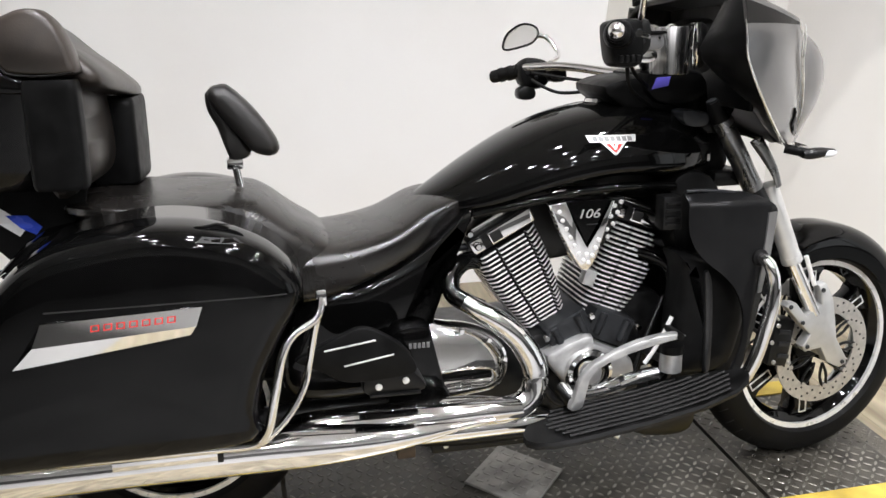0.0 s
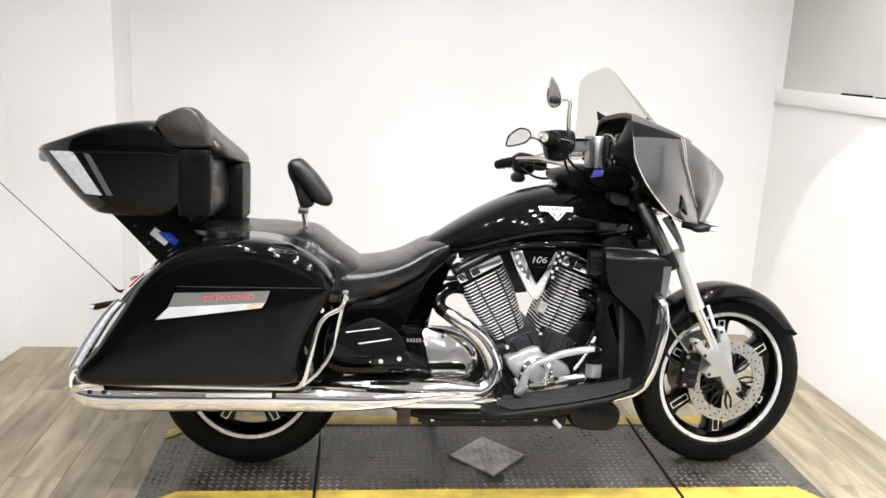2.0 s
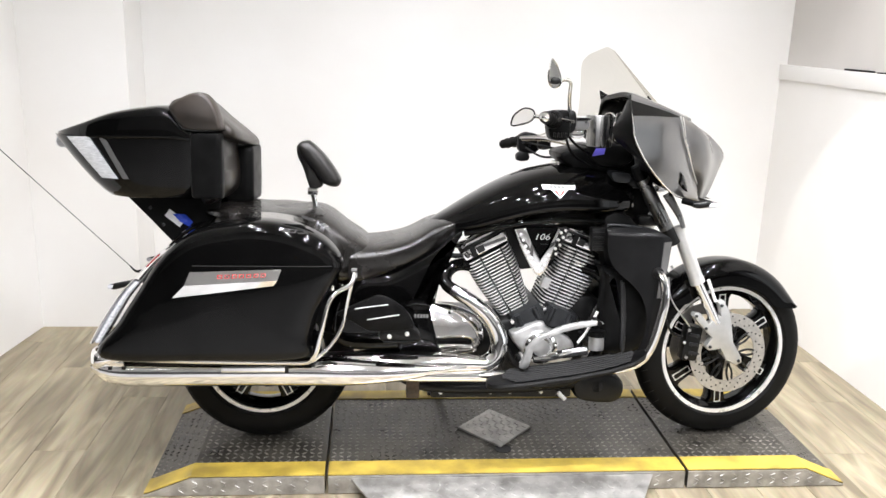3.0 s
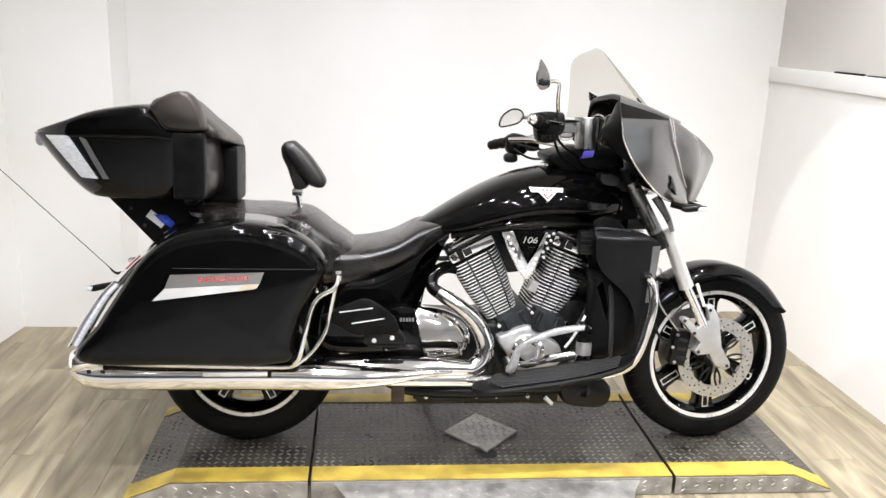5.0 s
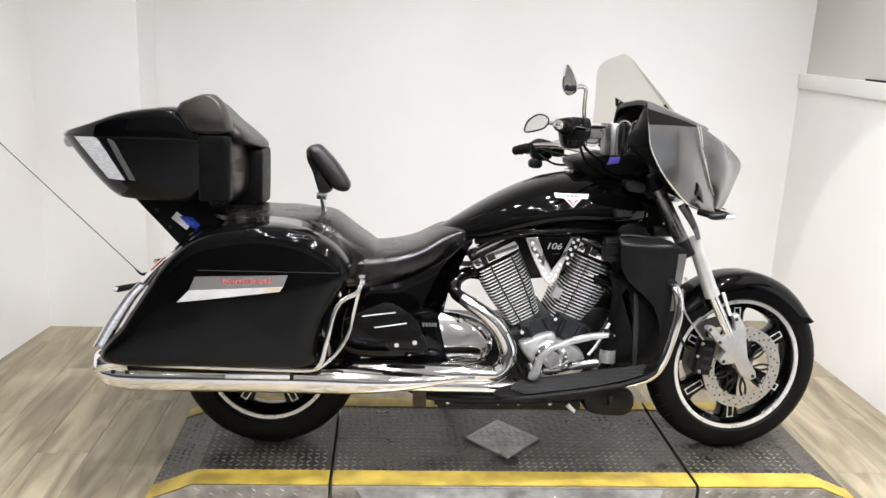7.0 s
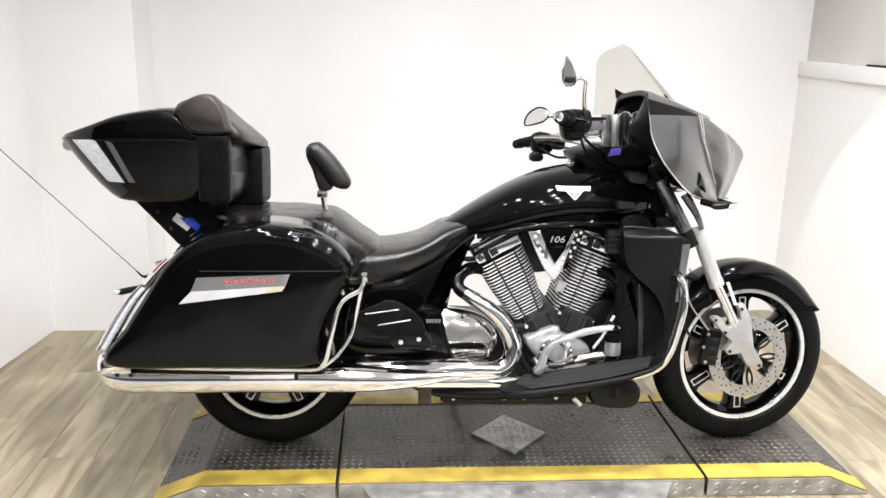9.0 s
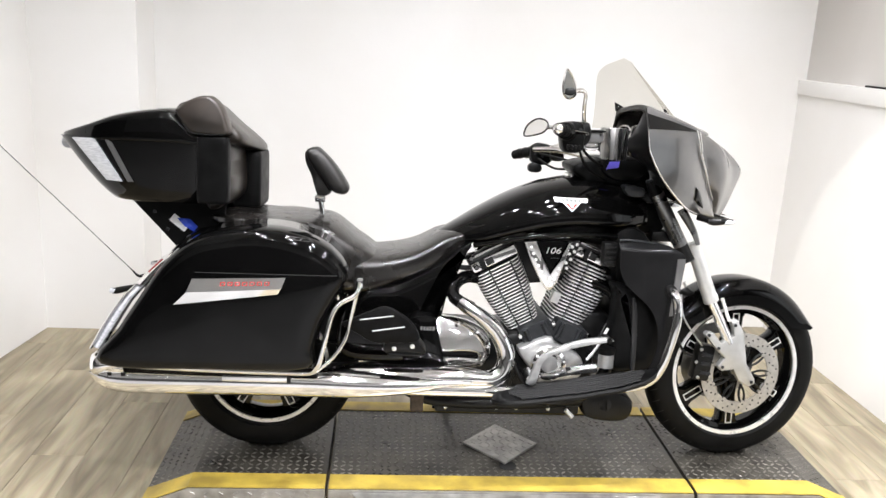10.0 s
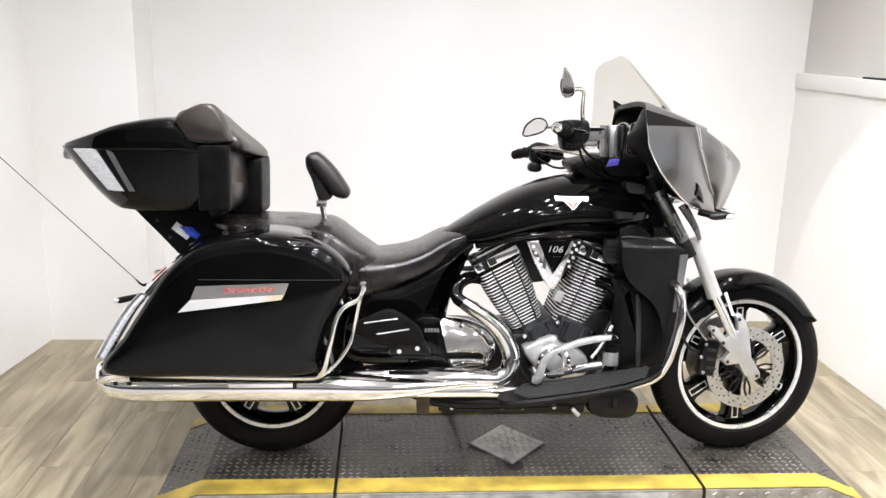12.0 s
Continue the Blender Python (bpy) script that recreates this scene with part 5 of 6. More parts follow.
for s in (-1, 1):
    bm = B()
    oval_loft(bm, [(-0.16, 0.006, 0.346, 0.338), (-0.24, 0.018, 0.351, 0.328), (-0.33, 0.032, 0.357, 0.309), (-0.42, 0.041, 0.364, 0.296), (-0.54, 0.046, 0.373, 0.288), (-0.66, 0.048, 0.380, 0.288), (-0.90, 0.05, 0.382, 0.290), (-1.20, 0.05, 0.384, 0.289), (-1.265, 0.052, 0.388, 0.296), (-1.305, 0.054, 0.395, 0.316), (-1.322, 0.052, 0.397, 0.338)], seg=32, power=2.3, mid=0.5, n=44, y0=s * 0.325)
    m = part("muffler", bm, CHROME, bike, "long chrome muffler with turned-out tip")
    bm = B()
    slab(bm, -0.93, -0.735, s * 0.376, s * 0.3785, 0.347, 0.365, bevel=0.001)
    part("muffler_clamp", bm, CHROME, m)
    bm = B()
    slab(bm, -0.736, -0.725, s * 0.3755, s * 0.3795, 0.343, 0.366, bevel=0.001)
    part("clamp_gap", bm, SLOT, m)
    for x in (-1.225, -1.265):
        bm = B()
        slab(bm, x - 0.006, x + 0.006, s * 0.372, s * 0.3775, 0.356, 0.367, bevel=0.001)
        part("tip_slot", bm, SLOT, m)
for s in (-1, 1):
    # saddlebag guards
    g = bar("bag_guard", [(-0.522, s * 0.40, 0.676), (-0.526, s * 0.415, 0.655), (-0.536, s * 0.42, 0.634), (-0.578, s * 0.435, 0.614), (-0.601, s * 0.445, 0.578), (-0.619, s * 0.450, 0.50), (-0.637, s * 0.445, 0.425), (-0.662, s * 0.43, 0.398), (-0.75, s * 0.42, 0.393), (-1.0, s * 0.415, 0.396), (-1.23, s * 0.41, 0.403), (-1.285, s * 0.40, 0.405)],
            0.0088, CHROME, "chrome tube guard round the saddlebag", seg=14, n=72)
    bar("guard_brace", [(-0.526, s * 0.41, 0.655), (-0.538, s * 0.40, 0.60), (-0.550, s * 0.395, 0.54), (-0.563, s * 0.40, 0.492), (-0.598, s * 0.415, 0.44), (-0.645, s * 0.43, 0.402)], 0.0074, CHROME, parent=g, n=30)
    bm = B()
    slab(bm, -0.532, -0.512, s * 0.392, s * 0.412, 0.655, 0.684, bevel=0.005)
    part("guard_clamp", bm, CHROME, g)
    bm = B()
    oval_loft(bm, [(-1.312, 0.03, 0.425, 0.37), (-1.297, 0.045, 0.433, 0.362), (-1.265, 0.045, 0.425, 0.38), (-1.23, 0.03, 0.408, 0.385)], seg=18, power=2.4, n=10, y0=s * 0.375)
    part("guard_end", bm, CHROME, g, "chrome guard end")

# ---- foot controls ----
for s in (-1, 1):
    peg = group("passenger_floorboard", "folded black passenger floorboard with bright grip strips")
    bm = B()
    pillow(bm, [(-0.576, 0.531), (-0.560, 0.541), (-0.515, 0.562), (-0.470, 0.582), (-0.448, 0.589), (-0.422, 0.584), (-0.390, 0.566), (-0.360, 0.542), (-0.340, 0.512), (-0.340, 0.484), (-0.415, 0.475), (-0.478, 0.477), (-0.520, 0.500), (-0.556, 0.519)], rounded(s * 0.345, s * 0.366, 0.005), n=70)
    part("board", bm, SATIN, peg)
    for a, b in (((-0.519, 0.548), (-0.417, 0.562)), ((-0.481, 0.513), (-0.381, 0.529))):
        bm = B()
        tube(bm, [(a[0], s * 0.3665, a[1]), (b[0], s * 0.3665, b[1])], 0.0021, seg=8)
        part("grip_strip", bm, CAST, peg)
    bm = B()
    pillow(bm, [(-0.435, 0.475), (-0.37, 0.50), (-0.338, 0.48), (-0.315, 0.437), (-0.43, 0.435)], rounded(s * 0.27, s * 0.345, 0.006), n=30)
    part("bracket", bm, ENGINE_BLACK, peg)
    for x, z in ((-0.411, 0.453), (-0.355, 0.462)):
        bolt(peg, x, s * 0.346, z, 0.0075, BRIGHT, s=s)
    bm = B()
    slab(bm, -0.43, -0.325, s * 0.30, s * 0.352, 0.432, 0.438, bevel=0.002)
    part("ledge", bm, ENGINE_BLACK, peg)

    fb = group("rider_floorboard", "long black rider floorboard with rubber ribs")
    y0, y1 = s * 0.245, s * 0.395
    bm = B()
    rings = []
    for x, z, a, b in ((-0.095, 0.300, 0.325, 0.352), (-0.08, 0.302, 0.30, 0.372), (-0.045, 0.307, 0.268, 0.388), (0.0, 0.313, 0.252, 0.394), (0.05, 0.320, 0.245, 0.396), (0.18, 0.338, 0.243, 0.396), (0.30, 0.360, 0.25, 0.394), (0.38, 0.384, 0.29, 0.388), (0.412, 0.400, 0.325, 0.376), (0.422, 0.406, 0.335, 0.362)):
        rings.append([(x, s * a, z), (x, s * b, z - 0.003), (x, s * (b + 0.004), z - 0.010), (x, s * b, z - 0.019), (x, s * a, z - 0.016)])
    skin(bm, rings)
    part("board", bm, TREAD, fb, crease=30)
    for k in range(8):
        y = s * (0.260 + k * 0.0176)
        e = 0.035 * abs(k - 3.5) / 3.5
        bm = B()
        tube(bm, [(-0.045 + e, y, 0.3085 + e * 0.14), (0.08, y, 0.3255), (0.20, y, 0.3425), (0.30, y, 0.3635), (0.395 - e * 0.9 - max(0, 0.07 - 0.025 * k), y, 0.394 - e * 0.3 - max(0, 0.025 - 0.009 * k))], 0.0036, seg=6, n=14, flat=1.4)
        part("rib", bm, TREAD, fb)

pedal = plate("brake_pedal", [(0.283, 0.492), (0.290, 0.482), (0.25, 0.475), (0.207, 0.467), (0.16, 0.456), (0.115, 0.442), (0.082, 0.424), (0.064, 0.404), (0.056, 0.37), (0.045, 0.335), (0.018, 0.335), (0.030, 0.37), (0.044, 0.408), (0.070, 0.438), (0.105, 0.455), (0.15, 0.474), (0.206, 0.488), (0.25, 0.493)], -0.312, -0.288, 0.007, CAST, "silver cast brake pedal", n=60)
bolt(pedal, 0.280, -0.312, 0.486, 0.005, ENGINE_BLACK)
bar("pedal_pad", [(0.276, -0.316, 0.486), (0.276, -0.24, 0.486)], 0.009, RUBBER, "black rubber pedal pad", parent=pedal, seg=12)
bar("pedal_rod", [(0.07, -0.27, 0.352), (0.13, -0.265, 0.356), (0.2, -0.26, 0.372)], 0.009, CHROME, parent=pedal)
bar("pedal_pivot", [(0.035, -0.22, 0.345), (0.035, -0.300, 0.345)], 0.019, CHROME, parent=pedal, seg=18)
bar("pedal_strut", [(0.222, -0.25, 0.403), (0.254, -0.25, 0.448), (0.285, -0.25, 0.512)], 0.005, BRIGHT, parent=pedal)
bar("pedal_link", [(0.10, -0.25, 0.345), (0.155, -0.27, 0.372)], 0.013, CHROME, parent=pedal)
res = group("brake_reservoir", "small grey brake reservoir with black cap")
bar("cup", [(0.283, -0.26, 0.385), (0.283, -0.26, 0.43)], 0.026, CAST, parent=res, seg=20)
bar("cap", [(0.283, -0.26, 0.43), (0.283, -0.26, 0.45)], 0.0285, SATIN, parent=res, seg=20)

bar("reservoir_arm", [(0.283, -0.25, 0.40), (0.27, -0.19, 0.40), (0.25, -0.11, 0.41)], 0.010, ENGINE_BLACK, parent=res)
bar("master_body", [(0.17, -0.25, 0.365), (0.255, -0.25, 0.378)], 0.016, COVER, "silver brake master cylinder", parent=res, seg=14)
bar("master_boot", [(0.14, -0.25, 0.362), (0.172, -0.25, 0.366)], 0.012, RUBBER, parent=res, seg=12)
plate("lower_casing", [(0.18, 0.34), (0.19, 0.50), (0.31, 0.53), (0.36, 0.45), (0.35, 0.34)], -0.105, 0.10, 0.02, ENGINE_BLACK, "black lower engine casing", engine)

bar("cover_ring", [(0.318 + 0.019 * math.cos(a), -0.136, 0.253 + 0.014 * math.sin(a)) for a in [k * math.pi / 8 for k in range(17)]], 0.004, CAST, parent=engine, seg=8, n=40)

# ---- lower fairings and highway bars ----
PANEL_ROWS = [(0.803, 0.300, 0.42), (0.799, 0.298, 0.445), (0.788, 0.298, 0.468), (0.770, 0.298, 0.500), (0.758, 0.298, 0.509), (0.726, 0.300, 0.507), (0.70, 0.306, 0.504), (0.67, 0.321, 0.501), (0.655, 0.334, 0.499), (0.64, 0.350, 0.496), (0.625, 0.369, 0.492),
              (0.608, 0.387, 0.488), (0.588, 0.406, 0.485), (0.562, 0.421, 0.482), (0.53, 0.432, 0.477), (0.49, 0.437, 0.471), (0.45, 0.434, 0.458), (0.415, 0.424, 0.447), (0.385, 0.412, 0.435)]
for s in (-1, 1):
    lf = group("lower_fairing", "charcoal satin lower leg fairing")
    bm = B()
    rows = []
    zk = [r[0] for r in PANEL_ROWS[::-1]]
    for z in np.linspace(PANEL_ROWS[0][0], PANEL_ROWS[-1][0], 52):
        xr, xf = (smooth_value(zk, [r[k] for r in PANEL_ROWS[::-1]], z) for k in (1, 2))
        xc, xb = 0.376 + 0.04 * max(0, 0.76 - z), 0.474 - 0.09 * max(0, 0.76 - z)
        row = []
        for x in [xr + (xf - xr) * i / 16 for i in range(17)]:
            y = 0.304 - 0.5 * max(0, xc - x) ** 1.15 - 0.42 * max(0, x - xb) - 3.2 * max(0, z - 0.778) ** 1.25
            row.append((x, s * y, z))
        rows.append(row)
    skin(bm, rows, closed=False, caps=False)
    bmesh.ops.recalc_face_normals(bm, faces=bm.faces)
    bmesh.ops.solidify(bm, geom=list(bm.faces), thickness=0.008)
    part("shell", bm, CHARCOAL, lf, crease=50)
    # lighter facet along the leading edge
    bm = B()
    rows = []
    for z, a, b in ((0.757, 0.477, 0.508), (0.72, 0.476, 0.5055), (0.69, 0.474, 0.5025), (0.66, 0.472, 0.499), (0.63, 0.470, 0.492), (0.60, 0.468, 0.486), (0.57, 0.466, 0.480)):
        xb = 0.474 - 0.09 * max(0, 0.76 - z)
        rows.append([(x, s * (0.3075 - 0.42 * max(0, x - xb) - d), z) for d, x in ((0.004, a), (0, a + 0.001), (0, (a + b) / 2), (0, b - 0.001), (0.004, b))])
    skin(bm, rows, closed=False, caps=False)
    part("front_band", bm, BAND, lf, "satin grey leading edge")
    # black inner body behind the sweeping lower edge
    bm = B()
    pillow(bm, [(0.292, 0.66), (0.36, 0.645), (0.44, 0.61), (0.472, 0.52), (0.458, 0.43), (0.43, 0.375), (0.36, 0.362), (0.302, 0.378), (0.298, 0.472), (0.303, 0.547), (0.305, 0.62)],
           [(s * 0.17, 0.004), (s * 0.18, 0.0), (s * 0.240, 0.0), (s * 0.252, 0.006), (s * 0.259, 0.02), (s * 0.262, 0.05)], n=48)
    part("inner_body", bm, SATIN, lf, "dull black inner body", crease=60)
    bm = B()
    pillow(bm, [(0.352, 0.618), (0.360, 0.620), (0.370, 0.585), (0.377, 0.50), (0.378, 0.384), (0.366, 0.380), (0.361, 0.47), (0.356, 0.56)], rounded(s * 0.25, s * 0.272, 0.004), n=40)
    part("vent_vane", bm, GREY_SATIN, lf, "satin grey vent vane")
    bar("top_edge", [(0.30, s * 0.258, 0.804), (0.33, s * 0.262, 0.806), (0.385, s * 0.272, 0.803), (0.44, s * 0.272, 0.793), (0.474, s * 0.268, 0.782)], 0.004, GUNMETAL, parent=lf, seg=6)
    bar("highway_bar", [(0.462, s * 0.29, 0.655), (0.467, s * 0.335, 0.648), (0.477, s * 0.345, 0.605), (0.475, s * 0.348, 0.554), (0.462, s * 0.345, 0.485), (0.445, s * 0.342, 0.422), (0.421, s * 0.335, 0.373), (0.38, s * 0.322, 0.342), (0.31, s * 0.30, 0.320)], [0.0115, 0.0145, 0.0155, 0.0155, 0.0155, 0.0145, 0.013], CHROME, "chrome highway crash bar", seg=16, n=54)
    bm = B()
    spun(bm, [(s * 0.296, 0.0), (s * 0.296, 0.019), (s * 0.309, 0.019), (s * 0.312, 0.014), (s * 0.312, 0)], seg=20, c=(0.463, 0.655))
    part("bar_grommet", bm, RUBBER, lf, "black rubber grommet")
    bm = B()
    slab(bm, 0.254, 0.299, s * 0.20, s * 0.245, 0.716, 0.792, bevel=0.005)
    reg = part("regulator_box", bm, ENGINE_BLACK, lf, "ribbed black electrical box")
    for k in range(4):
        bm = B()
        slab(bm, 0.259, 0.294, s * 0.244, s * 0.250, 0.726 + 0.016 * k, 0.732 + 0.016 * k, bevel=0.0015)
        part("box_rib", bm, ENGINE_BLACK, reg)
plate("cooler_panel", [(0.30, 0.80), (0.42, 0.80), (0.46, 0.5), (0.40, 0.32), (0.33, 0.32), (0.35, 0.5)], -0.185, 0.185, 0.01, SATIN, "black panel between the lower fairings")

# ---- fork ----
for s in (-1, 1):
    fk = group("fork_leg", "silver and chrome fork leg with alloy caliper mount", pose(0, 0, 0))
    y = s * 0.132
    dx = 0.0 if s < 0 else -0.035
    bar("upper_cover", [(0.447 + dx, y, 0.946), (0.545 + dx, y, 0.777)], 0.0245, FORK_GREY, "satin grey fork cover", parent=fk, seg=24)
    bar("cover_cap", [(0.421 + dx, y, 0.988), (0.434 + dx, y, 0.966), (0.448 + dx, y, 0.943)], [0.015, 0.021, 0.0225], SATIN, parent=fk, seg=20)
    bar("cap_top", [(0.417 + dx, y, 0.992), (0.4195 + dx, y, 0.987)], 0.0125, GUNMETAL, parent=fk, seg=20)
    bar("cover_collar", [(0.542 + dx, y, 0.782), (0.574 + dx, y, 0.725)], [0.0235, 0.026], ENGINE_BLACK, parent=fk, seg=24)
    bar("outer_tube", [(0.585 + dx, y, 0.785), (0.612 + dx, y, 0.720), (0.668 + dx, y, 0.591)], [0.0225, 0.024, 0.0245], ALLOY, "silver painted fork tube", parent=fk, seg=24)
    bar("tube_lip", [(0.663 + dx, y, 0.603), (0.6705 + dx, y, 0.586)], [0.0255, 0.026], ALLOY, parent=fk, seg=24)
    bar("slider", [(0.667 + dx, y, 0.592), (0.748 + dx, y, 0.442)], 0.0175, CHROME, "chrome fork slider", parent=fk, seg=20)
    bar("damper_rod", [(0.706 + dx, y + s * 0.004, 0.598), (0.738 + dx, y + s * 0.004, 0.520)], 0.006, BRIGHT, parent=fk, seg=10)
    bm = B()
    pillow(bm, [(x + dx, z) for x, z in ((0.656, 0.470), (0.663, 0.481), (0.685, 0.478), (0.715, 0.442), (0.758, 0.470), (0.752, 0.500), (0.743, 0.521), (0.765, 0.526), (0.788, 0.488), (0.797, 0.455), (0.812, 0.372), (0.846, 0.318), (0.848, 0.300), (0.829, 0.290), (0.791, 0.308), (0.767, 0.350), (0.724, 0.344), (0.711, 0.360), (0.732, 0.391), (0.703, 0.418))], rounded(y - 0.016, y + 0.016, 0.005), round_it=False)
    cast = part("caliper_mount", bm, MOUNT, fk, "silver alloy caliper mount", crease=30)
    for x, z in ((0.668, 0.470), (0.706, 0.425), (0.726, 0.358), (0.834, 0.307), (0.757, 0.508)):
        bolt(cast, x + dx, y + s * 0.016, z, 0.006, GUNMETAL, s=s)
    bm = B()
    slab(bm, -0.03, 0.03, s * 0.06, s * 0.115, -0.065, 0.065, bevel=0.012, m=pose(0.675 + dx, 0, 0.36, 0, 8, 0))
    cal = part("brake_caliper", bm, ENGINE_BLACK, fk, "black brake caliper")
    for k in range(3):
        bm = B()
        slab(bm, -0.017, 0.017, s * 0.114, s * 0.119, -0.006, 0.006, bevel=0.002, m=pose(0.68 + dx, 0, 0.325 + 0.033 * k, 0, 8, 0))
        part("caliper_rib", bm, GUNMETAL, cal)
    for x, z in ((0.66, 0.41), (0.655, 0.31), (0.70, 0.305), (0.645, 0.365)):
        bolt(cal, x + dx, s * 0.115, z, 0.006, CAST, s=s)
    bar("brake_line", [(0.575 + dx, s * 0.10, 0.60), (0.585 + dx, s * 0.115, 0.525), (0.63 + dx, s * 0.12, 0.46), (0.66 + dx, s * 0.115, 0.425)], 0.003, CAST if s < 0 else ENGINE_BLACK, parent=fk, seg=8)
    bar("brake_line", [(0.56 + dx, s * 0.09, 0.58), (0.565 + dx, s * 0.10, 0.48), (0.60 + dx, s * 0.10, 0.40), (0.64 + dx, s * 0.10, 0.38)], 0.005, ENGINE_BLACK, parent=fk, seg=8)
bm = B()
rod(bm, (FRONT[0] + 0.01, -0.14, FRONT[1]), (FRONT[0] - 0.02, 0.14, FRONT[1]), 0.014)
part("front_axle", bm, BRIGHT, bike)
for z0, x0 in ((0.93, 0.44), (0.80, 0.51)):
    bm = B()
    slab(bm, x0 - 0.06, x0 + 0.04, -0.115, 0.115, z0 - 0.018, z0 + 0.018, bevel=0.01)
    part("fork_yoke", bm, ENGINE_BLACK, bike, "black fork yoke")

# ---- fairing ----
fairing = group("fairing", "dark metallic fork-mounted front fairing with chrome trim")


def mirror_y(q):
    """Across the fairing's own middle, which points a little to one side with the bars; the far half lies closer in."""
    c, n = math.cos(math.radians(7.8)), math.sin(math.radians(7.8))
    x, y = q[0] - 0.40, q[1]
    a, b = x * c - y * n, -x * n - y * c
    return (0.40 + a * c + b * n, max(-0.06, (-a * n + b * c) * 0.76), q[2])


REAR_EDGE = [(0.299, -0.435, 1.207), (0.306, -0.435, 1.170), (0.312, -0.435, 1.132), (0.321, -0.43, 1.095), (0.363, -0.412, 1.028), (0.432, -0.36, 0.961), (0.51, -0.285, 0.910), (0.633, -0.13, 0.873)]
CREASE = [(0.482, -0.347, 1.162), (0.492, -0.340, 1.139), (0.503, -0.327, 1.115), (0.514, -0.311, 1.09), (0.545, -0.277, 1.04), (0.580, -0.232, 0.985), (0.627, -0.158, 0.937), (0.675, -0.075, 0.868)]
NOSE_SIDE = [(0.578, -0.20, 1.146), (0.637, -0.157, 1.112), (0.672, -0.14, 1.08), (0.692, -0.135, 1.045), (0.699, -0.13, 1.0), (0.696, -0.11, 0.955), (0.692, -0.085, 0.91), (0.687, -0.055, 0.864)]
NOSE = [(0.63, -0.03, 1.14), (0.69, -0.04, 1.108), (0.732, -0.047, 1.072), (0.760, -0.052, 1.033), (0.752, -0.048, 0.990), (0.738, -0.045, 0.945), (0.722, -0.043, 0.90), (0.702, -0.04, 0.860)]
MID_EDGE = [((a[0] + b[0]) / 2 + 0.006, (a[1] + b[1]) / 2 - 0.014 * min(1, 0.2 + k / 3), (a[2] + b[2]) / 2) for k, (a, b) in enumerate(zip(REAR_EDGE, CREASE))]
LOBE = [((a[0] + b[0]) / 2 + 0.7 * o, (a[1] + b[1]) / 2 - 0.7 * o, (a[2] + b[2]) / 2) for a, b, o in zip(CREASE, NOSE_SIDE, (0.0, 0.018, 0.028, 0.030, 0.026, 0.018, 0.010, 0.0))]
curves = [spline(c, 26) for c in (REAR_EDGE, MID_EDGE, CREASE, LOBE, NOSE_SIDE, NOSE)]
curves += [[Vector(mirror_y(q)) for q in c] for c in curves[-2::-1]]
grid = []
for row in zip(*curves):
    grid.append(spline(row[:3], 9)[:-1] + spline(row[2:9], 25)[:-1] + spline(row[8:], 9))
bm = B()
skin(bm, grid, closed=False, caps=False)
bmesh.ops.recalc_face_normals(bm, faces=bm.faces)
bmesh.ops.solidify(bm, geom=list(bm.faces), thickness=0.006)
fairing_tree = bm.copy()
part("shell", bm, SHEEN, fairing, crease=28)
fairing_side = on_side(fairing_tree)
# black band under the top edge, wide at the rear corner
bm = B()
rings = []
for k in range(9):
    deep = 0.25 + 1.6 * (1 - k / 8) ** 0.8
    ring = []
    for q in range(5):
        r = deep * q / 4
        v = grid[int(r)][k].lerp(grid[int(r) + 1][k], r - int(r))
        ring.append((v.x - 0.0005, v.y - 0.0022, v.z + 0.0005))
    rings.append(ring)
skin(bm, rings, closed=False, caps=False)
part("top_band", bm, GLOSS, fairing, "gloss black band under the top edge")
# top deck from the cockpit rim forward to the shell
RIM = spline([(0.307, -0.405, 1.222), (0.326, -0.30, 1.228), (0.341, -0.187, 1.232), (0.359, 0.0, 1.226), (0.380, 0.14, 1.222), (0.398, 0.24, 1.214), (0.409, 0.305, 1.192), (0.414, 0.34, 1.160)], len(grid[0]))
bm = B()
rings = []
for a, b in zip(grid[0], RIM):
    up = Vector((0, 0, 0.010))
    rings.append([a - up * 0.4, a + up * 0.7, a.lerp(b, 0.04) + up, a.lerp(b, 0.35) + up * 1.3, a.lerp(b, 0.7) + up * 1.2, b + up * 0.2, b - up * 0.6 + Vector((0.004, 0, 0))])
skin(bm, rings, closed=False, caps=False)
bmesh.ops.recalc_face_normals(bm, faces=bm.faces)
bmesh.ops.solidify(bm, geom=list(bm.faces), thickness=0.004)
part("top_deck", bm, SHEEN, fairing, "dark metallic top of the fairing")
bar("rim_lip", [q + Vector((0.004, 0, -0.004)) for q in RIM[::4]] + [RIM[-1] + Vector((0.004, 0, -0.004))], 0.008, SATIN, "satin black cockpit rim", parent=fairing, seg=10, n=40)
for s in (-1, 1):
    edge = REAR_EDGE if s < 0 else [mirror_y(q) for q in REAR_EDGE]
    bar("edge_trim", [(q[0] - 0.002, q[1], q[2]) for q in edge[1:]], [0.0015, 0.003, 0.0036, 0.0036, 0.003], CHROME, "bright edge trim", parent=fairing, seg=8, n=44)
    # a bright double line where the side folds into the nose
    cr = CREASE if s < 0 else [mirror_y(q) for q in CREASE]
    for off in (0.0, 0.009):
        bar("crease_trim", [(q[0] + 0.003 + off * (1 - k / 6), q[1] + s * 0.0035, q[2] - off * 0.4) for k, q in enumerate(cr[:7])], [0.0010, 0.0016, 0.0018, 0.0016, 0.0008], BRIGHT, "thin bright crease line", parent=fairing, seg=6, n=24)
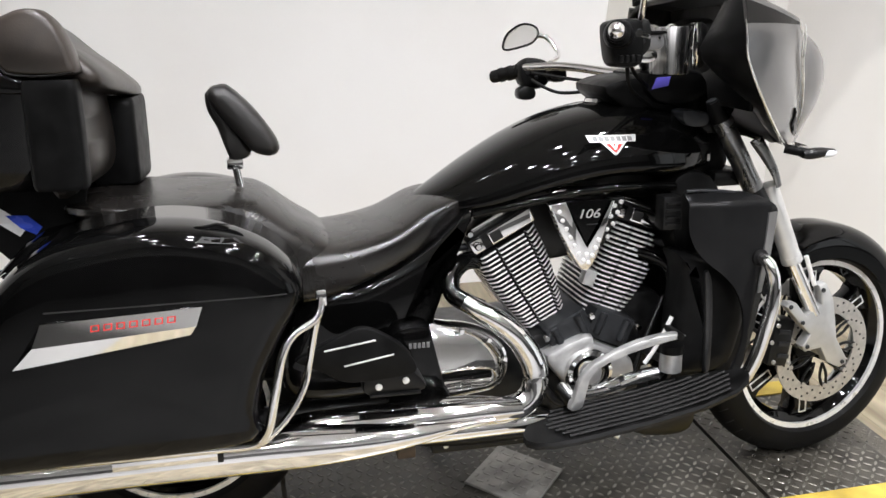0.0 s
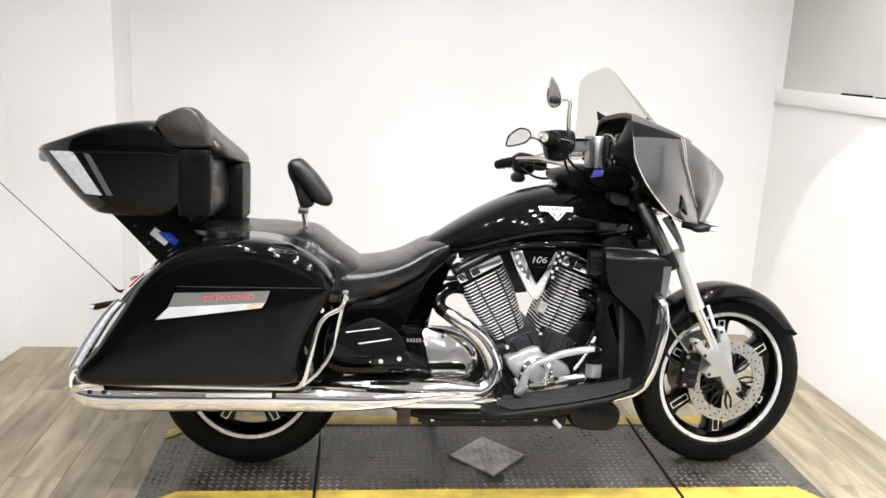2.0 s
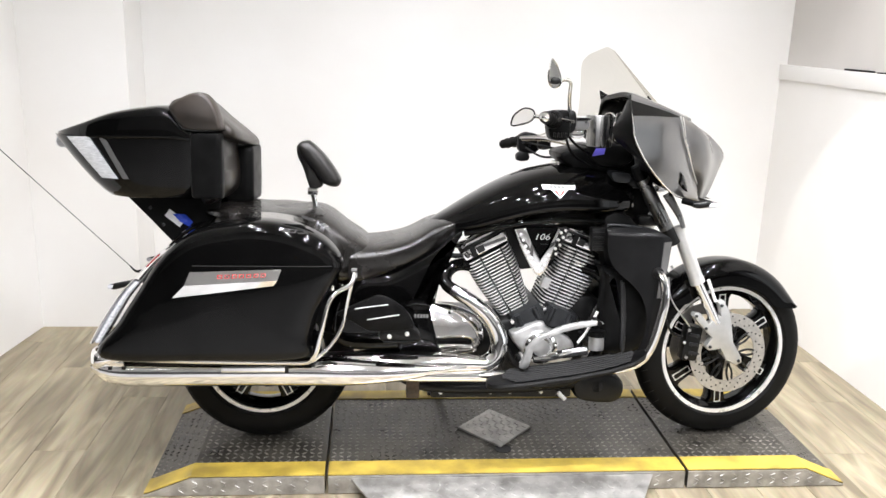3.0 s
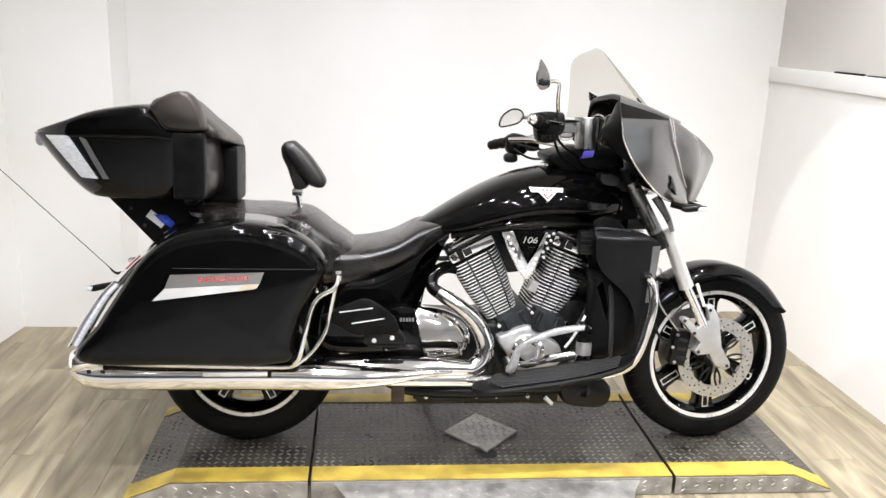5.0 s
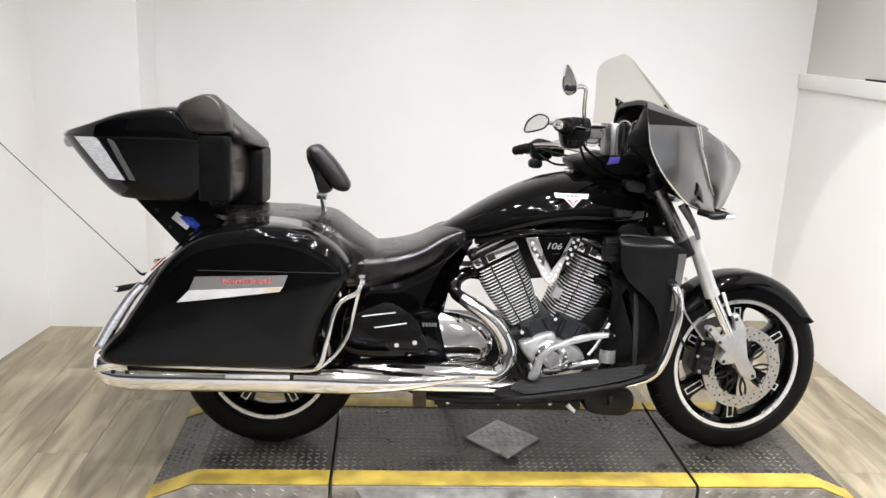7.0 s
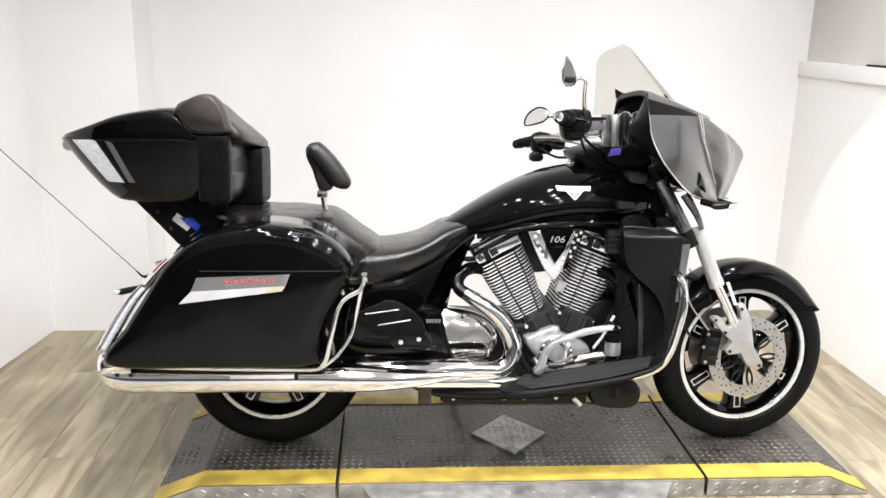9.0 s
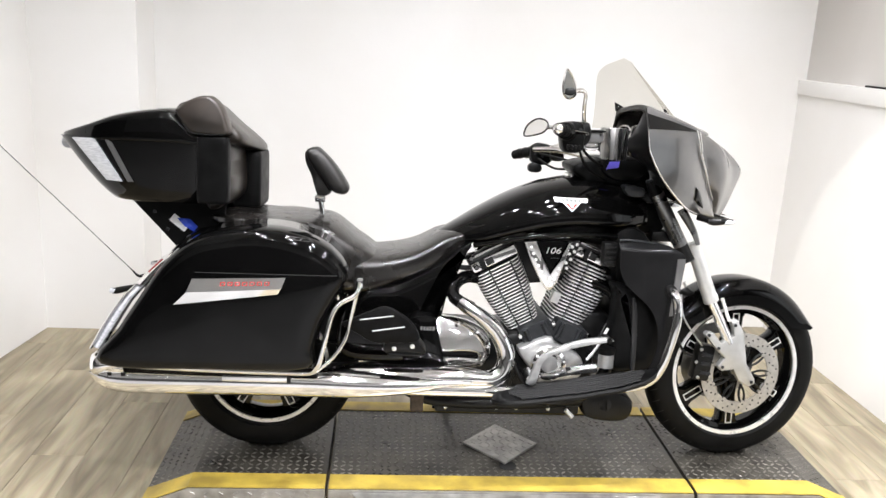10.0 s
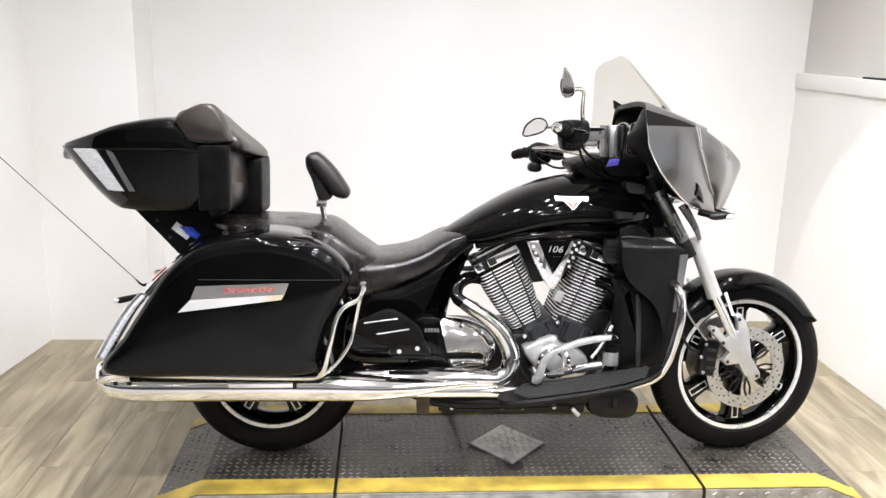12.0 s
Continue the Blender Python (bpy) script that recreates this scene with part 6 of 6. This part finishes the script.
# glossy intake low on the near side, and its twin
VENT = [(0.511, 0.987), (0.522, 0.980), (0.536, 0.967), (0.551, 0.946), (0.566, 0.917), (0.549, 0.922), (0.530, 0.933), (0.512, 0.950), (0.515, 0.966)]
vent = B()
pillow(vent, VENT, [(0.0, 0.0), (0.003, 0.0), (0.005, 0.003), (0.007, 0.010)], n=30)
for v in vent.verts:
    v.co.y = fairing_side(v.co.x, v.co.z, v.co.y + 0.0005)
part("side_vent", vent, GLOSS, fairing, "small glossy black side vent")
# inner panels
for s in (-1, 1):
    bm = B()
    inner = spline(REAR_EDGE, 22)
    if s > 0:
        inner = [Vector(mirror_y(q)) for q in inner]
    swell = [0.034 * min(1, max(0, (1.21 - q.z) / 0.09)) * min(1, max(0, (q.z - 1.0) / 0.09)) for q in inner]
    mid_ = [Vector((q.x + 0.002 - 0.8 * w, q.y * 0.90, q.z)) for q, w in zip(inner, swell)]
    far_ = [Vector((q.x + 0.03 - 1.9 * w, q.y * 0.72, q.z - 0.002)) for q, w in zip(inner, swell)]
    back = [Vector((q.x + 0.10, q.y * 0.48, q.z - 0.008)) for q in inner]
    skin(bm, list(zip(inner, mid_, far_, back)), closed=False, caps=False)
    bmesh.ops.solidify(bm, geom=list(bm.faces), thickness=0.004)
    part("inner_panel", bm, SATIN, fairing, "satin black inner fairing panel")
    sx, sy = (0.345, -0.215) if s < 0 else (0.43, 0.19)
    bm = B()
    spun(bm, [(0, 0.0), (0, 0.044), (0.01, 0.05), (0.016, 0.046), (0.016, 0.0)], seg=32)
    ob = part("speaker", bm, SATIN, fairing, "black round fairing speaker")
    ob.matrix_basis = pose(sx, sy, 1.118, 0, 0, 90 + s * 25)
    bm = B()
    tube(bm, [(0.046 * math.cos(a), 0.018, 0.046 * math.sin(a)) for a in [k * math.pi / 8 for k in range(17)]], 0.004, seg=8, n=44)
    ring_ = part("speaker_ring", bm, CHROME, fairing, "chrome speaker ring")
    ring_.matrix_basis = pose(sx, sy, 1.118, 0, 0, 90 + s * 25)
bm = B()
oval_loft(bm, [(0.430, 0.11, 1.165, 1.085), (0.445, 0.18, 1.178, 1.05), (0.48, 0.20, 1.18, 1.03), (0.54, 0.18, 1.15, 1.0), (0.60, 0.1, 1.10, 0.99)], seg=28, power=3, mid=0.5, n=14)
slab_ = B()
slab(slab_, -0.004, 0.004, -0.31, 0.22, 0.98, 1.205, bevel=0.002, m=pose(0.455, 0, 0, 0, 0, -7.8))
part("bulkhead", slab_, SATIN, fairing, "black panel behind the gauges")
dash = part("dash", bm, SATIN, fairing, "black dashboard housing")
for yy in (-0.125, 0.0, 0.11):
    bar("gauge_ring", [(0.424 + 0.3 * 0.038 * math.sin(a), yy + 0.040 * math.cos(a), 1.130 + 0.036 * math.sin(a)) for a in [k * math.pi / 8 for k in range(17)]], 0.004, CHROME, "chrome gauge ring", parent=dash, seg=8, n=40)
bm = B()
pillow(bm, [(0.392, 1.215), (0.388, 1.247), (0.418, 1.232), (0.43, 1.212)], rounded(0.245, 0.262, 0.003), round_it=False)
part("rim_fin", bm, SATIN, fairing, "pointed black corner of the cockpit rim")
# windscreen
bm = B()
rings = []
for i in range(17):
    v = i / 16
    zc = 1.15 + 0.242 * v
    xc = 0.565 - 0.225 * v
    w = max(0.012, math.sqrt(max(xc - 0.305 + 0.03 * v * v, 0) / 4.6))
    w_far, w_near = w * math.sqrt(max(0, 1 - v ** 16)), w * math.sqrt(max(0, 1 - v ** 24))
    ring = []
    for j in range(25):
        u = -1 + j / 12
        y = u * (w_near if u < 0 else w_far)
        ring.append((xc - (1.6 if y < 0 else 4.6) * y * y, y + 0.01, zc - 0.5 * y * y * v))
    rings.append(ring)
skin(bm, rings, closed=False, caps=False)
bmesh.ops.solidify(bm, geom=list(bm.faces), thickness=0.004)
screen = part("windscreen", bm, SCREEN_GLASS, fairing, "lightly smoked clear windscreen", crease=60)
screen.visible_shadow = False
bar("screen_rim", [r[12] for r in rings[:6]], 0.004, SATIN, parent=fairing, seg=6)

# indicators
for s in (-1, 1):
    sig = group("indicator", "clear front indicator on a black stalk")
    bar("stalk", [(0.56, s * 0.22, 0.885), (0.60, s * 0.25, 0.876)], 0.011, SATIN, parent=sig)
    bm = B()
    oval_loft(bm, [(0.585, 0.010, 0.883, 0.866), (0.60, 0.017, 0.887, 0.862), (0.635, 0.018, 0.888, 0.866), (0.665, 0.010, 0.884, 0.872)], seg=18, n=12, y0=s * 0.25)
    part("housing", bm, ENGINE_BLACK, sig)
    bm = B()
    oval_loft(bm, [(0.62, 0.012, 0.881, 0.868), (0.64, 0.0195, 0.885, 0.865), (0.66, 0.015, 0.883, 0.867), (0.672, 0.006, 0.879, 0.872)], seg=16, n=10, y0=s * 0.25)
    part("lens", bm, LENS, sig)
    bar("arm", [(0.53, s * 0.15, 0.90), (0.572, s * 0.165, 0.83), (0.592, s * 0.165, 0.785)], [0.016, 0.012, 0.008], FORK_GREY if s < 0 else SATIN, parent=sig, flat=0.5)

# ---- handlebar ----
bars_g = group("handlebar", "black and chrome handlebar with grips, levers and mirrors")
NEAR_END, FAR_END = (0.038, -0.44, 1.151), (0.048, 0.415, 1.03)
bar("tube", [(0.092, -0.33, 1.142), (0.17, -0.22, 1.135), (0.26, -0.09, 1.085), (0.30, 0.0, 1.06), (0.27, 0.09, 1.05), (0.19, 0.22, 1.062), (0.105, 0.31, 1.058)], 0.0115, CHROME, "chrome handlebar tube", parent=bars_g, seg=14, n=40)
for end, inn, mir, label in ((NEAR_END, (0.094, -0.325, 1.142), "n", "black rubber grip"), (FAR_END, (0.115, 0.31, 1.055), "f", "black rubber grip")):
    s = -1 if mir == "n" else 1
    e, i_ = Vector(end), Vector(inn)
    bar("grip", [e, e.lerp(i_, 0.5), i_], [0.0175, 0.0185, 0.0175], RUBBER, label, parent=bars_g, seg=18)
    d = (e - i_).normalized()
    bar("bar_end", [e - d * 0.004, e + d * 0.006, e + d * 0.014], [0.0165, 0.015, 0.008], CHROME, "rounded chrome bar end", parent=bars_g, seg=18)
    for k in range(3):
        c = e.lerp(i_, 0.25 + 0.25 * k)
        bar("grip_ring", [c - d * 0.003, c + d * 0.003], 0.0205, RUBBER, parent=bars_g, seg=16)
    if s < 0:
        shapes = (("switch_box", [(0.074, 1.096), (0.066, 1.152), (0.074, 1.168), (0.120, 1.174), (0.136, 1.162), (0.140, 1.10), (0.128, 1.082), (0.090, 1.080)], (-0.350, -0.285, 0.010), SATIN, "black switch housing"),
                  ("throttle_pod", [(0.112, 1.105), (0.112, 1.158), (0.132, 1.172), (0.158, 1.168), (0.162, 1.12), (0.14, 1.098)], (-0.335, -0.262, 0.010), ENGINE_BLACK, "black throttle housing"),
                  ("reservoir", [(0.160, 1.113), (0.160, 1.142), (0.210, 1.144), (0.212, 1.114)], (-0.282, -0.228, 0.006), BAND, "grey brake reservoir box"),
                  ("reservoir_lid", [(0.156, 1.141), (0.157, 1.148), (0.213, 1.150), (0.214, 1.143)], (-0.286, -0.224, 0.002), SATIN, ""),
                  ("lever_perch", [(0.165, 1.088), (0.163, 1.108), (0.200, 1.111), (0.206, 1.096), (0.19, 1.085)], (-0.275, -0.245, 0.005), CHROME, "chrome lever perch"))
        for k in range(4):
            bm = B()
            slab(bm, 0.086 + 0.012 * k, 0.094 + 0.012 * k, -0.3545, -0.345, 1.090, 1.104, bevel=0.002)
            part("switch_key", bm, ENGINE_BLACK, bars_g)
        bar("throttle_flange", [i_ + d * 0.046, i_ + d * 0.042, i_ + d * 0.026, i_ + d * 0.018], [0.024, 0.0275, 0.0285, 0.030], SATIN, "black round throttle drum", parent=bars_g, seg=28)
        marks = [((0.168, -0.283, 1.135), 0.003), ((0.204, -0.283, 1.136), 0.003), ((0.126, -0.350, 1.150), 0.005), ((0.140, -0.338, 1.13), 0.005)]
    else:
        shapes = (("switch_box", [(0.09, 1.058), (0.108, 1.078), (0.134, 1.083), (0.176, 1.068), (0.178, 1.022), (0.15, 1.0), (0.10, 1.010)], (0.30, 0.362, 0.014), SATIN, "black switch housing"),
                  ("thumb_switch", [(0.092, 0.974), (0.090, 1.0), (0.124, 1.012), (0.140, 0.988), (0.128, 0.972)], (0.305, 0.345, 0.007), ENGINE_BLACK, "black thumb switch"),
                  ("reservoir", [(0.168, 1.022), (0.170, 1.060), (0.205, 1.062), (0.210, 1.024)], (0.265, 0.315, 0.006), ENGINE_BLACK, "black clutch perch"),
                  ("lever_perch", [(0.158, 1.052), (0.170, 1.070), (0.215, 1.070), (0.272, 1.058), (0.276, 1.040), (0.22, 1.046)], (0.245, 0.285, 0.008), CHROME, "chrome clutch lever perch"))
        marks = [((0.112, 0.299, 1.045), 0.006), ((0.136, 0.299, 1.032), 0.006), ((0.152, 0.299, 1.052), 0.005)]
    for nm, outline, (ya, yb, r), mat_, lab in shapes:
        bm = B()
        pillow(bm, outline, rounded(ya, yb, r), n=36)
        part(nm, bm, mat_, bars_g, lab)
    for (mx, my, mz), mr in marks:
        bolt(bars_g, mx, my, mz, mr, GUNMETAL, h=0.003)
    bar("lever", [i_ + Vector((0.05, -s * 0.03, 0.0)), i_ + Vector((0.055, s * 0.02, -0.004)), e + Vector((0.045, 0, -0.006))], [0.006, 0.0055, 0.007], CHROME if s < 0 else ENGINE_BLACK, parent=bars_g, seg=8)
    if s < 0:
        stem = [(0.150, -0.30, 1.155), (0.135, -0.34, 1.18), (0.127, -0.365, 1.215), (0.124, -0.385, 1.256), (0.112, -0.39, 1.264), (0.088, -0.40, 1.262)]
        face = [(0.060, 1.326), (0.066, 1.320), (0.079, 1.302), (0.090, 1.274), (0.090, 1.250), (0.073, 1.236), (0.055, 1.243), (0.047, 1.268), (0.050, 1.298), (0.055, 1.320)]
        bar("mirror_stem", stem, [0.007, 0.006, 0.006, 0.007], CHROME, "chrome mirror stem", parent=bars_g, seg=10)
        bm = B()
        pillow(bm, face, [(-0.412, 0.006), (-0.416, 0.003), (-0.413, 0.0), (-0.395, 0.003), (-0.382, 0.016)], n=36)
        housing = part("mirror", bm, CHROME, bars_g, "teardrop chrome mirror housing")
        bm = B()
        pillow(bm, face, [(-0.4105, 0.006), (-0.4135, 0.0065)], n=36)
        bmesh.ops.transform(bm, matrix=Matrix(((1, 0, 0, 0), (0, 1, 0.02, -0.0256), (0, 0, 1, 0), (0, 0, 0, 1))), verts=bm.verts)
        part("mirror_glass", bm, MIRROR, housing, "mirror glass")
        bm = B()
        oval_loft(bm, [(0.056, 0.002, 1.266, 1.252), (0.062, 0.006, 1.270, 1.249), (0.074, 0.007, 1.271, 1.248), (0.083, 0.005, 1.268, 1.251), (0.087, 0.001, 1.262, 1.256)], seg=16, n=10, y0=-0.414)
        part("mirror_pivot", bm, ENGINE_BLACK, housing, "black pivot boss")
    else:
        stem = [(0.165, 0.27, 1.07), (0.21, 0.33, 1.085), (0.222, 0.38, 1.10), (0.20, 0.41, 1.138), (0.165, 0.42, 1.142)]
        face = [(0.083, 1.113), (0.094, 1.145), (0.125, 1.172), (0.150, 1.173), (0.165, 1.16), (0.163, 1.138), (0.145, 1.118), (0.10, 1.103), (0.086, 1.104)]
        bar("mirror_stem", stem, [0.007, 0.006, 0.006, 0.009], CHROME, "chrome mirror stem", parent=bars_g, seg=10)
        turn = Matrix(((1, 0, 0, 0), (-1.0, 1, 0.3, 0.125 - 0.342), (0, 0, 1, 0), (0, 0, 0, 1)))
        bm = B()
        pillow(bm, face, [(0.412, 0.006), (0.417, 0.0), (0.435, 0.003), (0.448, 0.02)], n=36)
        bmesh.ops.transform(bm, matrix=turn, verts=bm.verts)
        mirror = part("mirror", bm, CHROME, bars_g, "teardrop mirror with chrome housing")
        bar("mirror_rim", [(x, 0.413 + 0.125 - x + 0.3 * (z - 1.14), z) for x, z in face + face[:1]], 0.0022, SATIN, parent=mirror, seg=6, n=40)
        bm = B()
        pillow(bm, face, [(0.4095, 0.005), (0.4115, 0.005)], n=36)
        bmesh.ops.transform(bm, matrix=turn, verts=bm.verts)
        part("mirror_glass", bm, MIRROR, mirror, "mirror glass")
for k, p in enumerate(([(0.13, -0.28, 1.12), (0.2, -0.18, 1.06), (0.3, -0.08, 1.01), (0.38, -0.05, 0.96)], [(0.14, -0.27, 1.10), (0.19, -0.18, 1.03), (0.28, -0.1, 0.98), (0.36, -0.06, 0.93)],
                       [(0.12, 0.29, 1.045), (0.2, 0.2, 1.03), (0.27, 0.1, 1.02), (0.36, 0.05, 0.98)], [(0.12, 0.29, 1.025), (0.17, 0.22, 0.995), (0.24, 0.12, 1.0), (0.33, 0.05, 0.97)], [(0.15, -0.25, 1.15), (0.23, -0.15, 1.12), (0.32, -0.07, 1.07)])):
    bar("cable", p, 0.0045, RUBBER, "black control cable", parent=bars_g, seg=8, n=20)
plate("bar_cover", [(0.165, 1.028), (0.20, 0.985), (0.31, 0.925), (0.42, 0.92), (0.43, 1.02), (0.36, 1.05), (0.25, 1.05)], -0.10, 0.10, 0.02, SATIN, "black steering head cover")
plate("ignition_box", [(0.335, 0.972), (0.392, 0.966), (0.392, 0.938), (0.342, 0.94)], -0.165, -0.10, 0.004, GUNMETAL, "grey connector box beside the tank")
plate("side_shroud", [(0.30, 0.93), (0.40, 0.955), (0.49, 0.90), (0.50, 0.82), (0.42, 0.80), (0.31, 0.815)], -0.085, 0.085, 0.02, SATIN, "black panel between tank and fork")

# stainless drink cup in a holder on the near bar
cup = group("cup_holder", "brushed steel cup holder clamped to the handlebar")
bm = B()
cx, cy = 0.271, -0.20
prof = [(1.058, 0.040), (1.060, 0.042), (1.155, 0.0455), (1.158, 0.044), (1.152, 0.0425), (1.066, 0.039)]
rings = [[(cx + r * math.cos(2 * math.pi * j / 40), cy + r * math.sin(2 * math.pi * j / 40), z) for j in range(40)] for z, r in prof]
skin(bm, rings)
part("cup", bm, STEEL_CUP, cup, "brushed steel cup")
bar("clamp_arm", [(0.232, -0.20, 1.115), (0.205, -0.195, 1.118), (0.185, -0.195, 1.125)], 0.010, CHROME, parent=cup)
bm = B()
pillow(bm, [(0.259, 1.045), (0.268, 1.058), (0.33, 1.060), (0.40, 1.055), (0.42, 1.01), (0.37, 0.981), (0.30, 0.986), (0.262, 1.015)], rounded(-0.118, 0.09, 0.018), n=40)
display_pod = part("display_pod", bm, SATIN, fairing, "black lower gauge pod")
bm = B()
pillow(bm, [(0.273, 1.020), (0.284, 1.046), (0.318, 1.048), (0.314, 1.027)], rounded(-0.1205, -0.116, 0.0012), round_it=False)
part("display", bm, glow_mat("lit_blue_display", (0.13, 0.11, 0.62), 0.14), display_pod, "small lit blue display")

# ---- tank emblem ----
tank_side = on_side(tank_tree)
em = decal("tank_emblem", [[(0.095, 0.913), (0.197, 0.914), (0.201, 0.928), (0.091, 0.927)]], tank_side, 0.003, CAST, tank, "silver and red winged emblem", cuts=10)
decal("emblem_base", [[(0.118, 0.9135), (0.176, 0.9135), (0.150, 0.886), (0.146, 0.886)]], tank_side, 0.0026, MOUNT, em, cuts=6)
decal("emblem_red", [[(0.128, 0.9095), (0.166, 0.9095), (0.1495, 0.892), (0.1465, 0.892)]], tank_side, 0.0036, RED, em, "red enamel triangle", cuts=4)
decal("emblem_chevron", [[(0.138, 0.9098), (0.144, 0.9098), (0.1485, 0.9), (0.1465, 0.897)], [(0.150, 0.9098), (0.156, 0.9098), (0.1485, 0.897), (0.1465, 0.9)]], tank_side, 0.0044, WHITE_ENAMEL, em, cuts=2)
for k in range(7):
    x0 = 0.1025 + k * 0.0128
    decal("emblem_bar", [[(x0, 0.9155), (x0 + 0.0102, 0.9155), (x0 + 0.0102, 0.9252), (x0, 0.9252)]], tank_side, 0.0038, BAND, em, cuts=2)
bm = B()
spun(bm, [(0, 0), (0, 0.032), (0.008, 0.03), (0.010, 0)], seg=28)
ob = part("filler_cap", bm, CHROME, tank, "chrome filler cap")
ob.matrix_basis = pose(0.19, 0, 0.987, 90, 0, 0)

# ---- tail ----
bm = B()
pillow(bm, [(-1.17, 0.62), (-1.09, 0.725), (-1.075, 0.715), (-1.15, 0.615)], rounded(-0.10, 0.10, 0.006), round_it=False)
part("tail_lamp", bm, RED_LENS, bike, "red tail lamp between the bags")
for s in (-1, 1):
    rs = group("rear_indicator", "slim rear indicator on a black stalk")
    bar("stalk", [(-1.19, s * 0.22, 0.61), (-1.23, s * 0.23, 0.600)], 0.009, SATIN, parent=rs)
    bm = B()
    oval_loft(bm, [(-1.30, 0.008, 0.593, 0.580), (-1.285, 0.014, 0.597, 0.577), (-1.24, 0.014, 0.606, 0.588), (-1.22, 0.008, 0.607, 0.594)], seg=16, n=10, y0=s * 0.235)
    part("housing", bm, ENGINE_BLACK, rs)
    bm = B()
    slab(bm, -1.302, -1.28, s * 0.235 - 0.013, s * 0.235 + 0.013, 0.581, 0.594, bevel=0.004)
    part("lens", bm, LENS, rs)
bm = B()
tube(bm, [(-1.197, -0.30, 0.650), (-1.60, -0.30, 1.039), (-1.95, -0.30, 1.378)], 0.0012, seg=8, n=24)
antenna = part("antenna", bm, SATIN, bike, "thin black whip antenna")
bar("antenna_base", [(-1.15, -0.30, 0.655), (-1.178, -0.30, 0.652), (-1.197, -0.30, 0.650), (-1.215, -0.30, 0.667)], [0.006, 0.005, 0.004, 0.002], SATIN, parent=antenna, seg=8)
plate("rear_body", [(-1.20, 0.60), (-1.10, 0.735), (-1.0, 0.79), (-0.7, 0.79), (-0.6, 0.70), (-0.58, 0.55), (-0.65, 0.66), (-1.0, 0.70), (-1.14, 0.58)], -0.235, 0.235, 0.01, GLOSS, "gloss black rear body between the bags")

# ---- floor planks ----
def plank_mesh(length, width):
    bm = B()
    g = 0.0004
    x0, x1, y0, y1 = -width / 2 + g, width / 2 - g, -length / 2 + g, length / 2 - g
    skin(bm, [[(x0, y0, -0.006), (x1, y0, -0.006), (x1, y1, -0.006), (x0, y1, -0.006)], [(x0, y0, -0.0012), (x1, y0, -0.0012), (x1, y1, -0.0012), (x0, y1, -0.0012)],
              [(x0 + 0.0012, y0 + 0.0012, 0), (x1 - 0.0012, y0 + 0.0012, 0), (x1 - 0.0012, y1 - 0.0012, 0), (x0 + 0.0012, y1 - 0.0012, 0)]])
    bmesh.ops.recalc_face_normals(bm, faces=bm.faces)
    me = bpy.data.meshes.new("plank")
    bm.to_mesh(me)
    bm.free()
    me.materials.append(PLANK)
    return me


PW, PL = 0.18, 1.2
full = plank_mesh(PL, PW)
for i in range(-29, 29):
    shift = (i * 0.37) % 1.0 * PL
    for j in range(-2, 2):
        y = j * PL + shift - 0.2
        lo, hi = max(y - PL / 2, FLOOR_Y), min(y + PL / 2, BACK_Y)
        if hi - lo < 0.05 or abs(i * PW) > 5.1:
            continue
        ob = new("plank", full if hi - lo > PL - 1e-4 else plank_mesh(hi - lo, PW))
        ob.parent = floor
        ob.location = (i * PW + 0.05, (lo + hi) / 2, 0)
